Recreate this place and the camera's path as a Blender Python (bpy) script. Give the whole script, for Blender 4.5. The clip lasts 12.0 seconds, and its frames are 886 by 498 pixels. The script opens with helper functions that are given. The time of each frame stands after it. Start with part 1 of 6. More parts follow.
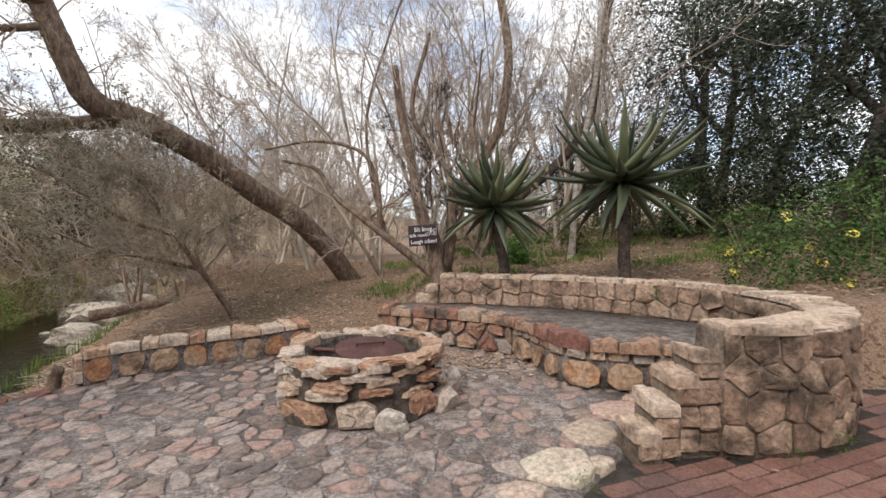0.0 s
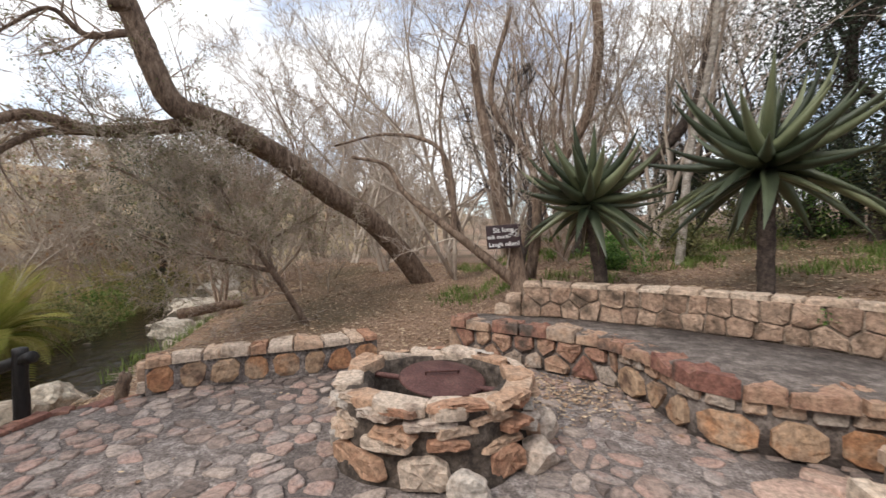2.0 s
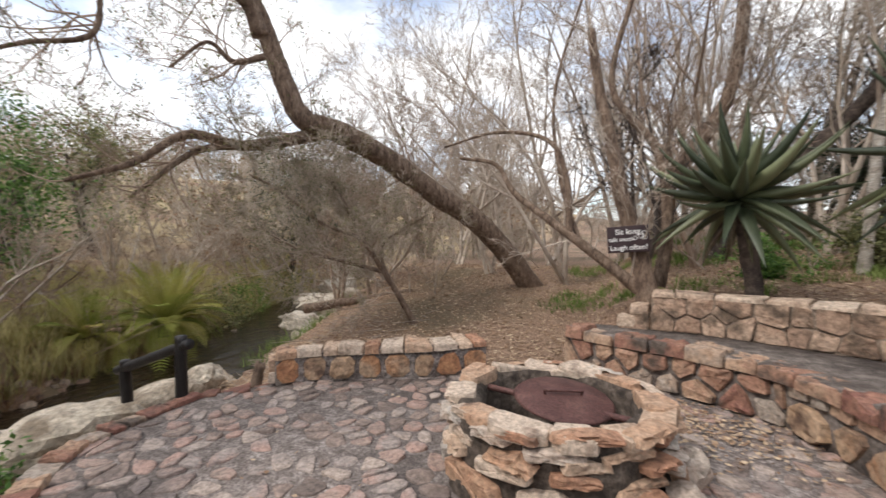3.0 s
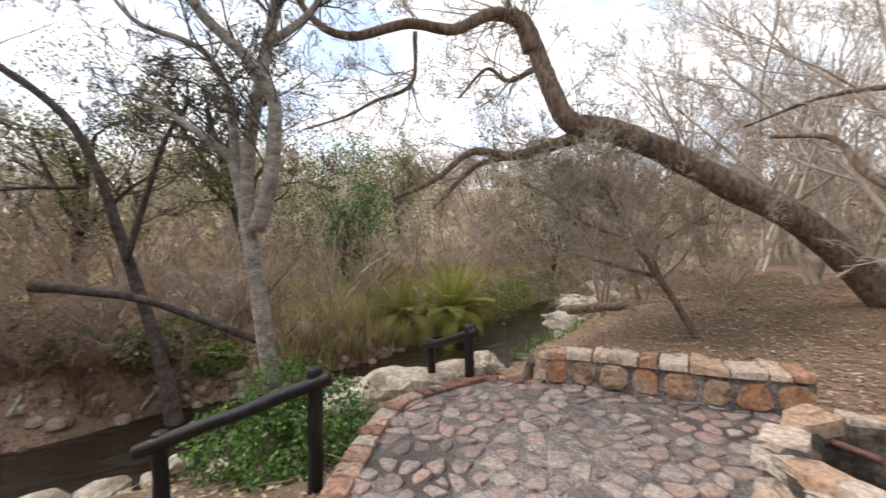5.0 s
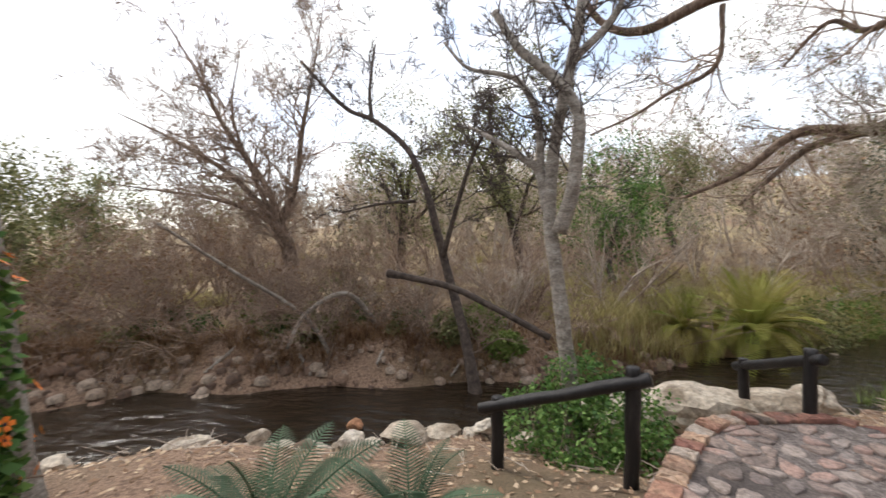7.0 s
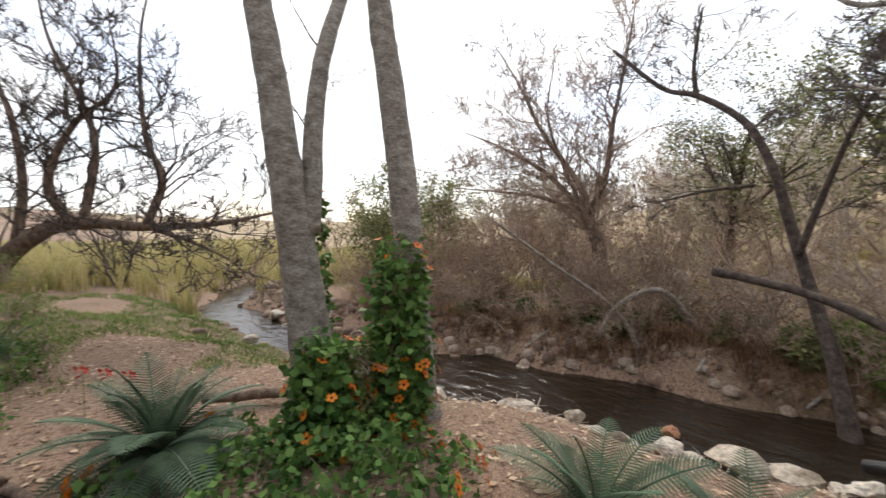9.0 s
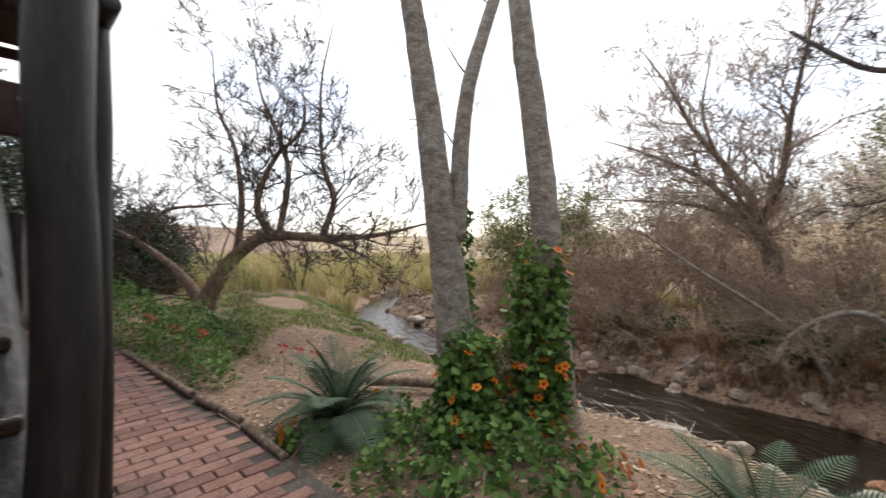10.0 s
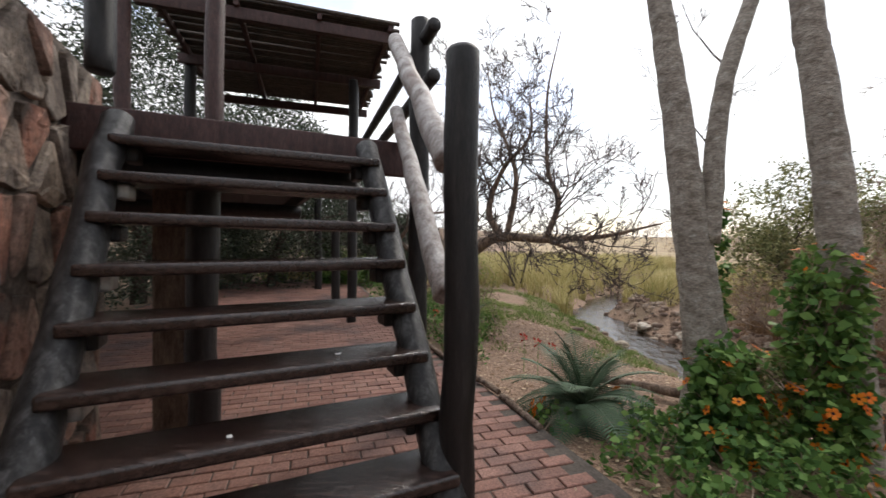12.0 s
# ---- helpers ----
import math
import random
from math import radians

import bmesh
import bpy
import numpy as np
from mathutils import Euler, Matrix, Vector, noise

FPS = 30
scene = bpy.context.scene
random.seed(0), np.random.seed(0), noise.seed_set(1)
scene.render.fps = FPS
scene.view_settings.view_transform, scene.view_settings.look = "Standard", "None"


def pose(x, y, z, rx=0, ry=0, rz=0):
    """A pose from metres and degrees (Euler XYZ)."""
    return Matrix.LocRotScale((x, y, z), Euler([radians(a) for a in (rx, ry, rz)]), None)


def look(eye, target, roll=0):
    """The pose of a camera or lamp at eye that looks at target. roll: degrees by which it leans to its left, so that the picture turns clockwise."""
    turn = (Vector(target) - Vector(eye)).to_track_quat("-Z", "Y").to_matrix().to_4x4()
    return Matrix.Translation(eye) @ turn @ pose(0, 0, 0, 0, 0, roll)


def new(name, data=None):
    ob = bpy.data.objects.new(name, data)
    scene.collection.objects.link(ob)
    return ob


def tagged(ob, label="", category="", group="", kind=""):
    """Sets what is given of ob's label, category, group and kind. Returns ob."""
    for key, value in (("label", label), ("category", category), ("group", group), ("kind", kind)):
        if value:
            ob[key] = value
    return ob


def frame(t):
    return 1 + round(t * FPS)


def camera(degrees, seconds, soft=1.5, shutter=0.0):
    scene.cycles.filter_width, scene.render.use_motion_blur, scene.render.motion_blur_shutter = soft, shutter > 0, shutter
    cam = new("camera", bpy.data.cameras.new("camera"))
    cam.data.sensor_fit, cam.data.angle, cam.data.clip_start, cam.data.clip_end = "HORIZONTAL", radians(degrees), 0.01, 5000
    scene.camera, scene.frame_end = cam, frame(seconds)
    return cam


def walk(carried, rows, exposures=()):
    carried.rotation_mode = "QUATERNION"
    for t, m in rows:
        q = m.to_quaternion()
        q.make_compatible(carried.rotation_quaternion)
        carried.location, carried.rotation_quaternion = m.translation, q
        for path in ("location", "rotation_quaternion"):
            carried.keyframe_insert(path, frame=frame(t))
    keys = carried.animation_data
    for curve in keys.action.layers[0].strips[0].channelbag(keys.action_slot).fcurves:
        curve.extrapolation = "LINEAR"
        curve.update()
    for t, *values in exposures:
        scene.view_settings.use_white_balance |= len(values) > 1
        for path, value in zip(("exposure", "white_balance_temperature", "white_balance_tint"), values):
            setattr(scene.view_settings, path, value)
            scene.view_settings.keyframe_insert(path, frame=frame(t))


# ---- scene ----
cam = camera(94.7, 12.0, shutter=0.35)
PATH = [
    (0, (0.025, 0.005, 1.297), (-0.013, 2.004, 1.257), -0.4),
    (0.5, (0.037, 0.188, 1.306), (-0.082, 2.184, 1.266), -0.4),
    (1, (0.024, 0.379, 1.317), (-0.188, 2.368, 1.277), -0.4),
    (1.5, (-0.018, 0.569, 1.331), (-0.298, 2.549, 1.291), -0.3),
    (2, (-0.098, 0.704, 1.335), (-0.494, 2.664, 1.294), -0.3),
    (2.5, (-0.167, 0.804, 1.35), (-0.759, 2.714, 1.311), -0.2),
    (3, (-0.242, 0.878, 1.352), (-1.111, 2.679, 1.318), -0.1),
    (3.2, (-0.256, 0.891, 1.372), (-1.23, 2.637, 1.331), -0.1),
    (4.8, (-0.307, 0.871, 1.378), (-1.996, 1.942, 1.345), -0.4),
    (5, (-0.334, 0.818, 1.37), (-2.08, 1.792, 1.344), -0.3),
    (5.5, (-0.352, 0.72, 1.374), (-2.238, 1.387, 1.353), -0.2),
    (6, (-0.326, 0.614, 1.375), (-2.289, 0.996, 1.356), -0.1),
    (6.5, (-0.289, 0.475, 1.366), (-2.286, 0.585, 1.351), 0.1),
    (7, (-0.242, 0.354, 1.374), (-2.234, 0.18, 1.353), 0.4),
    (7.2, (-0.218, 0.328, 1.385), (-2.196, 0.031, 1.36), 0.4),
    (8.8, (-0.037, 0.311, 1.491), (-1.509, -1.039, 1.389), 0.0),
    (9, (0.012, 0.3, 1.492), (-1.387, -1.125, 1.398), 0.2),
    (9.5, (0.125, 0.352, 1.431), (-1.029, -1.282, 1.381), -0.1),
    (10, (0.208, 0.436, 1.409), (-0.674, -1.359, 1.387), 0.2),
    (10.5, (0.329, 0.513, 1.44), (-0.237, -1.406, 1.411), 0.6),
    (11, (0.438, 0.619, 1.446), (0.1, -1.352, 1.418), 0.8),
    (11.5, (0.527, 0.714, 1.468), (0.408, -1.282, 1.437), 1.0),
    (12, (0.598, 0.754, 1.429), (0.685, -1.244, 1.399), 0.7),
]
walk(cam, [(t, look(eye, target, roll)) for t, eye, target, roll in PATH], [(0, 0.4), (3, 0.46), (5, 0.6), (9.5, 0.54), (12, 0.44)])

# ---- sky, sun ----
SUN_EL, SUN_AZ = radians(48), radians(215)
world = bpy.data.worlds.new("sky")
scene.world = world
world.use_nodes = True
wt = world.node_tree
sky = wt.nodes.new("ShaderNodeTexSky")
sky.sky_type, sky.sun_disc, sky.sun_elevation, sky.sun_rotation = "NISHITA", False, SUN_EL, SUN_AZ
sky.dust_density, sky.air_density = 2.0, 1.0
wco = wt.nodes.new("ShaderNodeTexCoord")
wmap = wt.nodes.new("ShaderNodeMapping")
wmap.inputs["Scale"].default_value = (1.6, 1.6, 4.0)
wn = wt.nodes.new("ShaderNodeTexNoise")
wn.inputs["Scale"].default_value, wn.inputs["Detail"].default_value, wn.inputs["Roughness"].default_value = 1.7, 6, 0.55
wr = wt.nodes.new("ShaderNodeValToRGB")
wr.color_ramp.elements[0].position, wr.color_ramp.elements[1].position = 0.36, 0.54
wr.color_ramp.elements[0].color = (0.25, 0.25, 0.25, 1)
wm = wt.nodes.new("ShaderNodeMix")
wm.data_type = "RGBA"
wm.inputs[7].default_value = (12.5, 12.6, 12.9, 1)
wt.links.new(wco.outputs["Generated"], wmap.inputs["Vector"])
wt.links.new(wmap.outputs[0], wn.inputs["Vector"])
wt.links.new(wn.outputs["Fac"], wr.inputs[0])
wt.links.new(wr.outputs[0], wm.inputs[0])
wv = wt.nodes.new("ShaderNodeVectorMath")
wv.operation = "SCALE"
wv.inputs["Scale"].default_value = 2.3
wt.links.new(sky.outputs[0], wv.inputs[0])
wt.links.new(wv.outputs[0], wm.inputs[6])
bg = wt.nodes["Background"]
wt.links.new(wm.outputs[2], bg.inputs[0])
bg.inputs[1].default_value = 0.085
sun = new("sun", bpy.data.lights.new("sun", "SUN"))
sun.data.energy, sun.data.angle, sun.data.color = 1.3, radians(14), (1.0, 0.95, 0.88)
sun.rotation_euler = (radians(90) - SUN_EL, 0, math.pi - SUN_AZ)


# ---- materials ----
def material(name, colors, rough=0.8, scale=6.0, bump=0.3, bscale=40.0, per_object=0.0, island=0.0, metal=0.0, spec=0.4, stain=None, stain_scale=1.2, stain_at=0.58, trans=0.0, stretch=(1, 1, 1)):
    """colors: two or more base colours, mixed by noise and, where asked, by piece."""
    m = bpy.data.materials.new(name)
    m.use_nodes = True
    t, b = m.node_tree, m.node_tree.nodes["Principled BSDF"]
    N, L = t.nodes.new, t.links.new
    co, mp, n1 = N("ShaderNodeTexCoord"), N("ShaderNodeMapping"), N("ShaderNodeTexNoise")
    mp.inputs["Scale"].default_value = stretch
    geo = N("ShaderNodeNewGeometry")
    L(geo.outputs["Position"], mp.inputs["Vector"])
    L(mp.outputs[0], n1.inputs["Vector"])
    n1.inputs["Scale"].default_value, n1.inputs["Detail"].default_value, n1.inputs["Roughness"].default_value = scale, 6, 0.65
    ramp = N("ShaderNodeValToRGB")
    cr = ramp.color_ramp
    k = len(colors)
    cr.elements[0].position, cr.elements[1].position = 0.34, 0.66
    cr.elements[0].color, cr.elements[1].color = (*colors[0], 1), (*colors[-1], 1)
    for i in range(1, k - 1):
        e = cr.elements.new(0.34 + 0.32 * i / (k - 1))
        e.color = (*colors[i], 1)
    fac = n1.outputs["Fac"]
    w = max(per_object, island)
    if w > 0:
        src = N("ShaderNodeObjectInfo").outputs["Random"] if per_object else geo.outputs["Random Per Island"]
        mr = N("ShaderNodeMapRange")
        mr.inputs["To Min"].default_value, mr.inputs["To Max"].default_value = 0.2, 0.8
        L(src, mr.inputs["Value"])
        mx = N("ShaderNodeMix")
        mx.inputs[0].default_value = w
        L(fac, mx.inputs[2])
        L(mr.outputs[0], mx.inputs[3])
        fac = mx.outputs[0]
    L(fac, ramp.inputs[0])
    col = ramp.outputs[0]
    if stain:
        n2, r2, mx2 = N("ShaderNodeTexNoise"), N("ShaderNodeValToRGB"), N("ShaderNodeMix")
        n2.inputs["Scale"].default_value, n2.inputs["Detail"].default_value = stain_scale, 8
        L(geo.outputs["Position"], n2.inputs["Vector"])
        r2.color_ramp.elements[0].position, r2.color_ramp.elements[1].position = stain_at - 0.06, stain_at + 0.08
        L(n2.outputs["Fac"], r2.inputs[0])
        mx2.data_type = "RGBA"
        mx2.inputs[7].default_value = (*stain, 1)
        L(r2.outputs[0], mx2.inputs[0])
        L(col, mx2.inputs[6])
        col = mx2.outputs[2]
    if bump > 0.25:
        n4, r4, mx4 = N("ShaderNodeTexNoise"), N("ShaderNodeMapRange"), N("ShaderNodeMix")
        n4.inputs["Scale"].default_value, n4.inputs["Detail"].default_value, n4.inputs["Roughness"].default_value = bscale * 1.1, 7, 0.75
        L(mp.outputs[0], n4.inputs["Vector"])
        r4.inputs["From Min"].default_value, r4.inputs["From Max"].default_value = 0.36, 0.62
        r4.inputs["To Min"].default_value, r4.inputs["To Max"].default_value = 0.52, 1.3
        L(n4.outputs["Fac"], r4.inputs["Value"])
        mx4.data_type, mx4.blend_type = "RGBA", "MULTIPLY"
        mx4.inputs[0].default_value = 1.0
        L(col, mx4.inputs[6])
        L(r4.outputs[0], mx4.inputs[7])
        col = mx4.outputs[2]
    L(col, b.inputs["Base Color"])
    b.inputs["Roughness"].default_value, b.inputs["Metallic"].default_value, b.inputs["Specular IOR Level"].default_value = rough, metal, spec
    if bump > 0:
        n3, bp = N("ShaderNodeTexNoise"), N("ShaderNodeBump")
        n3.inputs["Scale"].default_value, n3.inputs["Detail"].default_value, n3.inputs["Roughness"].default_value = bscale, 5, 0.7
        L(mp.outputs[0], n3.inputs["Vector"])
        L(n3.outputs["Fac"], bp.inputs["Height"])
        bp.inputs["Strength"].default_value, bp.inputs["Distance"].default_value = min(bump, 1.0), 0.02 * max(1.0, 30.0 / bscale)
        L(bp.outputs[0], b.inputs["Normal"])
    if trans > 0:
        tr, mxs = N("ShaderNodeBsdfTranslucent"), N("ShaderNodeMixShader")
        L(col, tr.inputs["Color"])
        mxs.inputs[0].default_value = trans
        L(b.outputs[0], mxs.inputs[1])
        L(tr.outputs[0], mxs.inputs[2])
        L(mxs.outputs[0], t.nodes["Material Output"].inputs["Surface"])
    return m


M_FLAG = material("flagstone", [(0.17, 0.13, 0.112), (0.32, 0.24, 0.2), (0.385, 0.25, 0.205), (0.3, 0.25, 0.225), (0.40, 0.32, 0.27)], 0.75, 5, 0.5, 30, island=0.6, stain=(0.16, 0.13, 0.12), stain_scale=1.6, stain_at=0.6)
M_MORTAR = material("mortar", [(0.14, 0.112, 0.1), (0.25, 0.208, 0.188), (0.42, 0.365, 0.335)], 0.9, 11, 1.0, 40, stain=(0.10, 0.082, 0.075), stain_scale=0.9)
M_BIGFLAG = material("pale_flagstone", [(0.44, 0.34, 0.26), (0.50, 0.34, 0.27), (0.55, 0.47, 0.36)], 0.75, 5, 0.4, 30, per_object=0.6)
M_ORANGE = material("orange_stone", [(0.36, 0.17, 0.09), (0.44, 0.23, 0.12), (0.40, 0.28, 0.19), (0.47, 0.30, 0.18)], 0.8, 7, 0.6, 26, per_object=0.5, stain=(0.16, 0.10, 0.07), stain_scale=5, stain_at=0.62)
M_TAN = material("tan_stone", [(0.248, 0.161, 0.115), (0.377, 0.253, 0.179), (0.46, 0.327, 0.239), (0.331, 0.212, 0.147)], 0.85, 6, 0.8, 22, per_object=0.5, stain=(0.12, 0.085, 0.06), stain_scale=4, stain_at=0.56)
M_CAP = material("pale_cap_stone", [(0.4, 0.285, 0.21), (0.53, 0.4, 0.3), (0.58, 0.47, 0.37)], 0.85, 7, 0.6, 25, per_object=0.4, stain=(0.22, 0.16, 0.12), stain_scale=4, stain_at=0.62)
M_BENCHST = material("bench_stone", [(0.22, 0.10, 0.075), (0.34, 0.19, 0.13), (0.42, 0.28, 0.19), (0.36, 0.30, 0.25)], 0.8, 6, 0.7, 25, per_object=0.65, stain=(0.10, 0.075, 0.06), stain_scale=4, stain_at=0.6)
M_PITST = material("pit_stone", [(0.38, 0.20, 0.125), (0.46, 0.29, 0.19), (0.50, 0.36, 0.26), (0.54, 0.43, 0.34)], 0.8, 6, 0.8, 25, per_object=0.7, stain=(0.17, 0.11, 0.08), stain_scale=5, stain_at=0.62)
M_SOOT = material("sooty_mortar", [(0.035, 0.026, 0.02), (0.08, 0.06, 0.047), (0.15, 0.12, 0.098)], 0.9, 14, 0.9, 30)
M_TANMORTAR = material("tan_mortar", [(0.13, 0.095, 0.07), (0.22, 0.165, 0.125), (0.30, 0.235, 0.185)], 0.9, 9, 0.9, 35)
M_SEAT = material("bench_cement", [(0.10, 0.082, 0.072), (0.175, 0.145, 0.128), (0.28, 0.235, 0.208)], 0.85, 9, 0.9, 35, stain=(0.10, 0.08, 0.07), stain_scale=4)
M_BRICK = material("paving_brick", [(0.17, 0.085, 0.065), (0.25, 0.125, 0.095), (0.29, 0.16, 0.125)], 0.75, 8, 0.4, 60, per_object=0.5, stain=(0.13, 0.08, 0.07), stain_scale=1.1, stain_at=0.57)
M_BRICKI = material("paving_brick_far", [(0.17, 0.085, 0.065), (0.25, 0.125, 0.095), (0.29, 0.16, 0.125)], 0.75, 8, 0.4, 60, island=0.5, stain=(0.13, 0.08, 0.07), stain_scale=1.1, stain_at=0.57)
M_JOINT = material("joint_sand", [(0.06, 0.048, 0.04), (0.11, 0.09, 0.075)], 0.95, 12, 0.5, 60)
M_SOIL = material("leaf_mulch", [(0.10, 0.062, 0.044), (0.23, 0.145, 0.098), (0.37, 0.25, 0.172), (0.17, 0.11, 0.075)], 0.95, 22, 1.0, 60, stain=(0.17, 0.125, 0.075), stain_scale=0.35, stain_at=0.55)
def straw(m):
    """Dry grass colour over the hillside across the stream, in patches."""
    t, b = m.node_tree, m.node_tree.nodes["Principled BSDF"]
    N, L = t.nodes.new, t.links.new
    geo, sep, rng_, nz, mul, mix = N("ShaderNodeNewGeometry"), N("ShaderNodeSeparateXYZ"), N("ShaderNodeMapRange"), N("ShaderNodeTexNoise"), N("ShaderNodeMath"), N("ShaderNodeMix")
    L(geo.outputs["Position"], sep.inputs[0])
    L(sep.outputs["X"], rng_.inputs["Value"])
    rng_.inputs["From Min"].default_value, rng_.inputs["From Max"].default_value = -8.0, -12.0
    nz.inputs["Scale"].default_value, nz.inputs["Detail"].default_value = 0.5, 8
    L(geo.outputs["Position"], nz.inputs["Vector"])
    mul.operation = "MULTIPLY"
    r2 = N("ShaderNodeMapRange")
    r2.inputs["From Min"].default_value, r2.inputs["From Max"].default_value = 0.35, 0.6
    L(nz.outputs["Fac"], r2.inputs["Value"])
    L(rng_.outputs[0], mul.inputs[0])
    L(r2.outputs[0], mul.inputs[1])
    mix.data_type = "RGBA"
    mix.inputs[7].default_value = (0.42, 0.33, 0.19, 1)
    L(b.inputs["Base Color"].links[0].from_socket, mix.inputs[6])
    L(mul.outputs[0], mix.inputs[0])
    L(mix.outputs[2], b.inputs["Base Color"])


straw(M_SOIL)
M_LITTER = material("dry_leaves", [(0.24, 0.145, 0.088), (0.40, 0.275, 0.175), (0.54, 0.41, 0.28)], 0.9, 30, 0, island=0.8)
M_ROCK = material("river_rock", [(0.36, 0.29, 0.22), (0.50, 0.43, 0.34), (0.58, 0.52, 0.44)], 0.8, 4, 0.6, 18, per_object=0.4, stain=(0.22, 0.17, 0.12), stain_scale=3)
M_PEBBLE = material("bank_stones", [(0.12, 0.075, 0.053), (0.225, 0.143, 0.098), (0.33, 0.255, 0.195)], 0.8, 5, 0.5, 20, island=0.8)
M_BLACKW = material("black_timber", [(0.008, 0.007, 0.007), (0.014, 0.012, 0.012), (0.028, 0.024, 0.023)], 0.42, 5, 0.3, 25, spec=0.35, stretch=(6, 6, 1))
M_TREAD = material("dark_tread", [(0.014, 0.008, 0.007), (0.028, 0.016, 0.013), (0.05, 0.032, 0.027)], 0.15, 6, 0.2, 30, spec=0.6, stretch=(2, 8, 8))
M_GREYW = material("worn_stringer", [(0.01, 0.009, 0.01), (0.027, 0.026, 0.026), (0.085, 0.082, 0.083)], 0.3, 5, 0.3, 25, spec=0.3, stretch=(6, 6, 1.5))
M_WORN = material("worn_rail", [(0.13, 0.09, 0.07), (0.33, 0.29, 0.27), (0.50, 0.47, 0.45)], 0.36, 4, 0.4, 30, spec=0.5, stretch=(4, 4, 1.5), stain=(0.14, 0.075, 0.05), stain_scale=3)
M_REDW = material("red_brown_timber", [(0.033, 0.012, 0.01), (0.054, 0.021, 0.018), (0.072, 0.033, 0.029)], 0.45, 5, 0.4, 25, stretch=(5, 5, 1))
M_LATH = material("roof_lath", [(0.03, 0.024, 0.02), (0.07, 0.055, 0.045), (0.11, 0.085, 0.07)], 0.7, 8, 0.4, 30, island=0.5)
M_PLANKB = material("brown_post_board", [(0.10, 0.065, 0.045), (0.18, 0.12, 0.085), (0.24, 0.17, 0.12)], 0.7, 5, 0.6, 25, stretch=(6, 6, 1))
M_BARKG = material("pale_grey_bark", [(0.184, 0.155, 0.127), (0.31, 0.27, 0.23), (0.437, 0.397, 0.345)], 0.9, 7, 0.7, 30, stain=(0.46, 0.44, 0.40), stain_scale=16, stain_at=0.66, stretch=(1, 1, 2.2))
M_BARKB = material("brown_bark", [(0.094, 0.062, 0.046), (0.2, 0.138, 0.1), (0.312, 0.231, 0.175)], 0.95, 9, 1.0, 30, stretch=(2, 2, 0.6))
M_BARKD = material("dark_bark", [(0.035, 0.026, 0.022), (0.075, 0.055, 0.045), (0.13, 0.10, 0.08)], 0.95, 9, 0.9, 30)
M_TWIG = material("grey_twigs", [(0.26, 0.2, 0.158), (0.43, 0.355, 0.29), (0.58, 0.5, 0.42)], 0.9, 2, 0, island=0.3)
M_TWIGB = material("brown_twigs", [(0.19, 0.132, 0.098), (0.325, 0.235, 0.178), (0.46, 0.35, 0.268)], 0.9, 1, 0, island=0.3)
M_TWIGF = material("far_twigs", [(0.33, 0.26, 0.205), (0.46, 0.38, 0.305), (0.57, 0.49, 0.4)], 0.9, 0.3, 0, island=0.3)
M_TWIGD = material("dark_twigs", [(0.04, 0.031, 0.029), (0.081, 0.063, 0.055), (0.127, 0.098, 0.081)], 0.9, 1, 0, island=0.3)
M_ALOE = material("aloe_leaf", [(0.04, 0.052, 0.03), (0.09, 0.108, 0.058), (0.2, 0.22, 0.12)], 0.42, 3, 0.15, 40, per_object=0.7, spec=0.45)
M_ALOED = material("dry_aloe_leaf", [(0.09, 0.065, 0.045), (0.17, 0.13, 0.085), (0.12, 0.12, 0.06)], 0.8, 5, 0.4, 40, per_object=0.5)
M_CYCAD = material("cycad_frond", [(0.04, 0.072, 0.042), (0.085, 0.135, 0.08), (0.15, 0.21, 0.13)], 0.45, 2, 0, per_object=0.4, trans=0.15, spec=0.12)
M_LEAFD = material("dark_leaves", [(0.03, 0.042, 0.028), (0.066, 0.084, 0.054), (0.13, 0.145, 0.105)], 0.5, 1.2, 0, island=0.6, trans=0.2, spec=0.12)
M_LEAFG = material("green_leaves", [(0.05, 0.106, 0.031), (0.106, 0.2, 0.05), (0.2, 0.312, 0.088)], 0.5, 1.5, 0, island=0.6, trans=0.25, spec=0.12)
M_SHRUB = material("shrub_leaves", [(0.035, 0.07, 0.024), (0.075, 0.13, 0.038), (0.14, 0.215, 0.062)], 0.5, 1.5, 0, island=0.6, trans=0.2, spec=0.12)
M_LEAFO = material("olive_leaves", [(0.096, 0.104, 0.045), (0.192, 0.2, 0.088), (0.32, 0.304, 0.144)], 0.6, 0.8, 0, island=0.5, trans=0.25, spec=0.12)
M_LEAFR = material("russet_leaves", [(0.15, 0.083, 0.053), (0.27, 0.158, 0.09), (0.39, 0.262, 0.15)], 0.7, 0.8, 0, island=0.5, trans=0.25, spec=0.12)
M_FERN = material("fern_frond", [(0.169, 0.195, 0.039), (0.299, 0.325, 0.072), (0.429, 0.364, 0.117)], 0.6, 2, 0, per_object=0.6, trans=0.3, spec=0.12)
M_GRASS = material("dry_grass", [(0.265, 0.248, 0.093), (0.451, 0.389, 0.171), (0.621, 0.528, 0.296)], 0.8, 0.5, 0, island=0.4, trans=0.3, spec=0.12)
M_GRASSG = material("green_grass", [(0.078, 0.137, 0.033), (0.156, 0.221, 0.058), (0.26, 0.312, 0.104)], 0.7, 0.6, 0, island=0.4, trans=0.3, spec=0.12)
M_OFLOW = material("orange_petal", [(0.75, 0.16, 0.012), (0.85, 0.27, 0.02)], 0.6, 20, 0, per_object=0.5, trans=0.2)
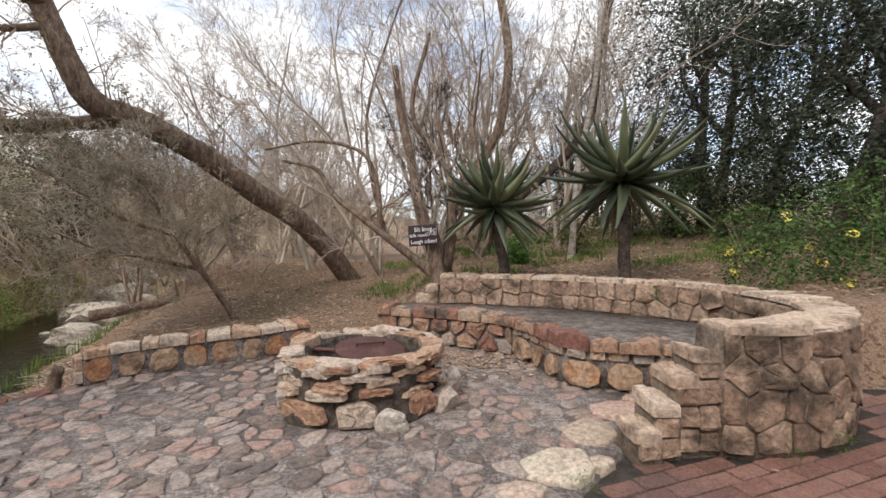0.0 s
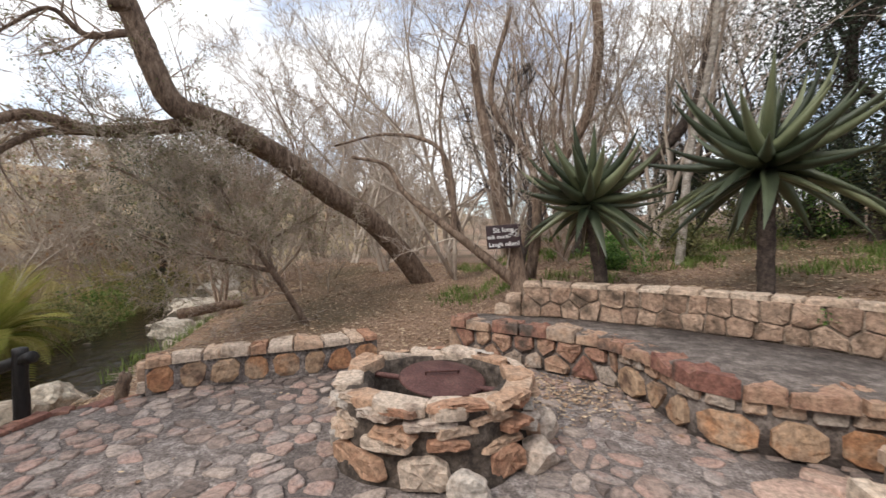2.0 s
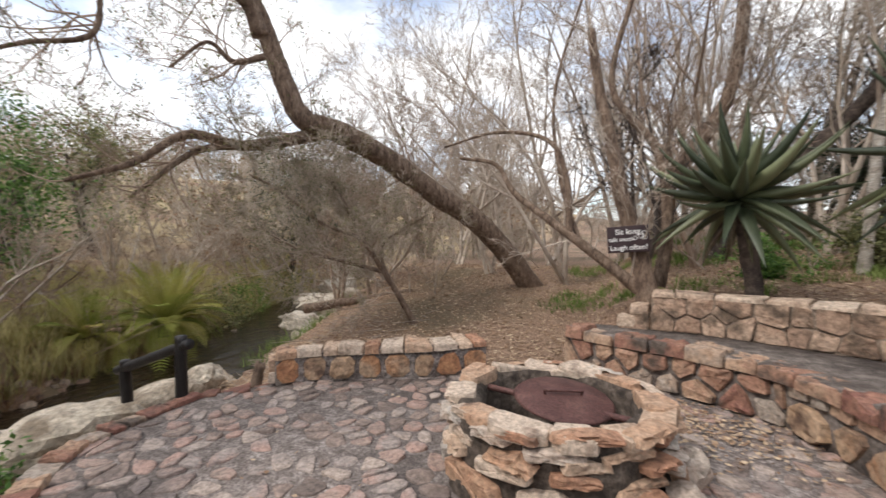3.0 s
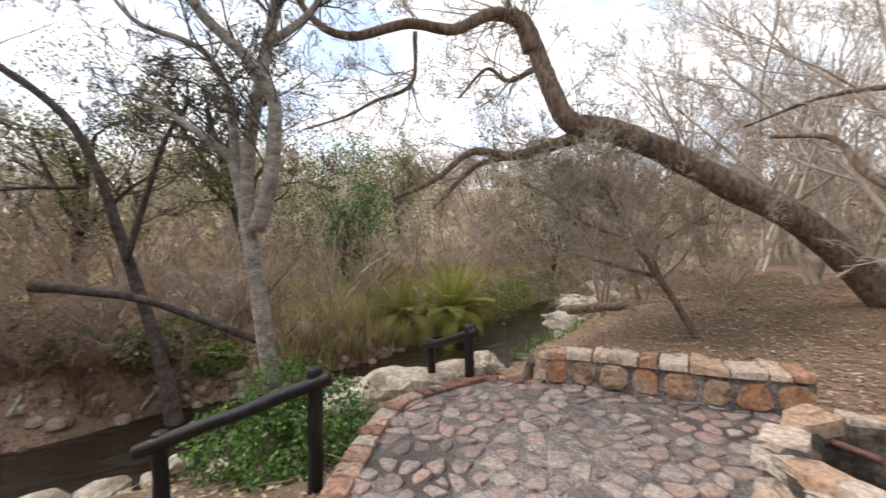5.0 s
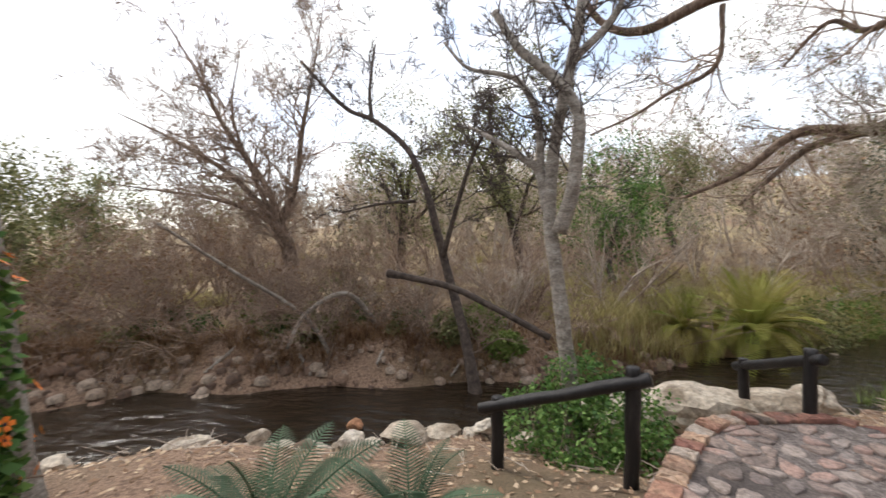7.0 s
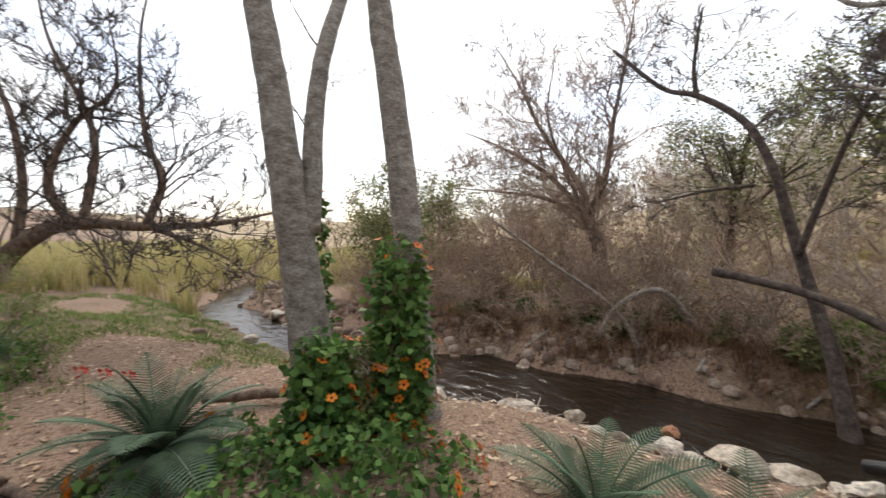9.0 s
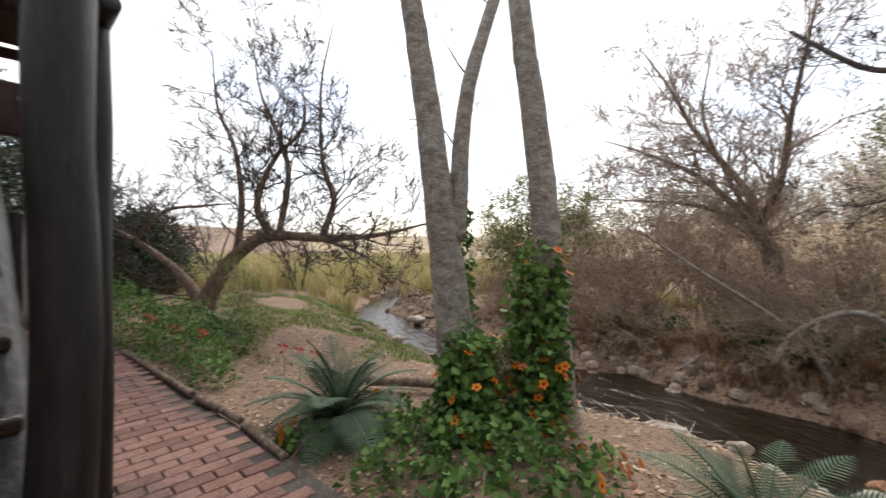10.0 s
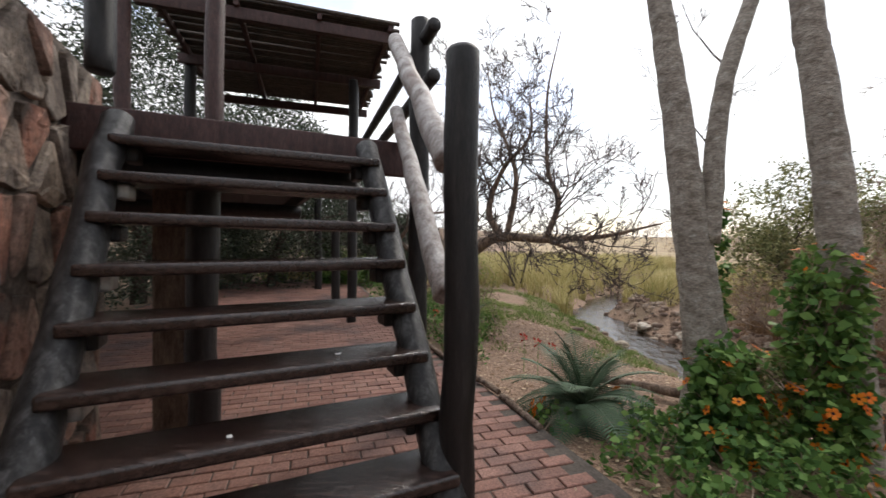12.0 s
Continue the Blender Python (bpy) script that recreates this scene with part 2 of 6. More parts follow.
M_YFLOW = material("yellow_petal", [(0.72, 0.58, 0.06), (0.80, 0.70, 0.18)], 0.6, 20, 0, island=0.5, trans=0.2)
M_RFLOW = material("red_petal", [(0.50, 0.03, 0.02), (0.62, 0.07, 0.04)], 0.6, 20, 0, island=0.5)
M_DARKC = material("dark_flower_eye", [(0.02, 0.006, 0.008), (0.03, 0.01, 0.01)], 0.7, 20, 0)
M_RUST = material("rusty_steel", [(0.075, 0.032, 0.028), (0.11, 0.048, 0.042), (0.15, 0.075, 0.062)], 0.6, 7, 0.3, 60, metal=0.2)
M_SIGN = material("sign_board", [(0.028, 0.015, 0.018), (0.05, 0.028, 0.03)], 0.6, 10, 0.2, 40)
M_WHITE = material("white_paint", [(0.70, 0.68, 0.66), (0.80, 0.79, 0.77)], 0.7, 30, 0)
M_TEAL = material("green_paint", [(0.03, 0.22, 0.15), (0.05, 0.30, 0.21)], 0.6, 15, 0)
M_STEEL = material("dull_steel", [(0.25, 0.25, 0.25), (0.45, 0.45, 0.44)], 0.5, 20, 0.1, metal=0.8)

M_WATER = bpy.data.materials.new("stream_water")
M_WATER.use_nodes = True
_t = M_WATER.node_tree
_b = _t.nodes["Principled BSDF"]
_b.inputs["Base Color"].default_value = (0.018, 0.012, 0.007, 1)
_b.inputs["Roughness"].default_value, _b.inputs["IOR"].default_value = 0.06, 1.33
_g, _m, _n, _p = (_t.nodes.new("ShaderNode" + k) for k in ("NewGeometry", "Mapping", "TexNoise", "Bump"))
_m.inputs["Scale"].default_value = (1.6, 0.7, 1)
_n.inputs["Scale"].default_value, _n.inputs["Detail"].default_value = 3.2, 7
_p.inputs["Strength"].default_value, _p.inputs["Distance"].default_value = 0.7, 0.08
_t.links.new(_g.outputs["Position"], _m.inputs["Vector"])
_t.links.new(_m.outputs[0], _n.inputs["Vector"])
_t.links.new(_n.outputs["Fac"], _p.inputs["Height"])
_t.links.new(_p.outputs[0], _b.inputs["Normal"])


# ---- mesh helpers ----
def mesh_data(name, V, F, mat, smooth=True):
    me = bpy.data.meshes.new(name)
    V = np.asarray(V, dtype=np.float32)
    if isinstance(F, np.ndarray):
        n, k = F.shape
        me.vertices.add(len(V))
        me.vertices.foreach_set("co", V.ravel())
        me.loops.add(n * k)
        me.loops.foreach_set("vertex_index", F.astype(np.int32).ravel())
        me.polygons.add(n)
        me.polygons.foreach_set("loop_start", np.arange(0, n * k, k, dtype=np.int32))
        me.polygons.foreach_set("loop_total", np.full(n, k, dtype=np.int32))
        me.update(calc_edges=True)
    else:
        me.from_pydata([tuple(map(float, v)) for v in V], [], F)
        me.update()
    me.materials.append(mat)
    if smooth:
        me.polygons.foreach_set("use_smooth", np.ones(len(me.polygons), dtype=bool))
    return me


def part(name, VF, mat, parent=None, label="", smooth=True, kind=""):
    ob = new(name, mesh_data(name, VF[0], VF[1], mat, smooth))
    ob.parent = parent
    return tagged(ob, label, kind=kind)


def thing(name, label, category, group="", at=(0, 0, 0)):
    ob = new(name)
    ob.location = at
    ob.empty_display_size = 0.1
    return tagged(ob, label, category, group)


def join(parts):
    V, F, o = [], [], 0
    for v, f in parts:
        V.append(np.asarray(v, float))
        F += [tuple(int(i) + o for i in q) for q in f]
        o += len(v)
    return np.concatenate(V), F


def unit(a):
    a = np.asarray(a, float)
    return a / np.maximum(np.linalg.norm(a, axis=-1, keepdims=True), 1e-9)


def smooth_line(P, n):
    """Catmull-Rom line through rows of numbers, n pieces between each two."""
    P = np.asarray(P, float)
    Q = np.vstack([2 * P[0] - P[1], P, 2 * P[-1] - P[-2]])
    out = []
    for i in range(1, len(Q) - 2):
        for k in range(n):
            t = k / n
            a, b, c, d = Q[i - 1], Q[i], Q[i + 1], Q[i + 2]
            out.append(0.5 * (2 * b + (c - a) * t + (2 * a - 5 * b + 4 * c - d) * t**2 + (3 * b - a - 3 * c + d) * t**3))
    return np.array(out + [P[-1]])


def tube(P, R, sides=8, rough=0.0, rng=None, flat_end=True):
    P, R = np.asarray(P, float), np.asarray(R, float)
    T = unit(np.gradient(P, axis=0))
    ref = np.array([0, 0, 1.0]) if abs(T[:, 2]).mean() < 0.8 else np.array([1.0, 0, 0])
    A = unit(np.cross(T, ref))
    B = np.cross(T, A)
    a = np.arange(sides) * 2 * math.pi / sides
    rr = R[:, None] * (1 + (rng.normal(0, rough, (len(P), sides)) if rng is not None and rough else 0))
    V = P[:, None] + rr[..., None] * (np.cos(a)[None, :, None] * A[:, None] + np.sin(a)[None, :, None] * B[:, None])
    V = V.reshape(-1, 3)
    F = []
    for i in range(len(P) - 1):
        for j in range(sides):
            k = (j + 1) % sides
            F.append((i * sides + j, i * sides + k, (i + 1) * sides + k, (i + 1) * sides + j))
    F.append(tuple(range(sides))[::-1])
    F.append(tuple((len(P) - 1) * sides + j for j in range(sides)))
    return V, F


def log(a, b, r0, r1=None, sides=12, seed=0, n=7, bow=0.0):
    """A round pole with slightly uneven girth and rounded ends."""
    rng = np.random.default_rng(seed)
    a, b = np.asarray(a, float), np.asarray(b, float)
    r1 = r0 if r1 is None else r1
    L = np.linalg.norm(b - a)
    e = min(0.02, 0.2 * r0) / L
    t = np.r_[0, e, np.linspace(0.04, 0.96, n), 1 - e, 1]
    P = a + (b - a) * t[:, None]
    P[2:-2] += rng.normal(0, 0.012 * r0 / 0.06 * 0.4, (n, 3))
    P[:, 2] += bow * np.sin(t * math.pi)
    R = (r0 + (r1 - r0) * t) * np.r_[0.86, 1, 1 + rng.normal(0, 0.025, n), 1, 0.86]
    return tube(P, R, sides, 0.012, rng)


def boxv(c, sx, sy, sz, ux=(1, 0, 0), bev=0.008):
    """A box with chamfered edges round the centre c, its x along ux (level)."""
    ux = np.array([*ux[:2], 0.0])
    ux /= np.linalg.norm(ux)
    uy = np.array([-ux[1], ux[0], 0])
    bm = bmesh.new()
    bmesh.ops.create_cube(bm, size=1)
    for v in bm.verts:
        v.co = Vector((v.co.x * sx, v.co.y * sy, v.co.z * sz))
    if bev:
        bmesh.ops.bevel(bm, geom=bm.edges[:], offset=bev, segments=2, affect="EDGES", profile=0.6)
    bm.verts.index_update()
    V = np.array([np.asarray(c) + ux * v.co.x + uy * v.co.y + np.array([0, 0, 1]) * v.co.z for v in bm.verts])
    F = [tuple(v.index for v in f.verts) for f in bm.faces]
    bm.free()
    return V, F


def sticks(A, B, ra, rb):
    """Three-sided twigs from A to B, all in one mesh."""
    A, B = np.asarray(A, float), np.asarray(B, float)
    d = unit(B - A)
    ref = np.where(np.abs(d[:, 2:3]) < 0.9, [[0, 0, 1.0]], [[1.0, 0, 0]])
    u = unit(np.cross(d, ref))
    w = np.cross(d, u)
    V = np.empty((len(A), 6, 3))
    for j in range(3):
        o = math.cos(j * 2.0944) * u + math.sin(j * 2.0944) * w
        V[:, j] = A + o * np.asarray(ra)[:, None]
        V[:, 3 + j] = B + o * np.asarray(rb)[:, None]
    base = np.array([[0, 1, 4, 3], [1, 2, 5, 4], [2, 0, 3, 5]])
    F = (np.arange(len(A))[:, None, None] * 6 + base[None]).reshape(-1, 4)
    return V.reshape(-1, 3), F


def grow(P, D, L, R, levels, rng, kids=5, n=5, spread=0.8, up=0.06, wander=0.16, shrink=0.62, rmin=0.0025, first=0.25):
    """Branches of branches from starts P: returns twigs (A, B, ra, rb) and tips."""
    P, D = np.atleast_2d(np.asarray(P, float)), unit(np.atleast_2d(np.asarray(D, float)))
    L, R = np.broadcast_to(np.asarray(L, float), (len(P),)).copy(), np.broadcast_to(np.asarray(R, float), (len(P),)).copy()
    out, tips = [], []
    for lv in range(levels + 1):
        m = len(P)
        pts, dirs, p, d = [P], [D], P, D
        for i in range(n):
            d = unit(d + rng.normal(0, wander, (m, 3)) + [0, 0, up])
            q = p + d * (L / n)[:, None]
            ra, rb = R * (1 - 0.7 * i / n), R * (1 - 0.7 * (i + 1) / n)
            out.append((p, q, np.maximum(ra, rmin), np.maximum(rb, rmin * 0.8)))
            pts.append(q)
            dirs.append(d)
            p = q
        tips.append(p)
        if lv == levels:
            break
        f = rng.uniform(first if lv == 0 else 0.15, 1.0, (m, kids)) * n
        i0 = np.minimum(f.astype(int), n - 1)
        Pm, Dm = np.stack(pts, 1), np.stack(dirs, 1)
        rows = np.arange(m)[:, None]
        w = (f - i0)[..., None]
        start = Pm[rows, i0] * (1 - w) + Pm[rows, i0 + 1] * w
        dd = Dm[rows, i0 + 1]
        side = rng.normal(0, 1, (m, kids, 3))
        side = unit(side - (side * dd).sum(-1, keepdims=True) * dd)
        nd = unit(dd + spread * side)
        rr = R[:, None] * (1 - 0.7 * f / n) * rng.uniform(0.45, 0.75, (m, kids))
        ll = L[:, None] * shrink * rng.uniform(0.55, 1.15, (m, kids)) * (1.1 - 0.4 * f / n)
        P, D, L, R = start.reshape(-1, 3), nd.reshape(-1, 3), ll.ravel(), rr.ravel()
    return [np.concatenate([o[k] for o in out]) for k in range(4)], np.concatenate(tips)


def leaves(C, size, rng, droop=0.3, ratio=0.45):
    """Pointed leaves, each folded along its middle, at the places C."""
    C = np.asarray(C, float)
    n = len(C)
    d = unit(rng.normal(0, 1, (n, 3)) * [1, 1, 0.6] - [0, 0, droop])
    u = unit(np.cross(d, rng.normal(0, 1, (n, 3))))
    w = np.cross(d, u)
    s = size * rng.uniform(0.6, 1.3, n)[:, None]
    V = np.stack([C, C + d * s * 0.45 + u * s * ratio * 0.5 + w * s * 0.08, C + d * s, C + d * s * 0.45 - u * s * ratio * 0.5 + w * s * 0.08], 1)
    F = (np.arange(n)[:, None] * 4 + np.array([[0, 1, 2, 3]]))
    return V.reshape(-1, 3), F


def blades(C, h, rng, lean=0.45, width=0.008):
    """Bent grass blades from the places C, two faces each."""
    n = len(C)
    a = rng.uniform(0, 2 * math.pi, n)
    d = np.stack([np.cos(a), np.sin(a), np.zeros(n)], 1)
    u = np.stack([-np.sin(a), np.cos(a), np.zeros(n)], 1) * width
    hh = (h * rng.uniform(0.5, 1.25, n))[:, None]
    l = (lean * rng.uniform(0.2, 1.4, n))[:, None]
    mid = C + np.array([0, 0, 0.6]) * hh + d * l * hh * 0.35
    top = C + np.array([0, 0, 0.95]) * hh + d * l * hh
    V = np.stack([C - u, C + u, mid + u * 0.8, mid - u * 0.8, top + u * 0.15, top - u * 0.15], 1).reshape(-1, 3)
    F = (np.arange(n)[:, None, None] * 6 + np.array([[[0, 1, 2, 3], [3, 2, 4, 5]]])).reshape(-1, 4)
    return V, F


def cells(pts, box, gap, rng):
    """Uneven stones that fill a box (x0, y0, x1, y1): one polygon for each point, drawn in by gap."""
    pts = np.asarray(pts, float)
    out = []
    for i, c in enumerate(pts):
        poly = [np.array(p, float) for p in ((box[0], box[1]), (box[2], box[1]), (box[2], box[3]), (box[0], box[3]))]
        near = np.argsort(((pts - c) ** 2).sum(1))[1:15]
        for j in near:
            nrm = pts[j] - c
            ln = np.linalg.norm(nrm)
            if ln < 1e-6:
                continue
            nrm /= ln
            lim = nrm @ (c + pts[j]) / 2 - gap * 0.5
            new_poly = []
            for a, b in zip(poly, poly[1:] + poly[:1]):
                da, db = nrm @ a - lim, nrm @ b - lim
                if da <= 0:
                    new_poly.append(a)
                if (da < 0) != (db < 0) and abs(da - db) > 1e-9:
                    new_poly.append(a + (b - a) * da / (da - db))
            poly = new_poly
            if len(poly) < 3:
                break
        if len(poly) >= 3:
            out.append((c, np.array(poly)))
    return out


def stone_from(poly, thick, rng, place, cut=0.1):
    """A rounded stone over a flat outline; place turns (a, b, height) into the world."""
    c = poly.mean(0)
    P = []
    for a, b in zip(poly, np.roll(poly, -1, 0)):
        P += [a * (1 - cut) + b * cut, a * cut + b * (1 - cut)] if np.linalg.norm(b - a) > 0.03 else [(a + b) / 2]
    P = np.array(P) + rng.normal(0, 0.004, (len(P), 2))
    n = len(P)
    k = thick * rng.uniform(0.7, 1.2)
    tilt = rng.normal(0, 0.08, 2)
    rings = [(1.0, -0.02), (0.99, k * 0.62), (0.94, k * 0.93), (0.6, k)]
    V = []
    for s, h in rings:
        q = c + (P - c) * s
        hh = h + ((q - c) @ tilt if h > 0 else 0) + (rng.normal(0, 0.13 * k, n) if h > 0 else 0)
        V += [place(x, y, z) for (x, y), z in zip(q, np.broadcast_to(hh, n))]
    V.append(place(c[0], c[1], k * 1.0))
    F = []
    for r in range(3):
        for j in range(n):
            m = (j + 1) % n
            F.append((r * n + j, r * n + m, (r + 1) * n + m, (r + 1) * n + j))
    for j in range(n):
        F.append((3 * n + j, 3 * n + (j + 1) % n, 4 * n))
    return np.array(V), F


def inside(poly, x, y):
    poly = np.asarray(poly, float)
    x, y = np.asarray(x, float), np.asarray(y, float)
    r = np.zeros(np.broadcast(x, y).shape, bool)
    for (x0, y0), (x1, y1) in zip(poly, np.roll(poly, -1, 0)):
        c = (y0 > y) != (y1 > y)
        with np.errstate(divide="ignore", invalid="ignore"):
            r ^= c & (x < (x1 - x0) * (y - y0) / (y1 - y0 + 1e-12) + x0)
    return r


def sstep(a, b, v):
    t = np.clip((v - a) / (b - a), 0, 1)
    return t * t * (3 - 2 * t)


def slab(poly, zb, top):
    """A flat slab over an outline, its upper face at the height top(x, y), cut fine."""
    bm = bmesh.new()
    f = bm.faces.new([bm.verts.new((x, y, 0)) for x, y in poly])
    ext = bmesh.ops.extrude_face_region(bm, geom=[f])
    up = {v for v in ext["geom"] if isinstance(v, bmesh.types.BMVert)}
    for v in bm.verts:
        v.co.z = float(top(v.co.x, v.co.y)) if v in up else zb
    bmesh.ops.recalc_face_normals(bm, faces=bm.faces[:])
    bmesh.ops.triangulate(bm, faces=bm.faces[:])
    bm.verts.index_update()
    V = np.array([v.co[:] for v in bm.verts])
    F = [tuple(v.index for v in q.verts) for q in bm.faces]
    bm.free()
    return V, F

# ---- lie of the land ----
STREAM = smooth_line([(-60, 95), (-30, 44), (-19, 26), (-13, 15.5), (-9.9, 9.6), (-7.9, 5.6), (-6.5, 2.6), (-6.0, 0.2), (-5.7, -2.4), (-5.1, -4.8), (-4.2, -7.2), (-3.8, -10.2), (-4.6, -15), (-9, -21), (-20, -30), (-60, -50)], 8)
WATER_Z = -1.0
PATIO = [(0.62, 1.98), (1.05, 2.5), (2.2, 2.75), (2.78, 3.3), (2.78, 4.1), (1.6, 5.3), (0.2, 6.0), (-0.75, 5.75), (-1.35, 5.35), (-1.7, 5.0), (-2.6, 4.55), (-3.3, 3.95), (-3.45, 3.55), (-3.72, 3.15), (-3.62, 2.25), (-3.15, 1.78), (-2.5, 1.34), (-1.9, 0.75), (-1.1, 0.35), (-0.55, 0.3), (-0.3, 0.9)]
BRICKS = [(0.58, 1.95), (1.05, 2.44), (1.6, 2.44), (2.5, 2.6), (2.92, 2.95), (3.06, 3.6), (3.9, 3.55), (9, 1.2), (9, -1.4), (7, -6), (9, -14), (4.4, -14), (1.5, -6.0), (0.42, -3.5), (-0.05, -2.45), (-0.36, -1.7), (-0.62, -1.0), (-0.62, 0.2), (-0.35, 0.85)]


def rise(x, y):
    """Height of the paving: level."""
    return 0.0 * np.asarray(x, float)


def land(x, y):
    x, y = np.asarray(x, float), np.asarray(y, float)
    d = np.full(x.shape, 1e9)
    side = np.ones(x.shape)
    for a, b in zip(STREAM[:-1], STREAM[1:]):
        e = b - a
        t = np.clip(((x - a[0]) * e[0] + (y - a[1]) * e[1]) / (e @ e), 0, 1)
        qx, qy = x - a[0] - t * e[0], y - a[1] - t * e[1]
        dd = np.hypot(qx, qy)
        cr = e[0] * qy - e[1] * qx
        nearer = dd < d
        d = np.where(nearer, dd, d)
        side = np.where(nearer, np.where(cr < 0, 1.0, -1.0), side)
    wob = 0.18 * np.sin(x * 1.7 + y * 0.9) + 0.12 * np.sin(y * 2.3 - x)
    half = 1.05 + wob - 0.5 * sstep(-4.5, -7.5, y) + 0.35 * np.clip((y - 4) / 6, 0, 1)
    s = d - half
    r = np.hypot(x, y)
    # the near bank: patio, mulch, planted bank
    sd = (x + 0.05) * 0.453 + (y - 5.95) * 0.891
    bank = (0.66 * sstep(0.0, 0.3, sd) + 0.12 * np.clip(sd, 0, 12)) * sstep(-0.9, 0.1, x + 0.25)
    mulch = 0.122 * np.clip(y - 5.2, 0, 6) * (1 - sstep(-0.9, 0.1, x + 0.25))
    low = -0.09 - 0.10 * sstep(-1.4, -3.5, y) * sstep(0.6, -0.6, x)
    near = low + bank + mulch + 0.02 * np.sin(3.1 * x) * np.sin(2.7 * y) * sstep(4.8, 6, np.abs(y - 1))
    far = -0.45 + 0.05 * np.clip(s, 0, 14) + 0.03 * np.sin(1.3 * x + 0.7 * y)
    base = np.where(side > 0, far, near)
    fall = 1 - (1 - np.clip((s + 0.45) / 3.2, 0, 1)) ** 1.6
    z = -1.3 + (base + 1.3) * np.where(side > 0, 0.62 * sstep(-0.5, 0.55, s) + 0.38 * sstep(0.45, 0.95, s), fall)
    z = z + 0.04 * np.sin(7 * x + 2 * y) * np.sin(6 * y - 3 * x) * np.exp(-((s - 0.4) ** 2))
    z = z + sstep(30, 140, r) * (5 + 2.5 * np.sin(x * 0.021) + 2 * np.sin(y * 0.027 + x * 0.01))
    # the wooded hillside across the stream
    z = z + 8.5 * sstep(13, 62, -x + 0.25 * np.clip(y, 0, 80)) * sstep(-34, 2, y)
    return np.where(inside(PATIO, x, y) | inside(BRICKS, x, y), np.minimum(z, -0.1), z)


def far_side(x, y):
    return (np.asarray(x) < np.interp(y, STREAM[::-1, 1], STREAM[::-1, 0]))


def ground_z(x, y):
    return float(land(np.array([x]), np.array([y]))[0])


def on_land(x, y, sink=0.0):
    return np.stack([x, y, land(x, y) - sink], 1)


g = np.sinh(np.linspace(-5.6, 5.6, 321)) * 1.55
gx, gy = np.meshgrid(g - 2.2, g + 0.5)
gz = land(gx.ravel(), gy.ravel())
idx = np.arange(321 * 321).reshape(321, 321)
gf = np.stack([idx[:-1, :-1], idx[:-1, 1:], idx[1:, 1:], idx[1:, :-1]], -1).reshape(-1, 4)
tagged(part("ground", (np.stack([gx.ravel(), gy.ravel(), gz], 1), gf), M_SOIL), "brown leaf-strewn earth with a stream bed cut into it", "ground", kind="structure")

w = 2.3
tn = unit(np.gradient(STREAM, axis=0))
nr = np.stack([-tn[:, 1], tn[:, 0]], 1)
wp = np.concatenate([np.concatenate([STREAM + nr * o, np.full((len(STREAM), 1), WATER_Z)], 1) for o in (-w, -w / 3, w / 3, w)])
n_s = len(STREAM)
wf = np.array([(r * n_s + i, r * n_s + i + 1, (r + 1) * n_s + i + 1, (r + 1) * n_s + i) for r in range(3) for i in range(n_s - 1)])[:, ::-1]
tagged(part("water", (wp, wf), M_WATER), "shallow dark brown stream with small ripples", "stream", kind="structure")

patio = part("pavement", slab(PATIO, -0.3, rise), M_MORTAR)
tagged(patio, "grey mortar bed of a crazy-paved stone patio", "patio", kind="structure")
brick_bed = part("pavement_brick", slab(BRICKS, -0.3, lambda x, y: rise(x, y) - 0.008), M_JOINT)
tagged(brick_bed, "dark sandy bed of a red brick path", "path", kind="structure")

# ---- bank, stream stones ----
rng = np.random.default_rng(3)


def rock_mesh(name, r, seed, mat, squash=0.65, sub=3):
    bm = bmesh.new()
    bmesh.ops.create_icosphere(bm, subdivisions=sub, radius=1)
    o = Vector((seed * 3.1, seed * 1.7, seed))
    rgk = random.Random(seed)
    cuts = [(Vector((rgk.gauss(0, 1), rgk.gauss(0, 1), rgk.gauss(0, 0.8))).normalized(), rgk.uniform(0.55, 0.85)) for _ in range(11)]
    for v in bm.verts:
        q = v.co.normalized()
        k = 1.05
        for nn_, dd_ in cuts:
            h_ = q.dot(nn_)
            if h_ * k > dd_:
                k = dd_ / h_
        k += 0.11 * noise.noise(q * 2.2 + o) + 0.06 * noise.noise(q * 6 + o)
        v.co = Vector((q.x * k * 1.15, q.y * k, q.z * k * squash)) * r
    me = bpy.data.meshes.new(name)
    bm.to_mesh(me)
    bm.free()
    me.materials.append(mat)
    return me


rock_kinds = [rock_mesh("boulder", 1.0, k, M_ROCK, 0.55 + 0.08 * (k % 3)) for k in range(7)]


def rock(x, y, r, dz=0.0, k=None, label="pale sandstone boulder at the stream's edge"):
    k = int(rng.integers(7)) if k is None else k
    ob = new("boulder", rock_kinds[k])
    ob.location = (x, y, ground_z(x, y) + 0.22 * r + dz)
    ob.scale = (r, r * rng.uniform(0.75, 1.1), r * rng.uniform(0.8, 1.1))
    ob.rotation_euler = (rng.normal(0, 0.1), rng.normal(0, 0.1), rng.uniform(0, 6.3))
    return tagged(ob, label, "rock", "boulders along the stream")


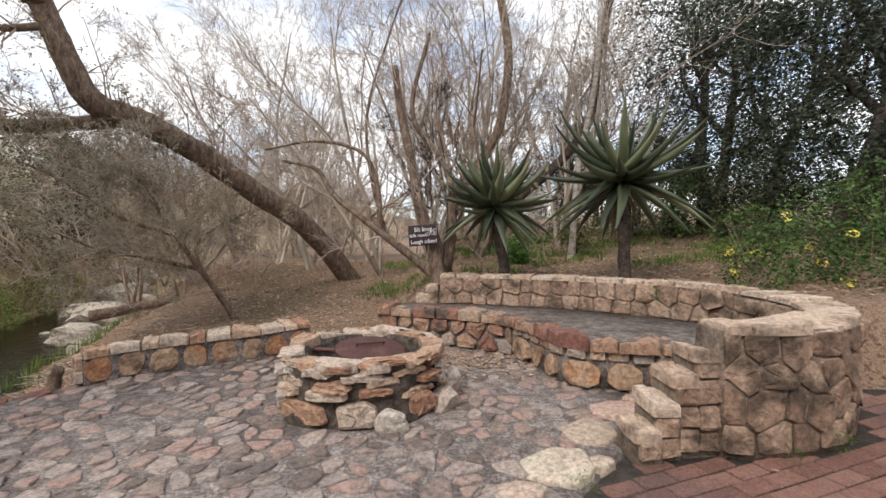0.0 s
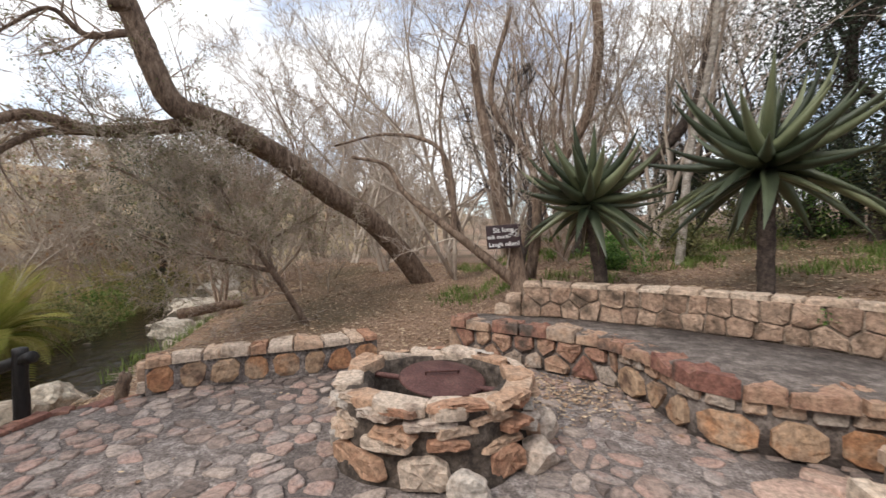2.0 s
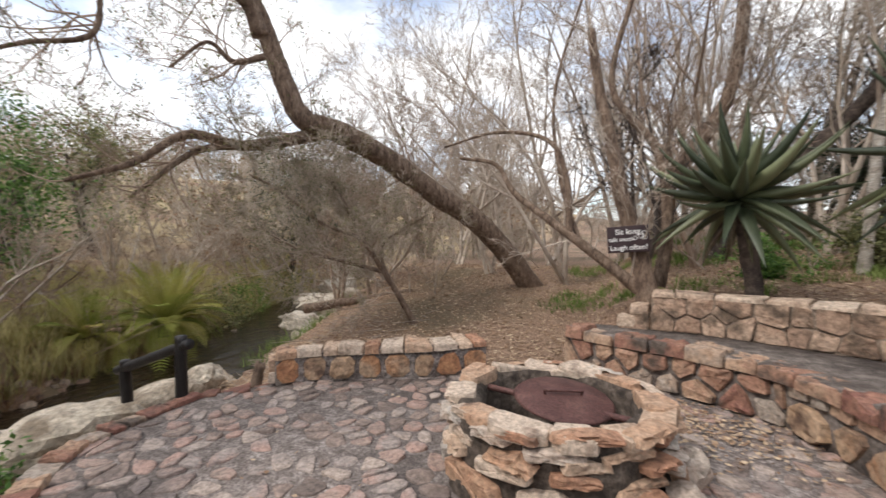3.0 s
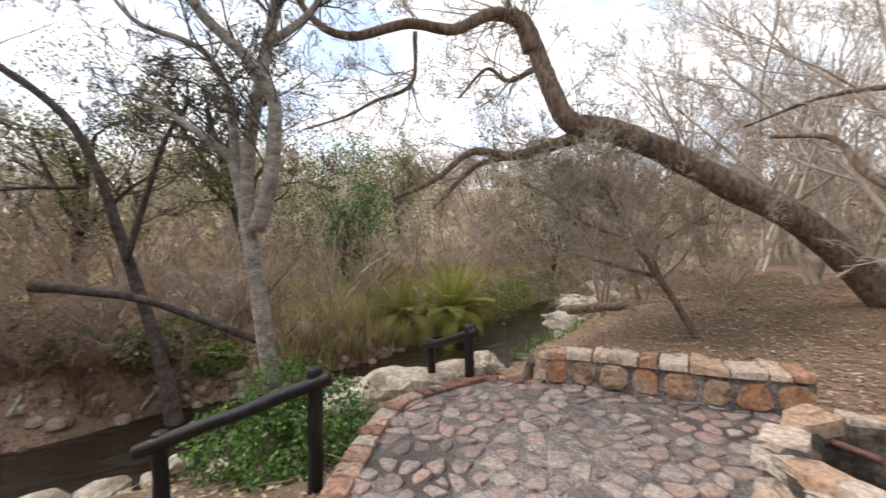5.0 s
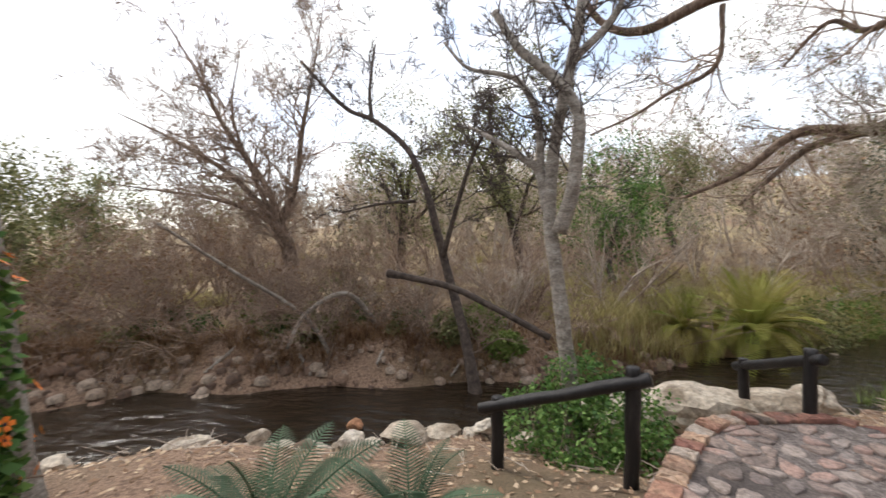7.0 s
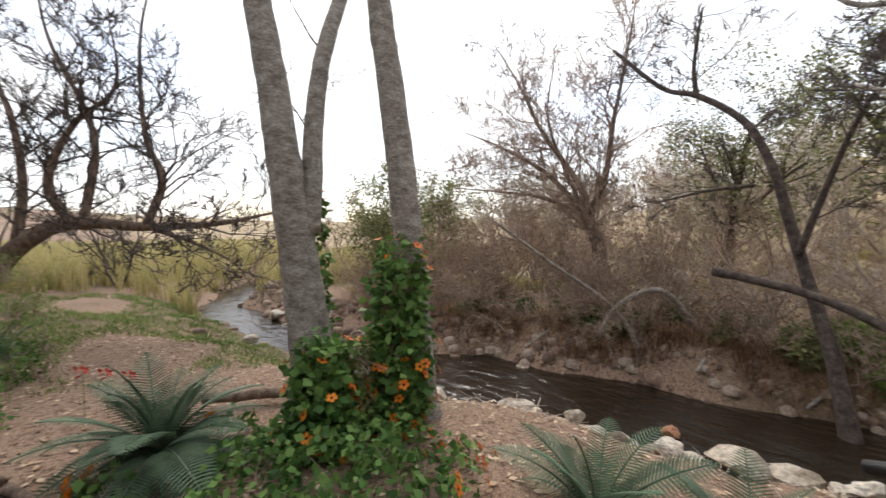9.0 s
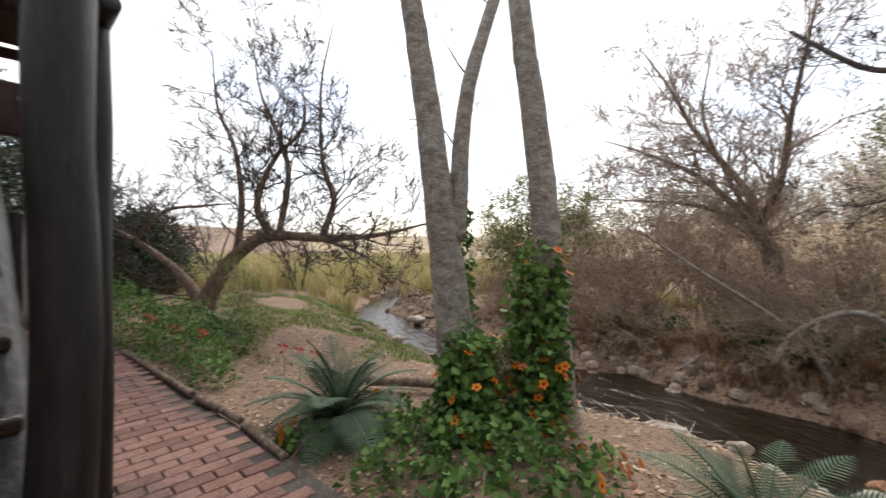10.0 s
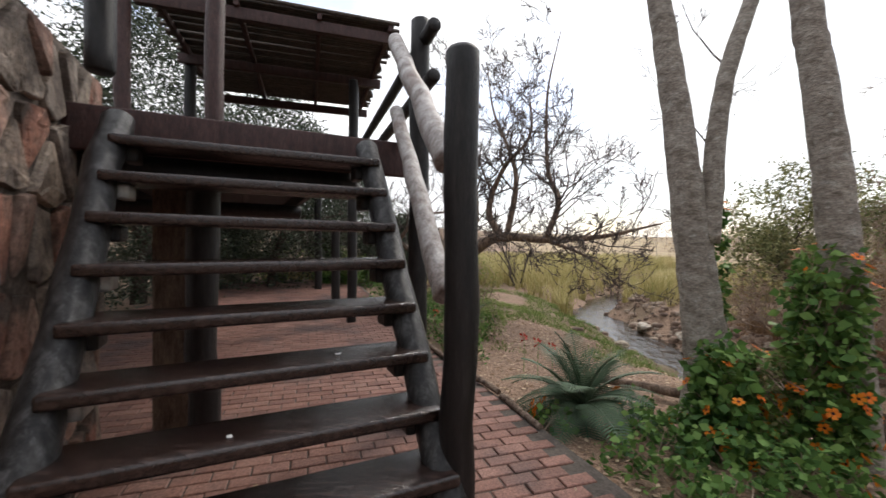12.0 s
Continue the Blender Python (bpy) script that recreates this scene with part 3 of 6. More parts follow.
for x, y, r in ((-4.6, 0.0, 0.24), (-4.45, -0.35, 0.3), (-4.75, 0.45, 0.16), (-4.5, -1.0, 0.17), (-4.55, -1.45, 0.22), (-4.25, -1.9, 0.14), (-4.6, -2.2, 0.2), (-4.35, -2.75, 0.26),
                (-4.58, -3.14, 0.3), (-4.0, -3.9, 0.16), (-4.7, 0.9, 0.2), (-5.0, 1.7, 0.28), (-5.1, 2.3, 0.34), (-4.75, 2.75, 0.4), (-5.3, 3.1, 0.36), (-4.9, 3.5, 0.3), (-5.7, 3.9, 0.32),
                (-5.9, 4.6, 0.28), (-6.4, 5.3, 0.3), (-7.6, 8.2, 0.35), (-8.6, 9.4, 0.7), (-9.8, 11.5, 0.8), (-10.8, 12.4, 0.9), (-12.0, 13.0, 0.9), (-11.5, 14.6, 0.9), (-9.2, 10.6, 0.5), (-13.4, 16.6, 1.1), (-10.3, 10.3, 0.4), (-8.9, 6.9, 0.35),
                (-9.9, 8.2, 0.45), (-15.5, 19.5, 1.2), (-8.3, 5.0, 0.4), (-6.0, -0.6, 0.13), (-5.6, 0.5, 0.1), (-5.9, -1.9, 0.16), (-6.3, 1.1, 0.12), (-3.0, -8.5, 0.16), (-4.9, -9.4, 0.22), (-4.6, -11, 0.25)):
    rock(x, y, r * (1.25 if 1.5 < y < 5 else 1.0), 0.1 if r < 0.2 else (0.24 if 1.5 < y < 5 else 0.0))
for k in range(30):
    y = -4.2 + 0.17 * k + rng.normal(0, 0.05)
    rock(float(np.interp(y, STREAM[::-1, 1], STREAM[::-1, 0])) + 1.22 + rng.normal(0, 0.12), y, rng.uniform(0.06, 0.15), 0.03)
orange_rock = new("boulder", rock_mesh("boulder", 0.12, 11, M_ORANGE, 0.8))
orange_rock.location = (-5.37, -1.2, -0.97)
tagged(orange_rock, "rounded orange rock standing in the stream", "rock", "boulders along the stream")
# small stones on the far bank and the bed, past counting
n = 1700
t = rng.uniform(0, 1, n)
k = 40 + (t * 62).astype(int)
off = rng.uniform(0.65, 1.6, n) * np.where(rng.random(n) < 0.93, 1, -1)
sp = STREAM[k] - nr[k] * off[:, None]
sp = sp + rng.normal(0, 0.12, sp.shape)
keep = ~inside(PATIO, sp[:, 0], sp[:, 1])
sp = sp[keep]
sz = land(sp[:, 0], sp[:, 1])
bits = []
for (x, y), z in zip(sp, sz):
    r = 0.025 + 0.14 * rng.random() ** 3
    q = unit(rng.normal(0, 1, (1, 3)))[0]
    a = rng.uniform(0, 6.3)
    ring = [(math.cos(a + j * 1.047) * r * rng.uniform(0.8, 1.2), math.sin(a + j * 1.047) * r * rng.uniform(0.6, 1.0)) for j in range(6)]
    V = [(x + p * 1.0, y + s, z - 0.02) for p, s in ring] + [(x + p * 0.9, y + s * 0.9, z + r * 0.4) for p, s in ring] + [(x + p * 0.5, y + s * 0.5, z + r * 0.62) for p, s in ring]
    F = [(o + j, o + (j + 1) % 6, o + 6 + (j + 1) % 6, o + 6 + j) for o in (0, 6) for j in range(6)] + [(12, 13, 14, 15, 16, 17)]
    bits.append((V, F))
tagged(part("bank_stones", join(bits), M_PEBBLE, smooth=True, kind="stuff"), "brown and tan stones along the stream banks", "stones")

# ---- patio paving ----
rng = np.random.default_rng(7)
seeds = []
step = 0.15
for i in range(41):
    for j in range(41):
        x, y = -3.9 + step * (i + 0.5 * (j % 2)) * 1.12, 0.2 + step * j
        seeds.append((x + rng.normal(0, 0.065), y + rng.normal(0, 0.045)))
seeds = np.array(seeds)
PIT = (-0.71, 3.42)
stones_near, stones_far = [], []
for c, poly in cells(seeds, (-4.2, 0.0, 3.2, 6.2), 0.016, rng):
    if not inside(PATIO, poly[:, 0], poly[:, 1]).all() or np.hypot(c[0] - PIT[0], c[1] - PIT[1]) < 0.72:
        continue
    if c[0] > 0.25 and c[1] < 4.2 and rng.random() < 0.15:
        continue
    if rng.random() < 0.11:
        continue
    q = c + (poly - c) * rng.uniform(0.7, 1.0) * (1 + rng.normal(0, 0.06, (len(poly), 1)))
    (stones_near if 0.9 < c[1] < 3.9 and -2.6 < c[0] < 1.6 else stones_far).append((c, q))


def paving(lst, name):
    for c, q in lst:
        z0 = float(rise(c[0], c[1]))
        V, F = stone_from(q - c, 0.011, rng, lambda x, y, z: (x, y, z), 0.22)
        ob = new(name, mesh_data(name, V, F, M_FLAGP))
        ob.location, ob.parent = (c[0], c[1], z0 + 0.002), patio


M_FLAGP = material("flagstone_piece", [(0.17, 0.13, 0.112), (0.32, 0.24, 0.2), (0.385, 0.25, 0.205), (0.3, 0.25, 0.225), (0.40, 0.32, 0.27)], 0.72, 5, 0.6, 30, per_object=0.62, stain=(0.16, 0.13, 0.12), stain_scale=1.6, stain_at=0.6)
paving(stones_near[:320], "flagstone")
rest = [stone_from(q, 0.011, rng, lambda x, y, z: (x, y, z + float(rise(x, y)) + 0.002), 0.22) for c, q in stones_near[320:] + stones_far]
part("flagstones", join(rest), M_FLAG, patio, kind="stuff")
# large pale flags that lead to the bench
for cx, cy, r, a in ((0.62, 2.28, 0.24, 0.3), (0.95, 2.72, 0.22, 1.2), (1.28, 3.05, 0.27, 0.5), (1.62, 3.22, 0.27, 1.8), (0.33, 2.05, 0.17, 2.2), (0.86, 2.33, 0.11, 0.1)):
    an = np.sort(rng.uniform(0, 1, 7) * 0.5 + np.arange(7)) * 2 * math.pi / 7 + a
    q = np.stack([np.cos(an), np.sin(an) * 0.8], 1) * (r * rng.uniform(0.8, 1.1, 7))[:, None]
    V, F = stone_from(q, 0.03, rng, lambda x, y, z: (x, y, z))
    ob = new("flagstone", mesh_data("flagstone", V, F, M_BIGFLAG))
    ob.location, ob.parent = (cx, cy, float(rise(cx, cy)) + 0.004), patio
    tagged(ob, "large pale sandstone flag")

# ---- walls of uneven stone ----


class Line:
    """A level line with places, directions and left-hand normals by length."""

    def __init__(self, pts, n=14):
        self.P = smooth_line(pts, n) if n else np.asarray(pts, float)
        self.s = np.r_[0, np.cumsum(np.linalg.norm(np.diff(self.P, axis=0), axis=1))]
        self.length = self.s[-1]

    def at(self, s):
        p = np.array([np.interp(s, self.s, self.P[:, k]) for k in (0, 1)])
        e = 0.04
        q = np.array([np.interp(s + e, self.s, self.P[:, k]) - np.interp(s - e, self.s, self.P[:, k]) for k in (0, 1)])
        q /= max(np.linalg.norm(q), 1e-9)
        return p, q, np.array([-q[1], q[0]])

    def shifted(self, o):
        t = unit(np.gradient(self.P, axis=0))
        return Line(self.P + np.stack([-t[:, 1], t[:, 0]], 1) * o, 0)


def wall_core(line, thick, z0, top):
    V, F = [], []
    n = len(line.P)
    t = unit(np.gradient(line.P, axis=0))
    nn = np.stack([-t[:, 1], t[:, 0]], 1) * thick / 2
    for i in range(n):
        z1 = top(line.s[i] / line.length)
        for p, z in ((line.P[i] + nn[i], z0), (line.P[i] + nn[i], z1), (line.P[i] - nn[i], z1), (line.P[i] - nn[i], z0)):
            V.append((p[0], p[1], z))
    for i in range(n - 1):
        for j in range(4):
            k = (j + 1) % 4
            F.append((4 * i + j, 4 * i + k, 4 * i + 4 + k, 4 * i + 4 + j))
    F += [(0, 1, 2, 3)[::-1], tuple(4 * (n - 1) + j for j in range(4))]
    return np.array(V), F


def face_stones(parent, line, side, thick, z0, z1, wid, hei, mat, seed, gap=0.03, depth=0.03, name="stone", s0=0.0, s1=None, base=lambda p: 0.0, rows_jit=0.24, cut=0.1):
    """Stones set into one face of a wall (side +1: to the left of the line)."""
    rg = np.random.default_rng(seed)
    ln = line.shifted(side * thick / 2)
    s1 = ln.length if s1 is None else s1 * ln.length
    s0 = s0 * ln.length
    nr_, nc = max(1, round((z1 - z0) / hei)), max(2, round((s1 - s0) / wid))
    pts = []
    for r in range(nr_):
        for c in range(nc):
            pts.append((s0 + (c + 0.5 + 0.5 * (r % 2) * 0.7 + rg.normal(0, rows_jit)) * (s1 - s0) / nc, z0 + (r + 0.5 + rg.normal(0, rows_jit * 0.6)) * (z1 - z0) / nr_))
    for c, poly in cells(pts, (s0 + 0.01, z0 + 0.01, s1 - 0.01, z1 - 0.005), gap, rg):
        if np.ptp(poly[:, 0]) < 0.04 or np.ptp(poly[:, 1]) < 0.03:
            continue
        pc, dc, nc_ = ln.at(c[0])
        o = np.array([pc[0], pc[1], c[1]])

        def place(a, b, h):
            p, d, q = ln.at(a)
            return np.array([*(p + q * side * h), b]) - o
        if side < 0:
            poly = poly[::-1]
        V, F = stone_from(poly, depth * rg.uniform(0.6, 1.3), rg, place, cut)
        F = [f[::-1] for f in F] if side > 0 else F
        ob = new(name, mesh_data(name, V, F, mat, smooth=False))
        ob.location, ob.parent = o, parent


def cap_stones(parent, line, thick, top, wid, mat, seed, h=0.05, over=0.03, name="cap_stone"):
    rg = np.random.default_rng(seed)
    s = 0.0
    while s < line.length - 0.05:
        e = min(s + wid * rg.uniform(0.7, 1.4), line.length)
        if line.length - e < 0.1:
            e = line.length
        m = (s + e) / 2
        pm, dm, nm = line.at(m)
        zt = top(m / line.length)
        o = np.array([pm[0], pm[1], zt])
        ha = thick / 2 + over * rg.uniform(0.6, 1.3)
        out = np.array([(s + 0.008, -ha), (e - 0.008, -ha * rg.uniform(0.92, 1.05)), (e - 0.008, ha * rg.uniform(0.92, 1.05)), (s + 0.008, ha)])

        def place(a, b, hh):
            p, d, q = line.at(a)
            return np.array([*(p + q * b), top(a / line.length) + hh]) - o
        dense = []
        for a, b in zip(out, np.roll(out, -1, 0)):
            dense += [a, a * 0.5 + b * 0.5]
        V, F = stone_from(np.array(dense), h, rg, place)
        ob = new(name, mesh_data(name, V, F, mat, smooth=False))
        ob.location, ob.parent = o, parent
        s = e


# low wall with orange stones
LW = Line([(-3.42, 3.72), (-3.18, 3.97), (-2.7, 4.28), (-2.2, 4.57), (-1.75, 4.95)])
low_wall = part("wall_low", wall_core(LW, 0.26, -0.25, lambda f: 0.27 + 0.04 * f), M_MORTAR)
tagged(low_wall, "low curved garden wall with orange stones in grey mortar", "garden wall", kind="structure")
face_stones(low_wall, LW, -1, 0.26, 0.01, 0.245, 0.27, 0.23, M_ORANGE, 21, gap=0.05, depth=0.035, rows_jit=0.16, cut=0.24)
cap_stones(low_wall, LW, 0.26, lambda f: 0.262 + 0.04 * f, 0.2, M_PITST, 22, h=0.055, over=0.04)
for z, r in ((0.06, 0.1), (0.18, 0.085)):
    for o in (-0.07, 0.07):
        q = np.array([(-0.05, -0.05), (0.05, -0.06), (0.06, 0.05), (-0.05, 0.055)]) * rng.uniform(0.9, 1.2)
        V, F = stone_from(q, 0.035, rng, lambda x, y, h: np.array([-0.64 * h * 1.0 + 0.7 * x, -0.76 * h - 0.66 * x, y]))
        ob = new("stone", mesh_data("stone", V, F, M_PITST, smooth=False))
        ob.location, ob.parent = (-3.43 + o * 0.7, 3.70 - o * 0.7, z + 0.02), low_wall

# curved back wall of the seat
BW = Line([(-0.12, 5.78), (0.5, 5.72), (1.45, 5.32), (2.4, 4.72), (2.87, 4.1), (2.96, 3.5), (2.79, 3.02), (2.43, 2.7), (2.02, 2.56), (1.62, 2.56)])
BWT = 0.26


def bw_top(f):
    return 0.80 - 0.05 * sstep(0.45, 0.9, f)


back_wall = part("wall_back", wall_core(BW, BWT, -0.2, bw_top), M_TANMORTAR)
tagged(back_wall, "curved tan sandstone garden wall behind a stone bench", "garden wall", kind="structure")
face_stones(back_wall, BW, -1, BWT, 0.42, 0.79, 0.21, 0.19, M_TAN, 31, gap=0.013, s1=0.62)
face_stones(back_wall, BW, -1, BWT, 0.42, 0.74, 0.21, 0.16, M_TAN, 32, gap=0.013, s0=0.62, s1=0.87)
face_stones(back_wall, BW, -1, BWT, 0.02, 0.74, 0.2, 0.18, M_TAN, 35, gap=0.013, s0=0.87)
face_stones(back_wall, BW, 1, BWT, 0.02, 0.745, 0.2, 0.17, M_TAN, 33, gap=0.016, s0=0.52, depth=0.022)
cap_stones(back_wall, BW, BWT, bw_top, 0.3, M_CAP, 34, h=0.035, over=0.02)
# stepped foot of the wall
for k, (x, y, z) in enumerate(((1.55, 2.575, 0.60), (1.42, 2.56, 0.45), (1.285, 2.52, 0.30), (1.15, 2.46, 0.17))):
    tagged(part("step_core", boxv((x, y, z / 2 - 0.02), 0.15, 0.25, z + 0.0, (1, 0.1), 0.015), M_TANMORTAR, back_wall), "dark mortared core of the stepped wall end")
    q = np.array([(-0.09, -0.145), (0.0, -0.15), (0.075, -0.14), (0.08, 0.0), (0.075, 0.14), (0.0, 0.15), (-0.09, 0.14), (-0.095, 0.0)])
    V, F = stone_from(q, 0.05, rng, lambda a, b, h: np.array([a, b, h]))
    ob = new("cap_stone", mesh_data("cap_stone", V, F, M_CAP, smooth=False))
    ob.location, ob.parent = (x, y, z - 0.015), back_wall
    zz = 0.03
    while zz < z - 0.05:
        hh = min(rng.uniform(0.1, 0.16), z - 0.02 - zz)
        q = np.array([(-0.066, -hh / 2 + 0.008), (0.066, -hh / 2 + 0.008), (0.066, hh / 2 - 0.008), (-0.066, hh / 2 - 0.008)])
        V, F = stone_from(q, 0.03, rng, lambda a, b, h: np.array([a, -h, b]))
        ob = new("stone", mesh_data("stone", V, F, M_TAN, smooth=False))
        ob.location, ob.parent = (x, y - 0.125, zz + hh / 2), back_wall
        zz += hh
# side steps at the far end of the back wall
for x, y, z in ((-0.36, 5.76, 0.52), (-0.24, 5.77, 0.66)):
    q = np.array([(-0.1, -0.13), (0.09, -0.12), (0.1, 0.12), (-0.09, 0.13)])
    V, F = stone_from(q, 0.07, rng, lambda a, b, h: np.array([a, b, h]))
    ob = new("cap_stone", mesh_data("cap_stone", V, F, M_CAP, smooth=False))
    ob.location, ob.parent = (x, y, z - 0.05), back_wall
    part("step_core", boxv((x, y, z / 2 - 0.06), 0.18, 0.24, z + 0.05, (1, 0), 0.02), M_TAN, back_wall)

# bench
BENCH_FRONT = [(-0.95, 5.42), (-0.55, 5.22), (0.1, 4.98), (0.66, 4.62), (0.9, 4.15), (1.06, 3.66), (1.45, 3.5), (1.95, 3.42), (2.35, 2.85)]
BF = Line(BENCH_FRONT[:-1])
outline = [tuple(p) for p in BF.P] + [(2.15, 2.75), (2.55, 3.05), (2.78, 3.5), (2.7, 4.0), (2.3, 4.55), (1.4, 5.15), (0.5, 5.55), (-0.3, 5.75), (-0.9, 5.72)]
bench = part("wall_bench", slab(outline, -0.15, lambda x, y: 0.43), M_SEAT)
tagged(bench, "curved stone bench with a grey cement seat", "stone bench", kind="structure")
face_stones(bench, BF, -1, 0.0, 0.01, 0.33, 0.25, 0.2, M_BENCHST, 41, gap=0.04, depth=0.05, s1=0.5)
face_stones(bench, BF, -1, 0.0, 0.01, 0.24, 0.3, 0.25, M_ORANGE, 42, gap=0.06, depth=0.05, s0=0.5, cut=0.26)
face_stones(bench, BF, -1, 0.0, 0.25, 0.35, 0.19, 0.07, M_BENCHST, 43, gap=0.03, depth=0.03, s0=0.5)
cap_stones(bench, BF.shifted(0.08), 0.24, lambda f: 0.36, 0.3, M_BENCHST, 44, h=0.085, over=0.02)

# ---- fire pit ----
pit = thing("fire_pit", "round stone fire pit of rough orange and pale rocks", "fire pit")
px, py = PIT
ang = np.linspace(0, 2 * math.pi, 49)
prof = [(0.66, -0.1), (0.63, 0.0), (0.585, 0.2), (0.575, 0.36), (0.56, 0.39), (0.45, 0.385), (0.43, 0.34), (0.42, 0.1), (0.0, 0.08)]
V, F = [], []
for r, z in prof:
    for a in ang[:-1]:
        k = r + (0.02 * math.sin(5 * a) + rng.normal(0, 0.008)) * (r > 0.1)
        V.append((px + k * math.cos(a), py + k * math.sin(a), z))
for i in range(len(prof) - 1):
    for j in range(48):
        k = (j + 1) % 48
        F.append((i * 48 + j, i * 48 + k, (i + 1) * 48 + k, (i + 1) * 48 + j))
part("core", (np.array(V), F), M_SOOT, pit, "sooty cement between the rocks")


def pit_stone(a, z, wa, h, r, depth, mat):
    """A rock in the ring at angle a: wa wide, h high."""
    m = 6
    q = [(-0.5, -0.42), (-0.2, -0.5), (0.25, -0.5), (0.5, -0.35), (0.48, 0.3), (0.2, 0.5), (-0.25, 0.48), (-0.5, 0.3)]
    q = np.array(q) * [wa, h] * rng.uniform(0.86, 1.1, (8, 2))
    ca, sa = math.cos(a), math.sin(a)
    V, F = stone_from(q, depth, rng, lambda s, b, k: np.array([ca * (k) - sa * s, sa * (k) + ca * s, b]))
    ob = new("stone", mesh_data("stone", V, F, mat, smooth=False))
    ob.location, ob.parent = (px + (r - 0.01) * ca, py + (r - 0.01) * sa, z), pit


M_PITPALE = material("pale_pit_stone", [(0.42, 0.37, 0.33), (0.52, 0.46, 0.40), (0.46, 0.36, 0.29)], 0.8, 6, 0.7, 25, per_object=0.5)
for z0, h, r, count, mat in ((0.09, 0.17, 0.605, 9, M_PITST), (0.205, 0.065, 0.59, 12, M_PITST), (0.27, 0.06, 0.582, 11, M_PITST), (0.33, 0.055, 0.575, 12, M_PITST), (0.385, 0.05, 0.565, 11, M_PITST)):
    a = 0.3 * z0
    for k in range(count):
        wa = 2 * math.pi * r / count
        pit_stone(a, z0 + rng.normal(0, 0.012), wa * rng.uniform(0.6, 0.98), h * rng.uniform(0.75, 1.1), r, rng.uniform(0.04, 0.085), M_PITPALE if rng.random() < 0.25 else mat)
        a += wa / r * rng.uniform(0.9, 1.1)
for k in range(12):
    a = k * 2 * math.pi / 12 + rng.normal(0, 0.09) + 0.35
    wa = 0.29 * rng.uniform(0.7, 1.25)
    q = np.array([(-0.5, -0.45), (0, -0.52), (0.5, -0.4), (0.52, 0.3), (0.1, 0.5), (-0.45, 0.42)]) * [0.17, wa] * rng.uniform(0.75, 1.2, (6, 2))
    V, F = stone_from(q, rng.uniform(0.03, 0.07), rng, lambda s, b, h: np.array([math.cos(a) * s - math.sin(a) * b, math.sin(a) * s + math.cos(a) * b, h]))
    ob = new("stone", mesh_data("stone", V, F, M_PITST, smooth=False))
    ob.location, ob.parent = (px + 0.53 * math.cos(a), py + 0.53 * math.sin(a), 0.375), pit
for a, r_, z, s in ((-0.35, 0.7, 0.06, 0.12), (0.0, 0.68, 0.12, 0.11), (-1.1, 0.7, 0.05, 0.1), (2.9, 0.66, 0.08, 0.1)):
    ob = new("stone", rock_mesh("stone", s, int(7 + a * 5), M_PITPALE, 0.95))
    ob.location, ob.parent = (px + r_ * math.cos(a), py + r_ * math.sin(a), z), pit
lid = thing("steel_disc", "rusty red-brown steel disc lying in the fire pit", "lid")
V, F = [], []
lp = [(0.0, 0.012), (0.16, 0.010), (0.285, 0.0), (0.30, -0.012), (0.29, -0.02), (0.0, -0.02)]
for r, z in lp:
    for j in range(40):
        V.append((r * math.cos(j * math.pi / 20), r * math.sin(j * math.pi / 20), z))
F = [(i * 40 + j, i * 40 + (j + 1) % 40, (i + 1) * 40 + (j + 1) % 40, (i + 1) * 40 + j) for i in range(len(lp) - 1) for j in range(40)]
plate = part("plate", (V, F), M_RUST, lid)
part("handle", join([log((-0.12, 0, 0.035), (0.12, 0.02, 0.035), 0.009, n=3), log((-0.11, 0, 0), (-0.12, 0, 0.04), 0.008, n=3), log((0.11, 0.02, 0), (0.12, 0.02, 0.04), 0.008, n=3)]), M_RUST, lid)
pit.location, pit.scale = (-0.06 * px, -0.06 * py, 0), (1.06, 1.06, 1.07)
lid.location, lid.rotation_euler = (px + 0.05, py + 0.02, 0.40), (radians(6), radians(3), 0.4)
part("rest_bar", log((px - 0.46, py + 0.1, 0.335), (px + 0.5, py - 0.08, 0.335), 0.02, n=4), M_RUST, pit)

# ---- timber helpers ----
U0, W0 = np.array([0.936, 0.353]), np.array([0.353, -0.936])
U, W = np.array([0.8796, 0.4757]), np.array([0.4757, -0.8796])


def up3(p, z):
    return np.array([p[0], p[1], z])


# handrails down to the stream
def handrail(a, b, seed):
    h = thing("handrail", "black-tarred pole handrail beside the steps to the stream", "handrail", "handrails by the stream")
    for k, p in enumerate((a, b)):
        part("post", log((p[0], p[1], min(ground_z(p[0], p[1]), 0.0) - 0.3), (p[0], p[1], p[2] + (0.09 if k == 0 else 0.06)), 0.05, 0.047, seed=seed + k), M_BLACKW, h)
    d = unit(np.array(b) - np.array(a))
    part("rail", log(np.array(a) - d * 0.1 + [0.03, 0, 0], np.array(b) + d * 0.16 + [0.03, 0, 0], 0.045, seed=seed + 5, n=9), M_BLACKW, h)


handrail((-2.98, 1.36, 0.50), (-3.37, 0.51, 0.16), 3)
handrail((-3.80, 3.05, 0.46), (-4.55, 3.0, 0.20), 13)
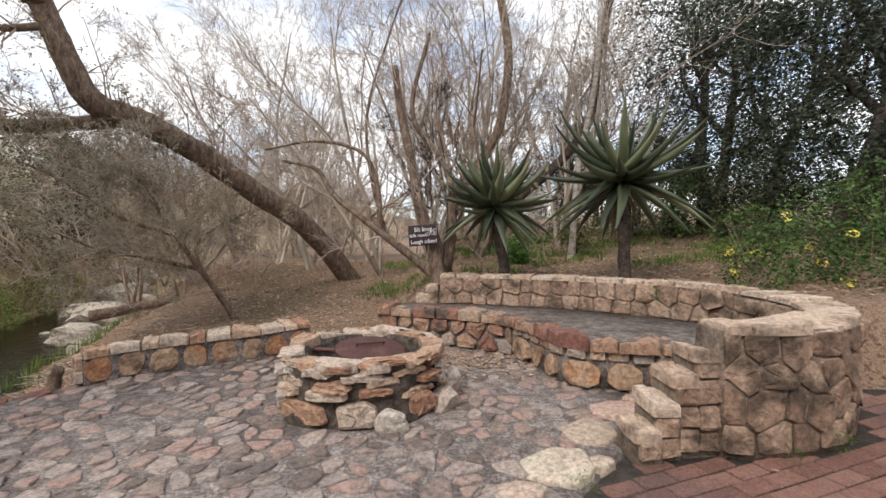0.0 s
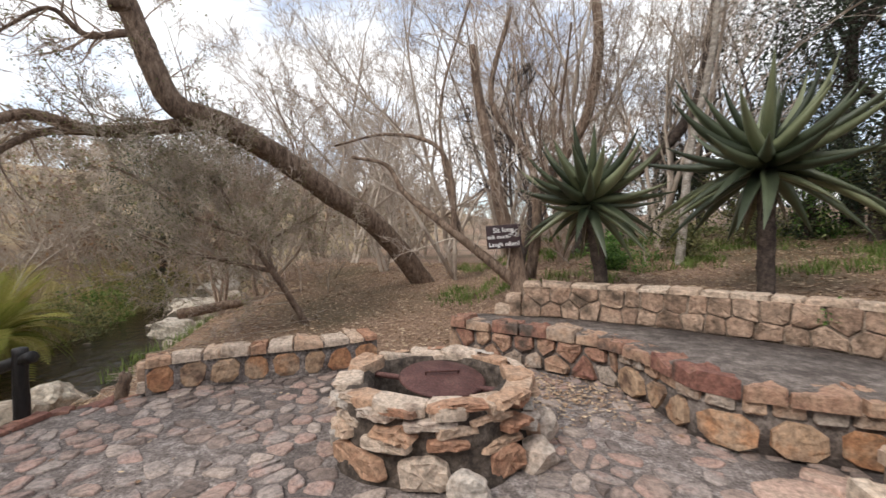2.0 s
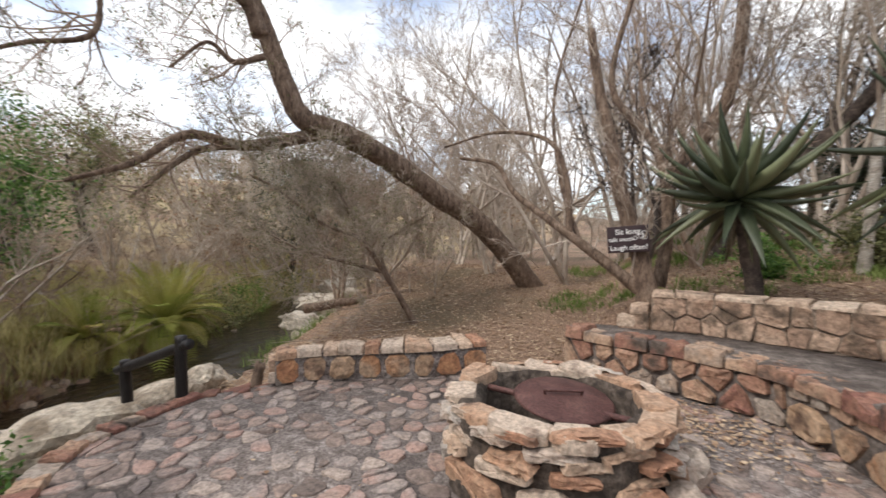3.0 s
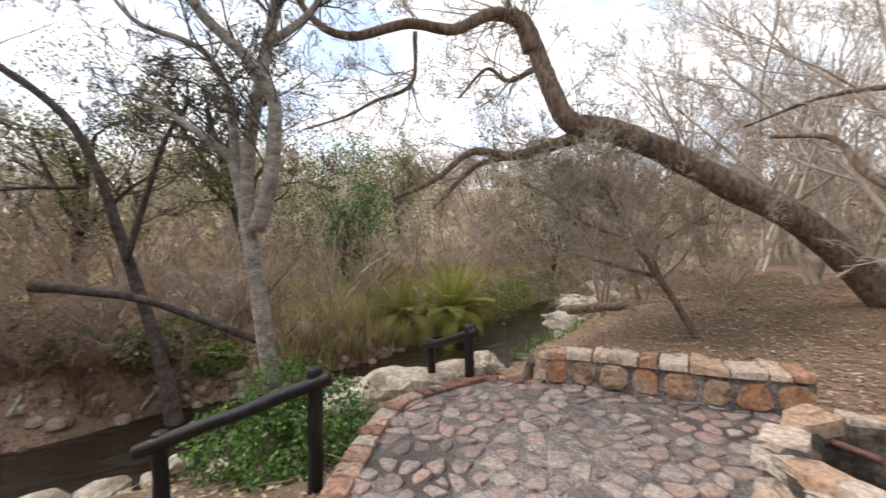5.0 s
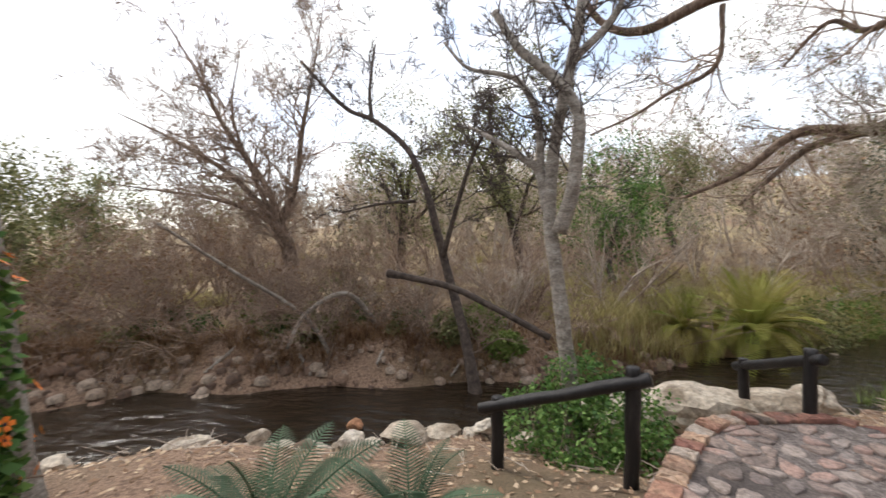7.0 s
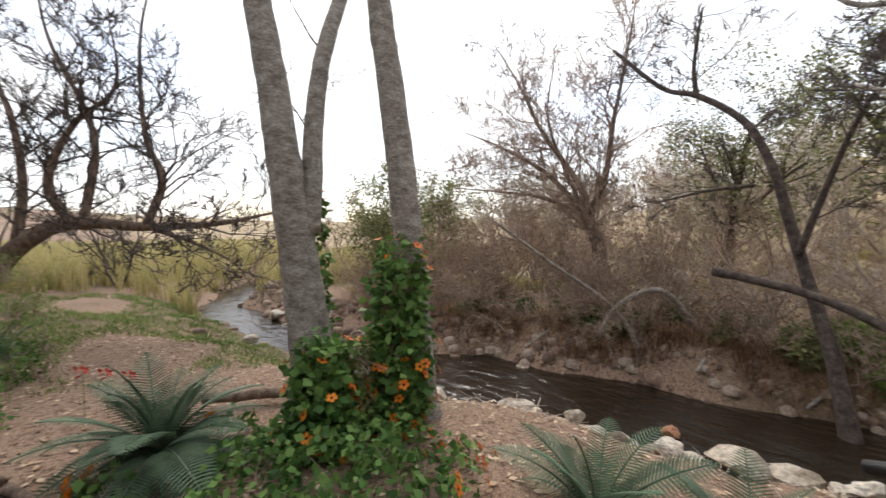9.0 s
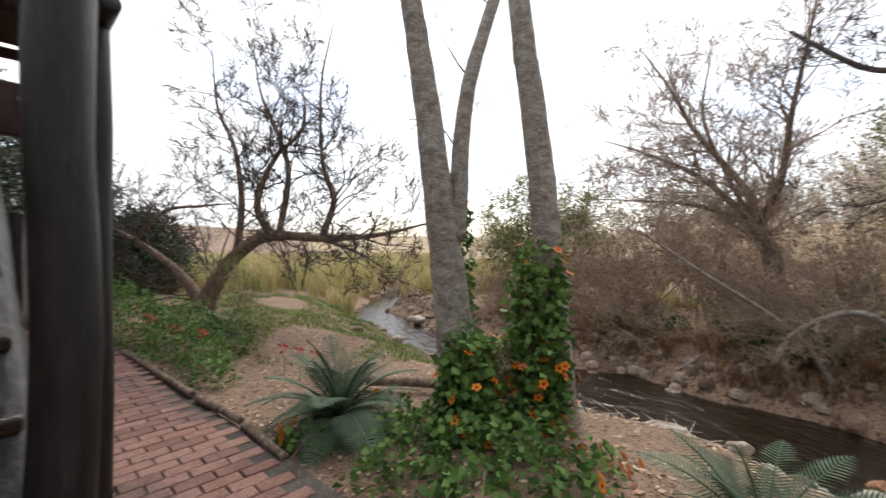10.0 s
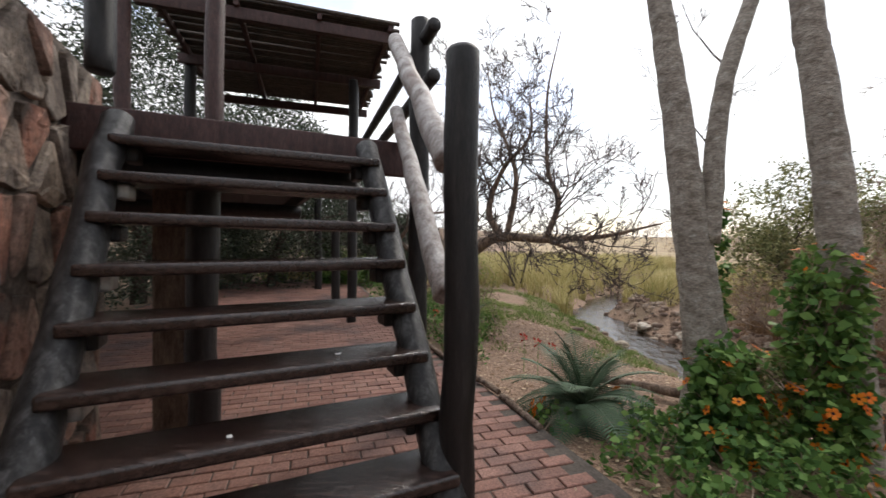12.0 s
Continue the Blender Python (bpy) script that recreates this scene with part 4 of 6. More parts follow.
# kerb of the patio
KB = Line([(-2.35, 1.22), (-2.55, 1.37), (-3.12, 1.78), (-3.5, 2.12), (-3.66, 2.5), (-3.74, 3.16)])
kerb = part("kerb", wall_core(KB, 0.13, -0.75, lambda f: 0.01), M_SOOT)
tagged(kerb, "kerb of reddish stones along the patio's edge", "kerb", kind="structure")
cap_stones(kerb, KB, 0.14, lambda f: 0.0, 0.16, M_BENCHST, 51, h=0.035, over=0.01)
face_stones(kerb, KB, 1, 0.13, -0.45, 0.0, 0.2, 0.15, M_BENCHST, 52)
KB2 = Line([(-3.76, 3.2), (-3.45, 3.52), (-3.38, 3.7)])
cap_stones(kerb, KB2, 0.16, lambda f: -0.03, 0.2, M_BENCHST, 53, h=0.035)

# ---- stairs ----
stairs = thing("staircase", "open wooden staircase with dark treads and worn log stringers", "staircase")
S7 = np.array([0.686, -0.885, 0.756])
RUN, RISE = 0.151, 0.195
STEP = np.array([W[0] * RUN, W[1] * RUN, RISE])
WIDE = 1.25
rng = np.random.default_rng(17)
for k in range(-3, 7):
    p = S7 + STEP * k
    c = p[:2] + U * WIDE / 2 + W * 0.12
    V, F = boxv((0, 0, 0), WIDE + 0.06, 0.25, 0.05, (1, 0), 0.014)
    V = np.array(V)
    V[:, 2] += 0.004 * np.sin(V[:, 0] * 7 + k) + np.where(V[:, 1] > 0.1, -0.0, 0)
    t_ = part("tread", (V, F), M_TREAD, stairs)
    t_.location, t_.rotation_euler = (c[0], c[1], p[2] - 0.025), (rng.normal(0, 0.008), rng.normal(0, 0.008), math.atan2(U[1], U[0]))
for side, o in ((0, 0.0), (1, WIDE + 0.03)):
    base = S7[:2] + U * o + W * 0.10
    a, b = up3(base - W * RUN * 3.75, -0.02), up3(base + W * RUN * 6.7, 2.04)
    part("stringer", log(a - [0, 0, 0.02], b, 0.075, 0.07, sides=16, seed=31 + side, n=12), M_GREYW, stairs, "worn grey log stringer")
    for k in range(-3, 7):
        p = S7 + STEP * k
        q = p[:2] + U * (o + (0.075 if side == 0 else -0.075)) + W * 0.13
        part("bracket", boxv((q[0], q[1], p[2] - 0.085), 0.06, 0.13, 0.07, U, 0.012), M_STEEL if (side and k % 2) else M_BLACKW, stairs)
post_n = thing("newel_post", "thick black-tarred round newel post", "post", "black posts")
part("pole", log((0.6, -0.86, -0.05), (0.6, -0.86, 2.19), 0.07, 0.068, sides=20, seed=5, n=10), M_BLACKW, post_n)
post_t = thing("deck_post", "dark green-black round post at the deck corner", "post", "black posts")
part("pole", log((0.93, -2.42, -0.05), (0.93, -2.42, 3.15), 0.078, 0.075, sides=16, seed=6), M_BLACKW, post_t)
for k, (a, b, r) in enumerate((((0.66, -0.97, 1.20), (1.10, -2.32, 2.42), 0.055), ((0.66, -0.99, 1.77), (1.12, -2.38, 2.98), 0.062))):
    h = thing("stair_rail", "worn silvery log stair handrail, its end cut", "handrail", "stair handrails")
    part("rail", log(a, b, r, r * 0.9, sides=14, seed=40 + k, n=9), M_WORN, h)

# ---- deck ----
deck = thing("deck", "raised dark timber deck on round posts", "deck")
D0 = np.array([1.007, -2.11])
DZ = 2.12
c = D0 + U * 1.3 + W * 0.03
part("fascia", boxv((c[0], c[1], DZ - 0.11), 2.75, 0.05, 0.24, U, 0.012), M_REDW, deck, "red-brown front board")
for k in range(40):
    c = D0 + U * 2.35 + W * (0.14 + k * 0.165)
    part("board", boxv((c[0], c[1], DZ - 0.02), 4.3, 0.155, 0.035, U, 0.006), M_BLACKW, deck)
for k in range(7):
    c = D0 + U * (0.35 + k * 0.65) + W * 3.45
    part("joist", boxv((c[0], c[1], DZ - 0.12), 0.06, 6.7, 0.16, U, 0.008), M_BLACKW, deck)
for k in range(3):
    a = D0 + W * (0.2 + k * 3.1)
    part("beam", log(up3(a + U * 0.3, DZ - 0.29), up3(a + U * 2.8, DZ - 0.29), 0.09, seed=k), M_BLACKW, deck)
for k, (x, y, r) in enumerate(((2.43, -2.08, 0.105), (4.85, -11.26, 0.11), (3.5, -8.6, 0.1))):
    part("post", log((x, y, -0.05), (x, y, DZ - 0.2 if k != 1 else 4.6), r, seed=60 + k, sides=14), M_BLACKW, deck)
for k, z in enumerate((2.62, 2.98)):
    part("rail", log((0.80, -2.15, z), (2.6, -6.75, z), 0.05, seed=70 + k), M_BLACKW, deck)

# pergola on the deck
perg = thing("pergola", "lath-roofed pergola with red-brown posts", "pergola")
R0 = np.array([1.6, -5.05])
RZ = 4.28
for k, (p, z0, mt) in enumerate((((2.53, -6.43), -0.05, M_BLACKW), ((2.95, -3.05), DZ, M_REDW), ((4.6, -3.9), DZ, M_REDW), ((5.0, -5.7), DZ, M_BLACKW))):
    part("post", log(up3(p, z0), up3(p, RZ + 0.35 * (k == 1)), 0.085, seed=80 + k, sides=14), mt, perg)
for v in (0.0, 1.7, 3.5):
    a = R0 + W0 * v
    part("beam", boxv(up3(a + U0 * 1.5, RZ + 0.02), 3.2, 0.09, 0.15, U0, 0.01), M_REDW, perg)
for u in (0.05, 1.0, 2.0, 2.95):
    a = R0 + U0 * u + W0 * 1.75
    part("rafter", boxv(up3(a, RZ + 0.13), 0.06, 3.7, 0.09, U0, 0.008), M_REDW, perg)
for k in range(58):
    a = R0 + W0 * (-0.1 + k * 0.0635)
    z = RZ + 0.20
    u0, u1 = rng.uniform(-0.15, 0.02), 3.0 + rng.uniform(0, 0.15)
    rr = 0.024 + rng.uniform(0, 0.006)
    part("lath", log(up3(a + U0 * u0, z), up3(a + U0 * u1 + W0 * rng.normal(0, 0.02), z), rr, seed=200 + k, sides=6, n=3), M_LATH, perg)

# stone-clad building wall beside the stairs
SW = Line([tuple(S7[:2] + U * 1.53 - W * 0.25), tuple(S7[:2] + U * 1.53 + W * 0.5), tuple(S7[:2] + U * 1.52 + W * 1.75)], 10)
SWo = SW.shifted(0.2)
stone_wall = part("wall_stair", wall_core(SWo, 0.36, -0.1, lambda f: 2.42), M_SOOT)
tagged(stone_wall, "tall wall clad in long rough red and grey stones", "stone wall", kind="structure")
M_CLAD = material("cladding_stone", [(0.25, 0.115, 0.08), (0.31, 0.19, 0.145), (0.34, 0.27, 0.21), (0.22, 0.18, 0.15)], 0.8, 6, 0.8, 22, per_object=0.7, stain=(0.10, 0.075, 0.06), stain_scale=4)
face_stones(stone_wall, SWo, -1, 0.36, 0.02, 2.4, 0.16, 0.42, M_CLAD, 91, gap=0.03, depth=0.03)
boards = thing("brown_post", "wide brown weathered timber under the deck", "post")
part("plank", boxv((2.72, -2.25, 1.0), 0.34, 0.12, 2.05, U, 0.02), M_PLANKB, boards)
wp_ = thing("roof_post", "dark blue-grey round post above the stone wall", "post")
part("pole", log((2.28, -1.08, 2.2), (2.28, -1.08, 4.2), 0.06, seed=95), M_BLACKW, wp_)
part("beam_end", log((2.05, -0.95, 2.62), (2.5, -1.3, 2.66), 0.055, seed=96), M_GREYW, wp_)
plq = thing("green_sign", "small green painted sign on the stone wall", "sign")
c = S7[:2] + U * 1.50 - W * 0.02
part("board", boxv(up3(c, 1.72), 0.012, 0.16, 0.2, U, 0.004), M_TEAL, plq)
part("lettering", boxv(up3(c - U * 0.01, 1.70), 0.004, 0.09, 0.03, U, 0.0), M_WHITE, plq)

# ---- trees ----
def grown_tree(name, label, limbs, bark, twig, seed, density=5, length=1.0, levels=3, category="tree", leafy=None, spread=0.8, up=0.05, rt=0.012, start=0.25, sides=10, group="", rmin=0.0028):
    """A tree of given limbs (line, girth at both ends), with twigs grown out of them."""
    rg = np.random.default_rng(seed)
    base = np.array(limbs[0][0][0])
    tr = thing(name, label, category, group)
    segs, tips = [], []
    for k, (P, r0, r1) in enumerate(limbs):
        Q = smooth_line(P, 6)
        f = np.linspace(0, 1, len(Q))
        R = r0 + (r1 - r0) * f
        if k == 0:
            R[:5] *= np.linspace(1.35, 1.0, 5)
        Q = Q + rg.normal(0, 0.035 * r1, Q.shape) * (f[:, None] > 0.02)
        part("trunk" if k == 0 else "limb", tube(Q, R, sides, 0.022, rg), bark, tr)
        m = max(2, int(density * (1 + 0.3 * len(P))))
        pick = rg.uniform(start if k == 0 else 0.1, 1, m)
        pick[0] = 1.0
        i = np.minimum((pick * (len(Q) - 1)).astype(int), len(Q) - 2)
        d = unit(Q[i + 1] - Q[i])
        s = rg.normal(0, 1, (m, 3))
        s = unit(s - (s * d).sum(1, keepdims=True) * d)
        g_, t_ = grow(Q[i], d * 0.6 + s * spread + [0, 0, 0.15], length * rg.uniform(0.5, 1.2, m) * (1.15 - 0.4 * pick), np.minimum(R[i] * 0.5, rt), levels, rg, kids=4, n=5, up=up, spread=0.75, wander=0.2, rmin=rmin)
        segs.append(g_)
        tips.append(t_)
    S = [np.concatenate([q[j] for q in segs]) for j in range(4)]
    part("twigs", sticks(*S), twig, tr, kind="stuff", smooth=False)
    if leafy:
        mat, size, share = leafy
        tp = np.concatenate(tips)
        tp = tp[rg.random(len(tp)) < share]
        part("leaves", leaves(np.repeat(tp, 2, 0) + rg.normal(0, 0.04, (len(tp) * 2, 3)), size, rg), mat, tr, kind="stuff", smooth=False)
    return tr


limbs = []
limbs.append(([(-1.94, 9.84, -0.31), (-2.34, 9.45, 0.45), (-3.04, 8.56, 1.63), (-3.72, 7.76, 2.26), (-4.3, 6.96, 2.84), (-4.66, 6.16, 3.14), (-5.0, 5.75, 3.27), (-5.17, 5.56, 3.71), (-5.43, 5.47, 4.43), (-5.5, 5.27, 4.9), (-5.54, 4.98, 5.05)], 0.24, 0.12))
limbs.append(([(-5.2, 5.1, 4.34), (-5.27, 4.92, 4.76), (-5.33, 4.45, 4.79), (-5.43, 3.86, 4.46), (-5.46, 3.16, 4.38), (-5.53, 2.37, 4.05), (-5.6, 1.86, 4.23), (-5.63, 1.5, 4.93)], 0.12, 0.03))
limbs.append(([(-4.95, 6.08, 3.15), (-5.19, 5.68, 2.98), (-5.69, 5.15, 2.82), (-5.94, 4.48, 2.86), (-6.04, 3.87, 2.38), (-6.16, 3.2, 2.06)], 0.12, 0.025))
limbs.append(([(-5.69, 5.15, 2.82), (-5.89, 4.6, 2.66), (-5.93, 4.16, 2.29), (-5.96, 3.78, 1.92)], 0.06, 0.02))
limbs.append(([(-5.43, 3.24, 4.27), (-5.44, 3.19, 3.57), (-5.61, 2.72, 3.3), (-5.64, 2.32, 3.04), (-5.72, 1.8, 2.82)], 0.035, 0.012))
limbs.append(([(-5.18, 5.14, 4.05), (-5.4, 4.81, 3.89), (-5.6, 4.55, 4.1), (-5.83, 4.2, 3.67)], 0.05, 0.015))
grown_tree('leaning_tree', 'big rough-barked tree leaning over towards the stream', limbs, M_BARKB, M_TWIGB, 300, density=7, length=1.1, levels=3, start=0.35, leafy=(M_LEAFO, 0.045, 0.25), rt=0.016)
limbs = []
limbs.append(([(-4.35, 1.35, -0.82), (-4.39, 1.25, 0.18), (-4.44, 1.15, 1.01), (-4.47, 1.07, 1.67), (-4.47, 1.1, 2.28), (-4.44, 1.21, 2.95), (-4.4, 1.34, 3.67), (-4.38, 1.43, 4.61)], 0.085, 0.045))
limbs.append(([(-4.48, 1.05, 1.73), (-4.52, 0.97, 2.12), (-4.57, 0.81, 2.28), (-4.78, 0.52, 2.53), (-5.1, 0.23, 2.77)], 0.06, 0.02))
limbs.append(([(-4.51, 0.99, 2.06), (-4.53, 0.95, 2.67), (-4.59, 0.79, 3.06), (-4.66, 0.58, 3.2), (-4.91, 0.21, 3.39), (-5.12, -0.08, 3.79)], 0.045, 0.015))
limbs.append(([(-4.34, 1.14, 1.5), (-4.26, 1.24, 1.87), (-4.2, 1.28, 2.34), (-4.2, 1.27, 2.66), (-4.29, 1.04, 3.03), (-4.4, 0.74, 3.34), (-4.49, 0.5, 3.77)], 0.075, 0.04))
limbs.append(([(-4.42, 1.27, 3.22), (-4.41, 1.6, 3.55), (-4.46, 1.79, 3.9), (-4.42, 1.9, 4.42)], 0.045, 0.02))
grown_tree('forked_tree', 'slender grey forked tree growing by the patio edge', limbs, M_BARKG, M_TWIGD, 301, density=4, length=0.9, levels=3, start=0.6, rmin=0.004)
limbs = []
limbs.append(([(-6.75, 0.36, -1.2), (-7.2, 0.12, -0.14), (-7.66, -0.18, 0.78), (-7.76, -0.43, 1.69), (-7.85, -0.64, 2.42), (-7.99, -1.02, 3.2), (-8.25, -1.75, 3.84), (-8.5, -2.44, 4.21), (-8.91, -3.55, 5.36)], 0.095, 0.035))
limbs.append(([(-8.27, -1.79, 3.84), (-8.3, -1.85, 4.44), (-8.27, -1.74, 5.35)], 0.05, 0.02))
limbs.append(([(-7.6, -0.29, 1.15), (-7.41, -0.01, 2.12), (-7.22, 0.25, 2.9), (-7.01, 0.54, 3.39)], 0.05, 0.02))
limbs.append(([(-8.03, -0.88, 2.21), (-8.3, -1.62, 2.18), (-8.73, -2.55, 2.04)], 0.035, 0.015))
grown_tree('leaning_dead_tree', 'dark broken tree leaning across the stream', limbs, M_BARKD, M_TWIGD, 302, density=5, length=1.0, levels=3, start=0.4, rmin=0.005)
limbs = []
limbs.append(([(-7.64, -1.3, 0.84), (-7.46, -0.81, 0.77), (-7.2, -0.08, 0.64), (-6.84, 0.64, 0.35), (-6.45, 1.43, -0.01)], 0.06, 0.05))
grown_tree('fallen_branch', 'dark dead branch fallen over the stream', limbs, M_BARKD, M_TWIGD, 303, density=1, length=0.4, levels=1)
limbs = []
limbs.append(([(-1.68, -3.07, -0.31), (-1.67, -3.08, 0.37), (-1.63, -3.14, 0.99), (-1.54, -3.15, 1.62), (-1.45, -3.15, 2.25), (-1.35, -3.16, 2.93), (-1.21, -3.16, 3.72), (-1.0, -3.28, 5.12), (-0.8, -3.39, 6.6)], 0.205, 0.07))
limbs.append(([(-1.67, -3.1, 1.46), (-1.71, -3.11, 1.98), (-1.76, -3.15, 2.51), (-1.87, -3.18, 3.09), (-2.11, -3.25, 3.76), (-2.51, -3.34, 4.87), (-2.79, -3.47, 6.51)], 0.1, 0.05))
grown_tree('twin_trunk_tree', 'smooth grey tree that forks into two trunks', limbs, M_BARKG, M_TWIGD, 304, density=2, length=1.0, levels=3, start=0.85)
limbs = []
limbs.append(([(-2.47, -2.45, -0.55), (-2.39, -2.46, 0.31), (-2.31, -2.47, 1.08), (-2.25, -2.48, 1.68), (-2.16, -2.48, 2.32), (-2.06, -2.49, 2.92), (-1.99, -2.49, 3.31), (-1.95, -2.61, 4.48), (-1.89, -2.62, 5.49)], 0.16, 0.08))
grown_tree('grey_tree', 'smooth grey trunk with pale flecks, wrapped in vine', limbs, M_BARKG, M_TWIGD, 305, density=2, length=1.0, levels=3, start=0.88)
limbs = []
limbs.append(([(1.09, -10.08, -0.24), (0.76, -9.87, 0.48), (0.34, -9.59, 1.14), (-0.3, -9.15, 1.58), (-1.29, -8.45, 1.53), (-2.29, -7.75, 1.6), (-3.2, -7.11, 1.85)], 0.22, 0.015))
limbs.append(([(0.95, -9.98, -0.08), (1.35, -10.28, 0.59), (1.88, -10.68, 1.09), (2.42, -11.07, 1.48), (3.14, -11.59, 1.92)], 0.15, 0.02))
limbs.append(([(-0.39, -9.09, 1.53), (-0.08, -9.33, 2.25), (-0.41, -9.12, 3.24), (-0.97, -8.75, 3.96), (-0.9, -8.84, 5.24)], 0.1, 0.01))
limbs.append(([(0.34, -9.59, 1.14), (0.22, -9.54, 2.25), (0.35, -9.67, 3.47), (0.7, -9.94, 4.46), (0.81, -10.07, 5.79)], 0.09, 0.01))
limbs.append(([(-1.29, -8.45, 1.53), (-1.53, -8.3, 2.36), (-1.32, -8.48, 3.13), (-1.3, -8.54, 4.79), (-1.54, -8.41, 6.12)], 0.08, 0.01))
limbs.append(([(-0.47, -9.02, 1.47), (-0.68, -8.92, 2.8), (-0.55, -9.03, 3.58), (-0.16, -9.34, 4.68), (-0.0, -9.49, 5.9)], 0.08, 0.01))
limbs.append(([(-1.29, -8.45, 1.53), (-1.87, -7.79, 1.25), (-2.36, -7.31, 0.93)], 0.05, 0.008))
limbs.append(([(2.42, -11.07, 1.48), (1.78, -10.63, 2.14), (0.96, -10.06, 2.25), (0.28, -9.58, 2.3)], 0.06, 0.008))
grown_tree('spreading_tree', 'dark leafless tree with low spreading limbs', limbs, M_BARKB, M_TWIGD, 306, density=6, length=1.6, levels=3, start=0.4, rt=0.025, rmin=0.007)
limbs = []
limbs.append(([(-9.12, -3.76, -0.6), (-9.13, -3.83, 0.35), (-9.14, -3.91, 1.19), (-9.17, -4.27, 1.9)], 0.2, 0.15))
limbs.append(([(-9.16, -4.21, 1.78), (-9.18, -4.45, 2.61), (-9.25, -5.52, 4.04), (-9.3, -6.24, 5.35), (-9.37, -7.19, 6.78)], 0.1, 0.01))
limbs.append(([(-9.16, -4.21, 1.78), (-9.15, -3.8, 2.61), (-9.15, -3.62, 3.93), (-9.14, -3.39, 5.12), (-9.14, -3.15, 6.66)], 0.09, 0.01))
limbs.append(([(-9.17, -4.27, 1.9), (-9.24, -5.4, 2.97), (-9.32, -6.83, 3.8), (-9.41, -8.38, 4.51)], 0.08, 0.01))
limbs.append(([(-9.17, -4.27, 1.9), (-9.25, -5.64, 2.37), (-9.33, -7.19, 2.61), (-9.43, -8.85, 2.84)], 0.06, 0.008))
limbs.append(([(-9.16, -4.21, 1.78), (-9.21, -4.81, 2.97), (-9.25, -5.35, 4.4), (-9.25, -5.17, 5.83)], 0.06, 0.008))
grown_tree('bare_riverside_tree', 'leafless tree with long fanning branches across the stream', limbs, M_BARKB, M_TWIGB, 307, density=11, length=1.7, levels=3, start=0.7, rt=0.024, up=0.02, rmin=0.006)
limbs = []
limbs.append(([(-0.14, 5.94, 0.61), (-0.24, 5.95, 1.19), (-0.41, 5.96, 1.77), (-0.5, 5.97, 2.26), (-0.62, 5.98, 2.84), (-0.72, 5.99, 3.41), (-0.77, 5.99, 3.84)], 0.11, 0.045))
limbs.append(([(-0.21, 5.94, 0.78), (-0.49, 5.89, 1.03), (-0.85, 5.89, 1.32), (-1.26, 5.89, 1.64), (-1.7, 5.99, 1.99), (-1.94, 5.99, 2.36), (-2.44, 5.98, 2.49)], 0.075, 0.02))
limbs.append(([(-1.0, 5.89, 1.4), (-1.03, 5.9, 2.09), (-1.25, 5.91, 2.58), (-1.91, 5.9, 2.75), (-2.64, 5.88, 2.63)], 0.045, 0.012))
limbs.append(([(-0.04, 6.3, 0.83), (0.05, 6.41, 1.53), (-0.04, 6.53, 2.44), (-0.58, 6.64, 3.37), (-0.3, 6.77, 4.7)], 0.08, 0.03))
limbs.append(([(-0.85, 5.89, 1.27), (-1.15, 6.2, 2.13), (-1.27, 6.42, 3.31), (-0.94, 6.66, 4.65), (-0.47, 6.69, 5.93)], 0.03, 0.012))
grown_tree('dead_stump', 'dead broken stump with twisted grey limbs', limbs, M_BARKB, M_TWIG, 308, density=3, length=1.1, levels=3, start=0.4)
limbs = []
limbs.append(([(0.89, 9.78, 0.65), (1.51, 9.89, 2.15), (2.63, 10.07, 3.14), (3.43, 10.21, 4.19), (3.72, 10.28, 5.87), (4.06, 10.36, 7.37)], 0.15, 0.09))
grown_tree('dark_curved_tree', 'dark curved trunk behind the aloes', limbs, M_BARKD, M_TWIG, 309, density=5, length=1.4, levels=3, start=0.5)
limbs = []
limbs.append(([(-0.1, 10.14, 0.75), (0.17, 10.21, 2.33), (0.95, 10.35, 3.51), (1.34, 10.42, 4.43), (1.52, 10.48, 6.01), (1.29, 10.48, 7.72)], 0.15, 0.1))
grown_tree('brown_back_tree', 'reddish brown trunk behind the aloes', limbs, M_BARKB, M_TWIG, 310, density=5, length=1.4, levels=3, start=0.4)
limbs = []
limbs.append(([(2.32, 7.96, 0.6), (2.42, 7.99, 1.57), (2.52, 8.03, 2.73), (2.86, 8.11, 4.28), (3.01, 8.16, 5.83)], 0.07, 0.05))
grown_tree('thin_grey_tree', 'thin grey trunk behind the stone wall', limbs, M_BARKG, M_TWIG, 311, density=4, length=1.3, levels=3, start=0.5)
limbs = []
limbs.append(([(-3.33, 6.6, -0.25), (-3.65, 6.31, 0.54), (-4.02, 6.0, 1.33), (-4.36, 5.8, 2.08), (-4.68, 5.71, 2.58)], 0.055, 0.02))
limbs.append(([(-3.56, 6.33, 0.37), (-4.02, 6.41, 1.24), (-3.43, 6.82, 1.79)], 0.035, 0.015))
limbs.append(([(-3.84, 6.15, 0.9), (-4.36, 5.78, 1.08), (-4.91, 5.51, 1.25), (-5.44, 5.25, 1.58)], 0.035, 0.012))
limbs.append(([(-4.1, 5.97, 1.42), (-4.67, 5.7, 1.67), (-5.22, 5.43, 2.15), (-5.6, 5.21, 2.38)], 0.03, 0.012))
grown_tree('budding_shrub_tree', 'low grey tangled tree with tiny olive leaf buds', limbs, M_BARKB, M_TWIG, 312, density=9, length=1.15, levels=4, start=0.2, leafy=(M_LEAFO, 0.028, 0.3), rt=0.01, spread=0.9)
limbs = []
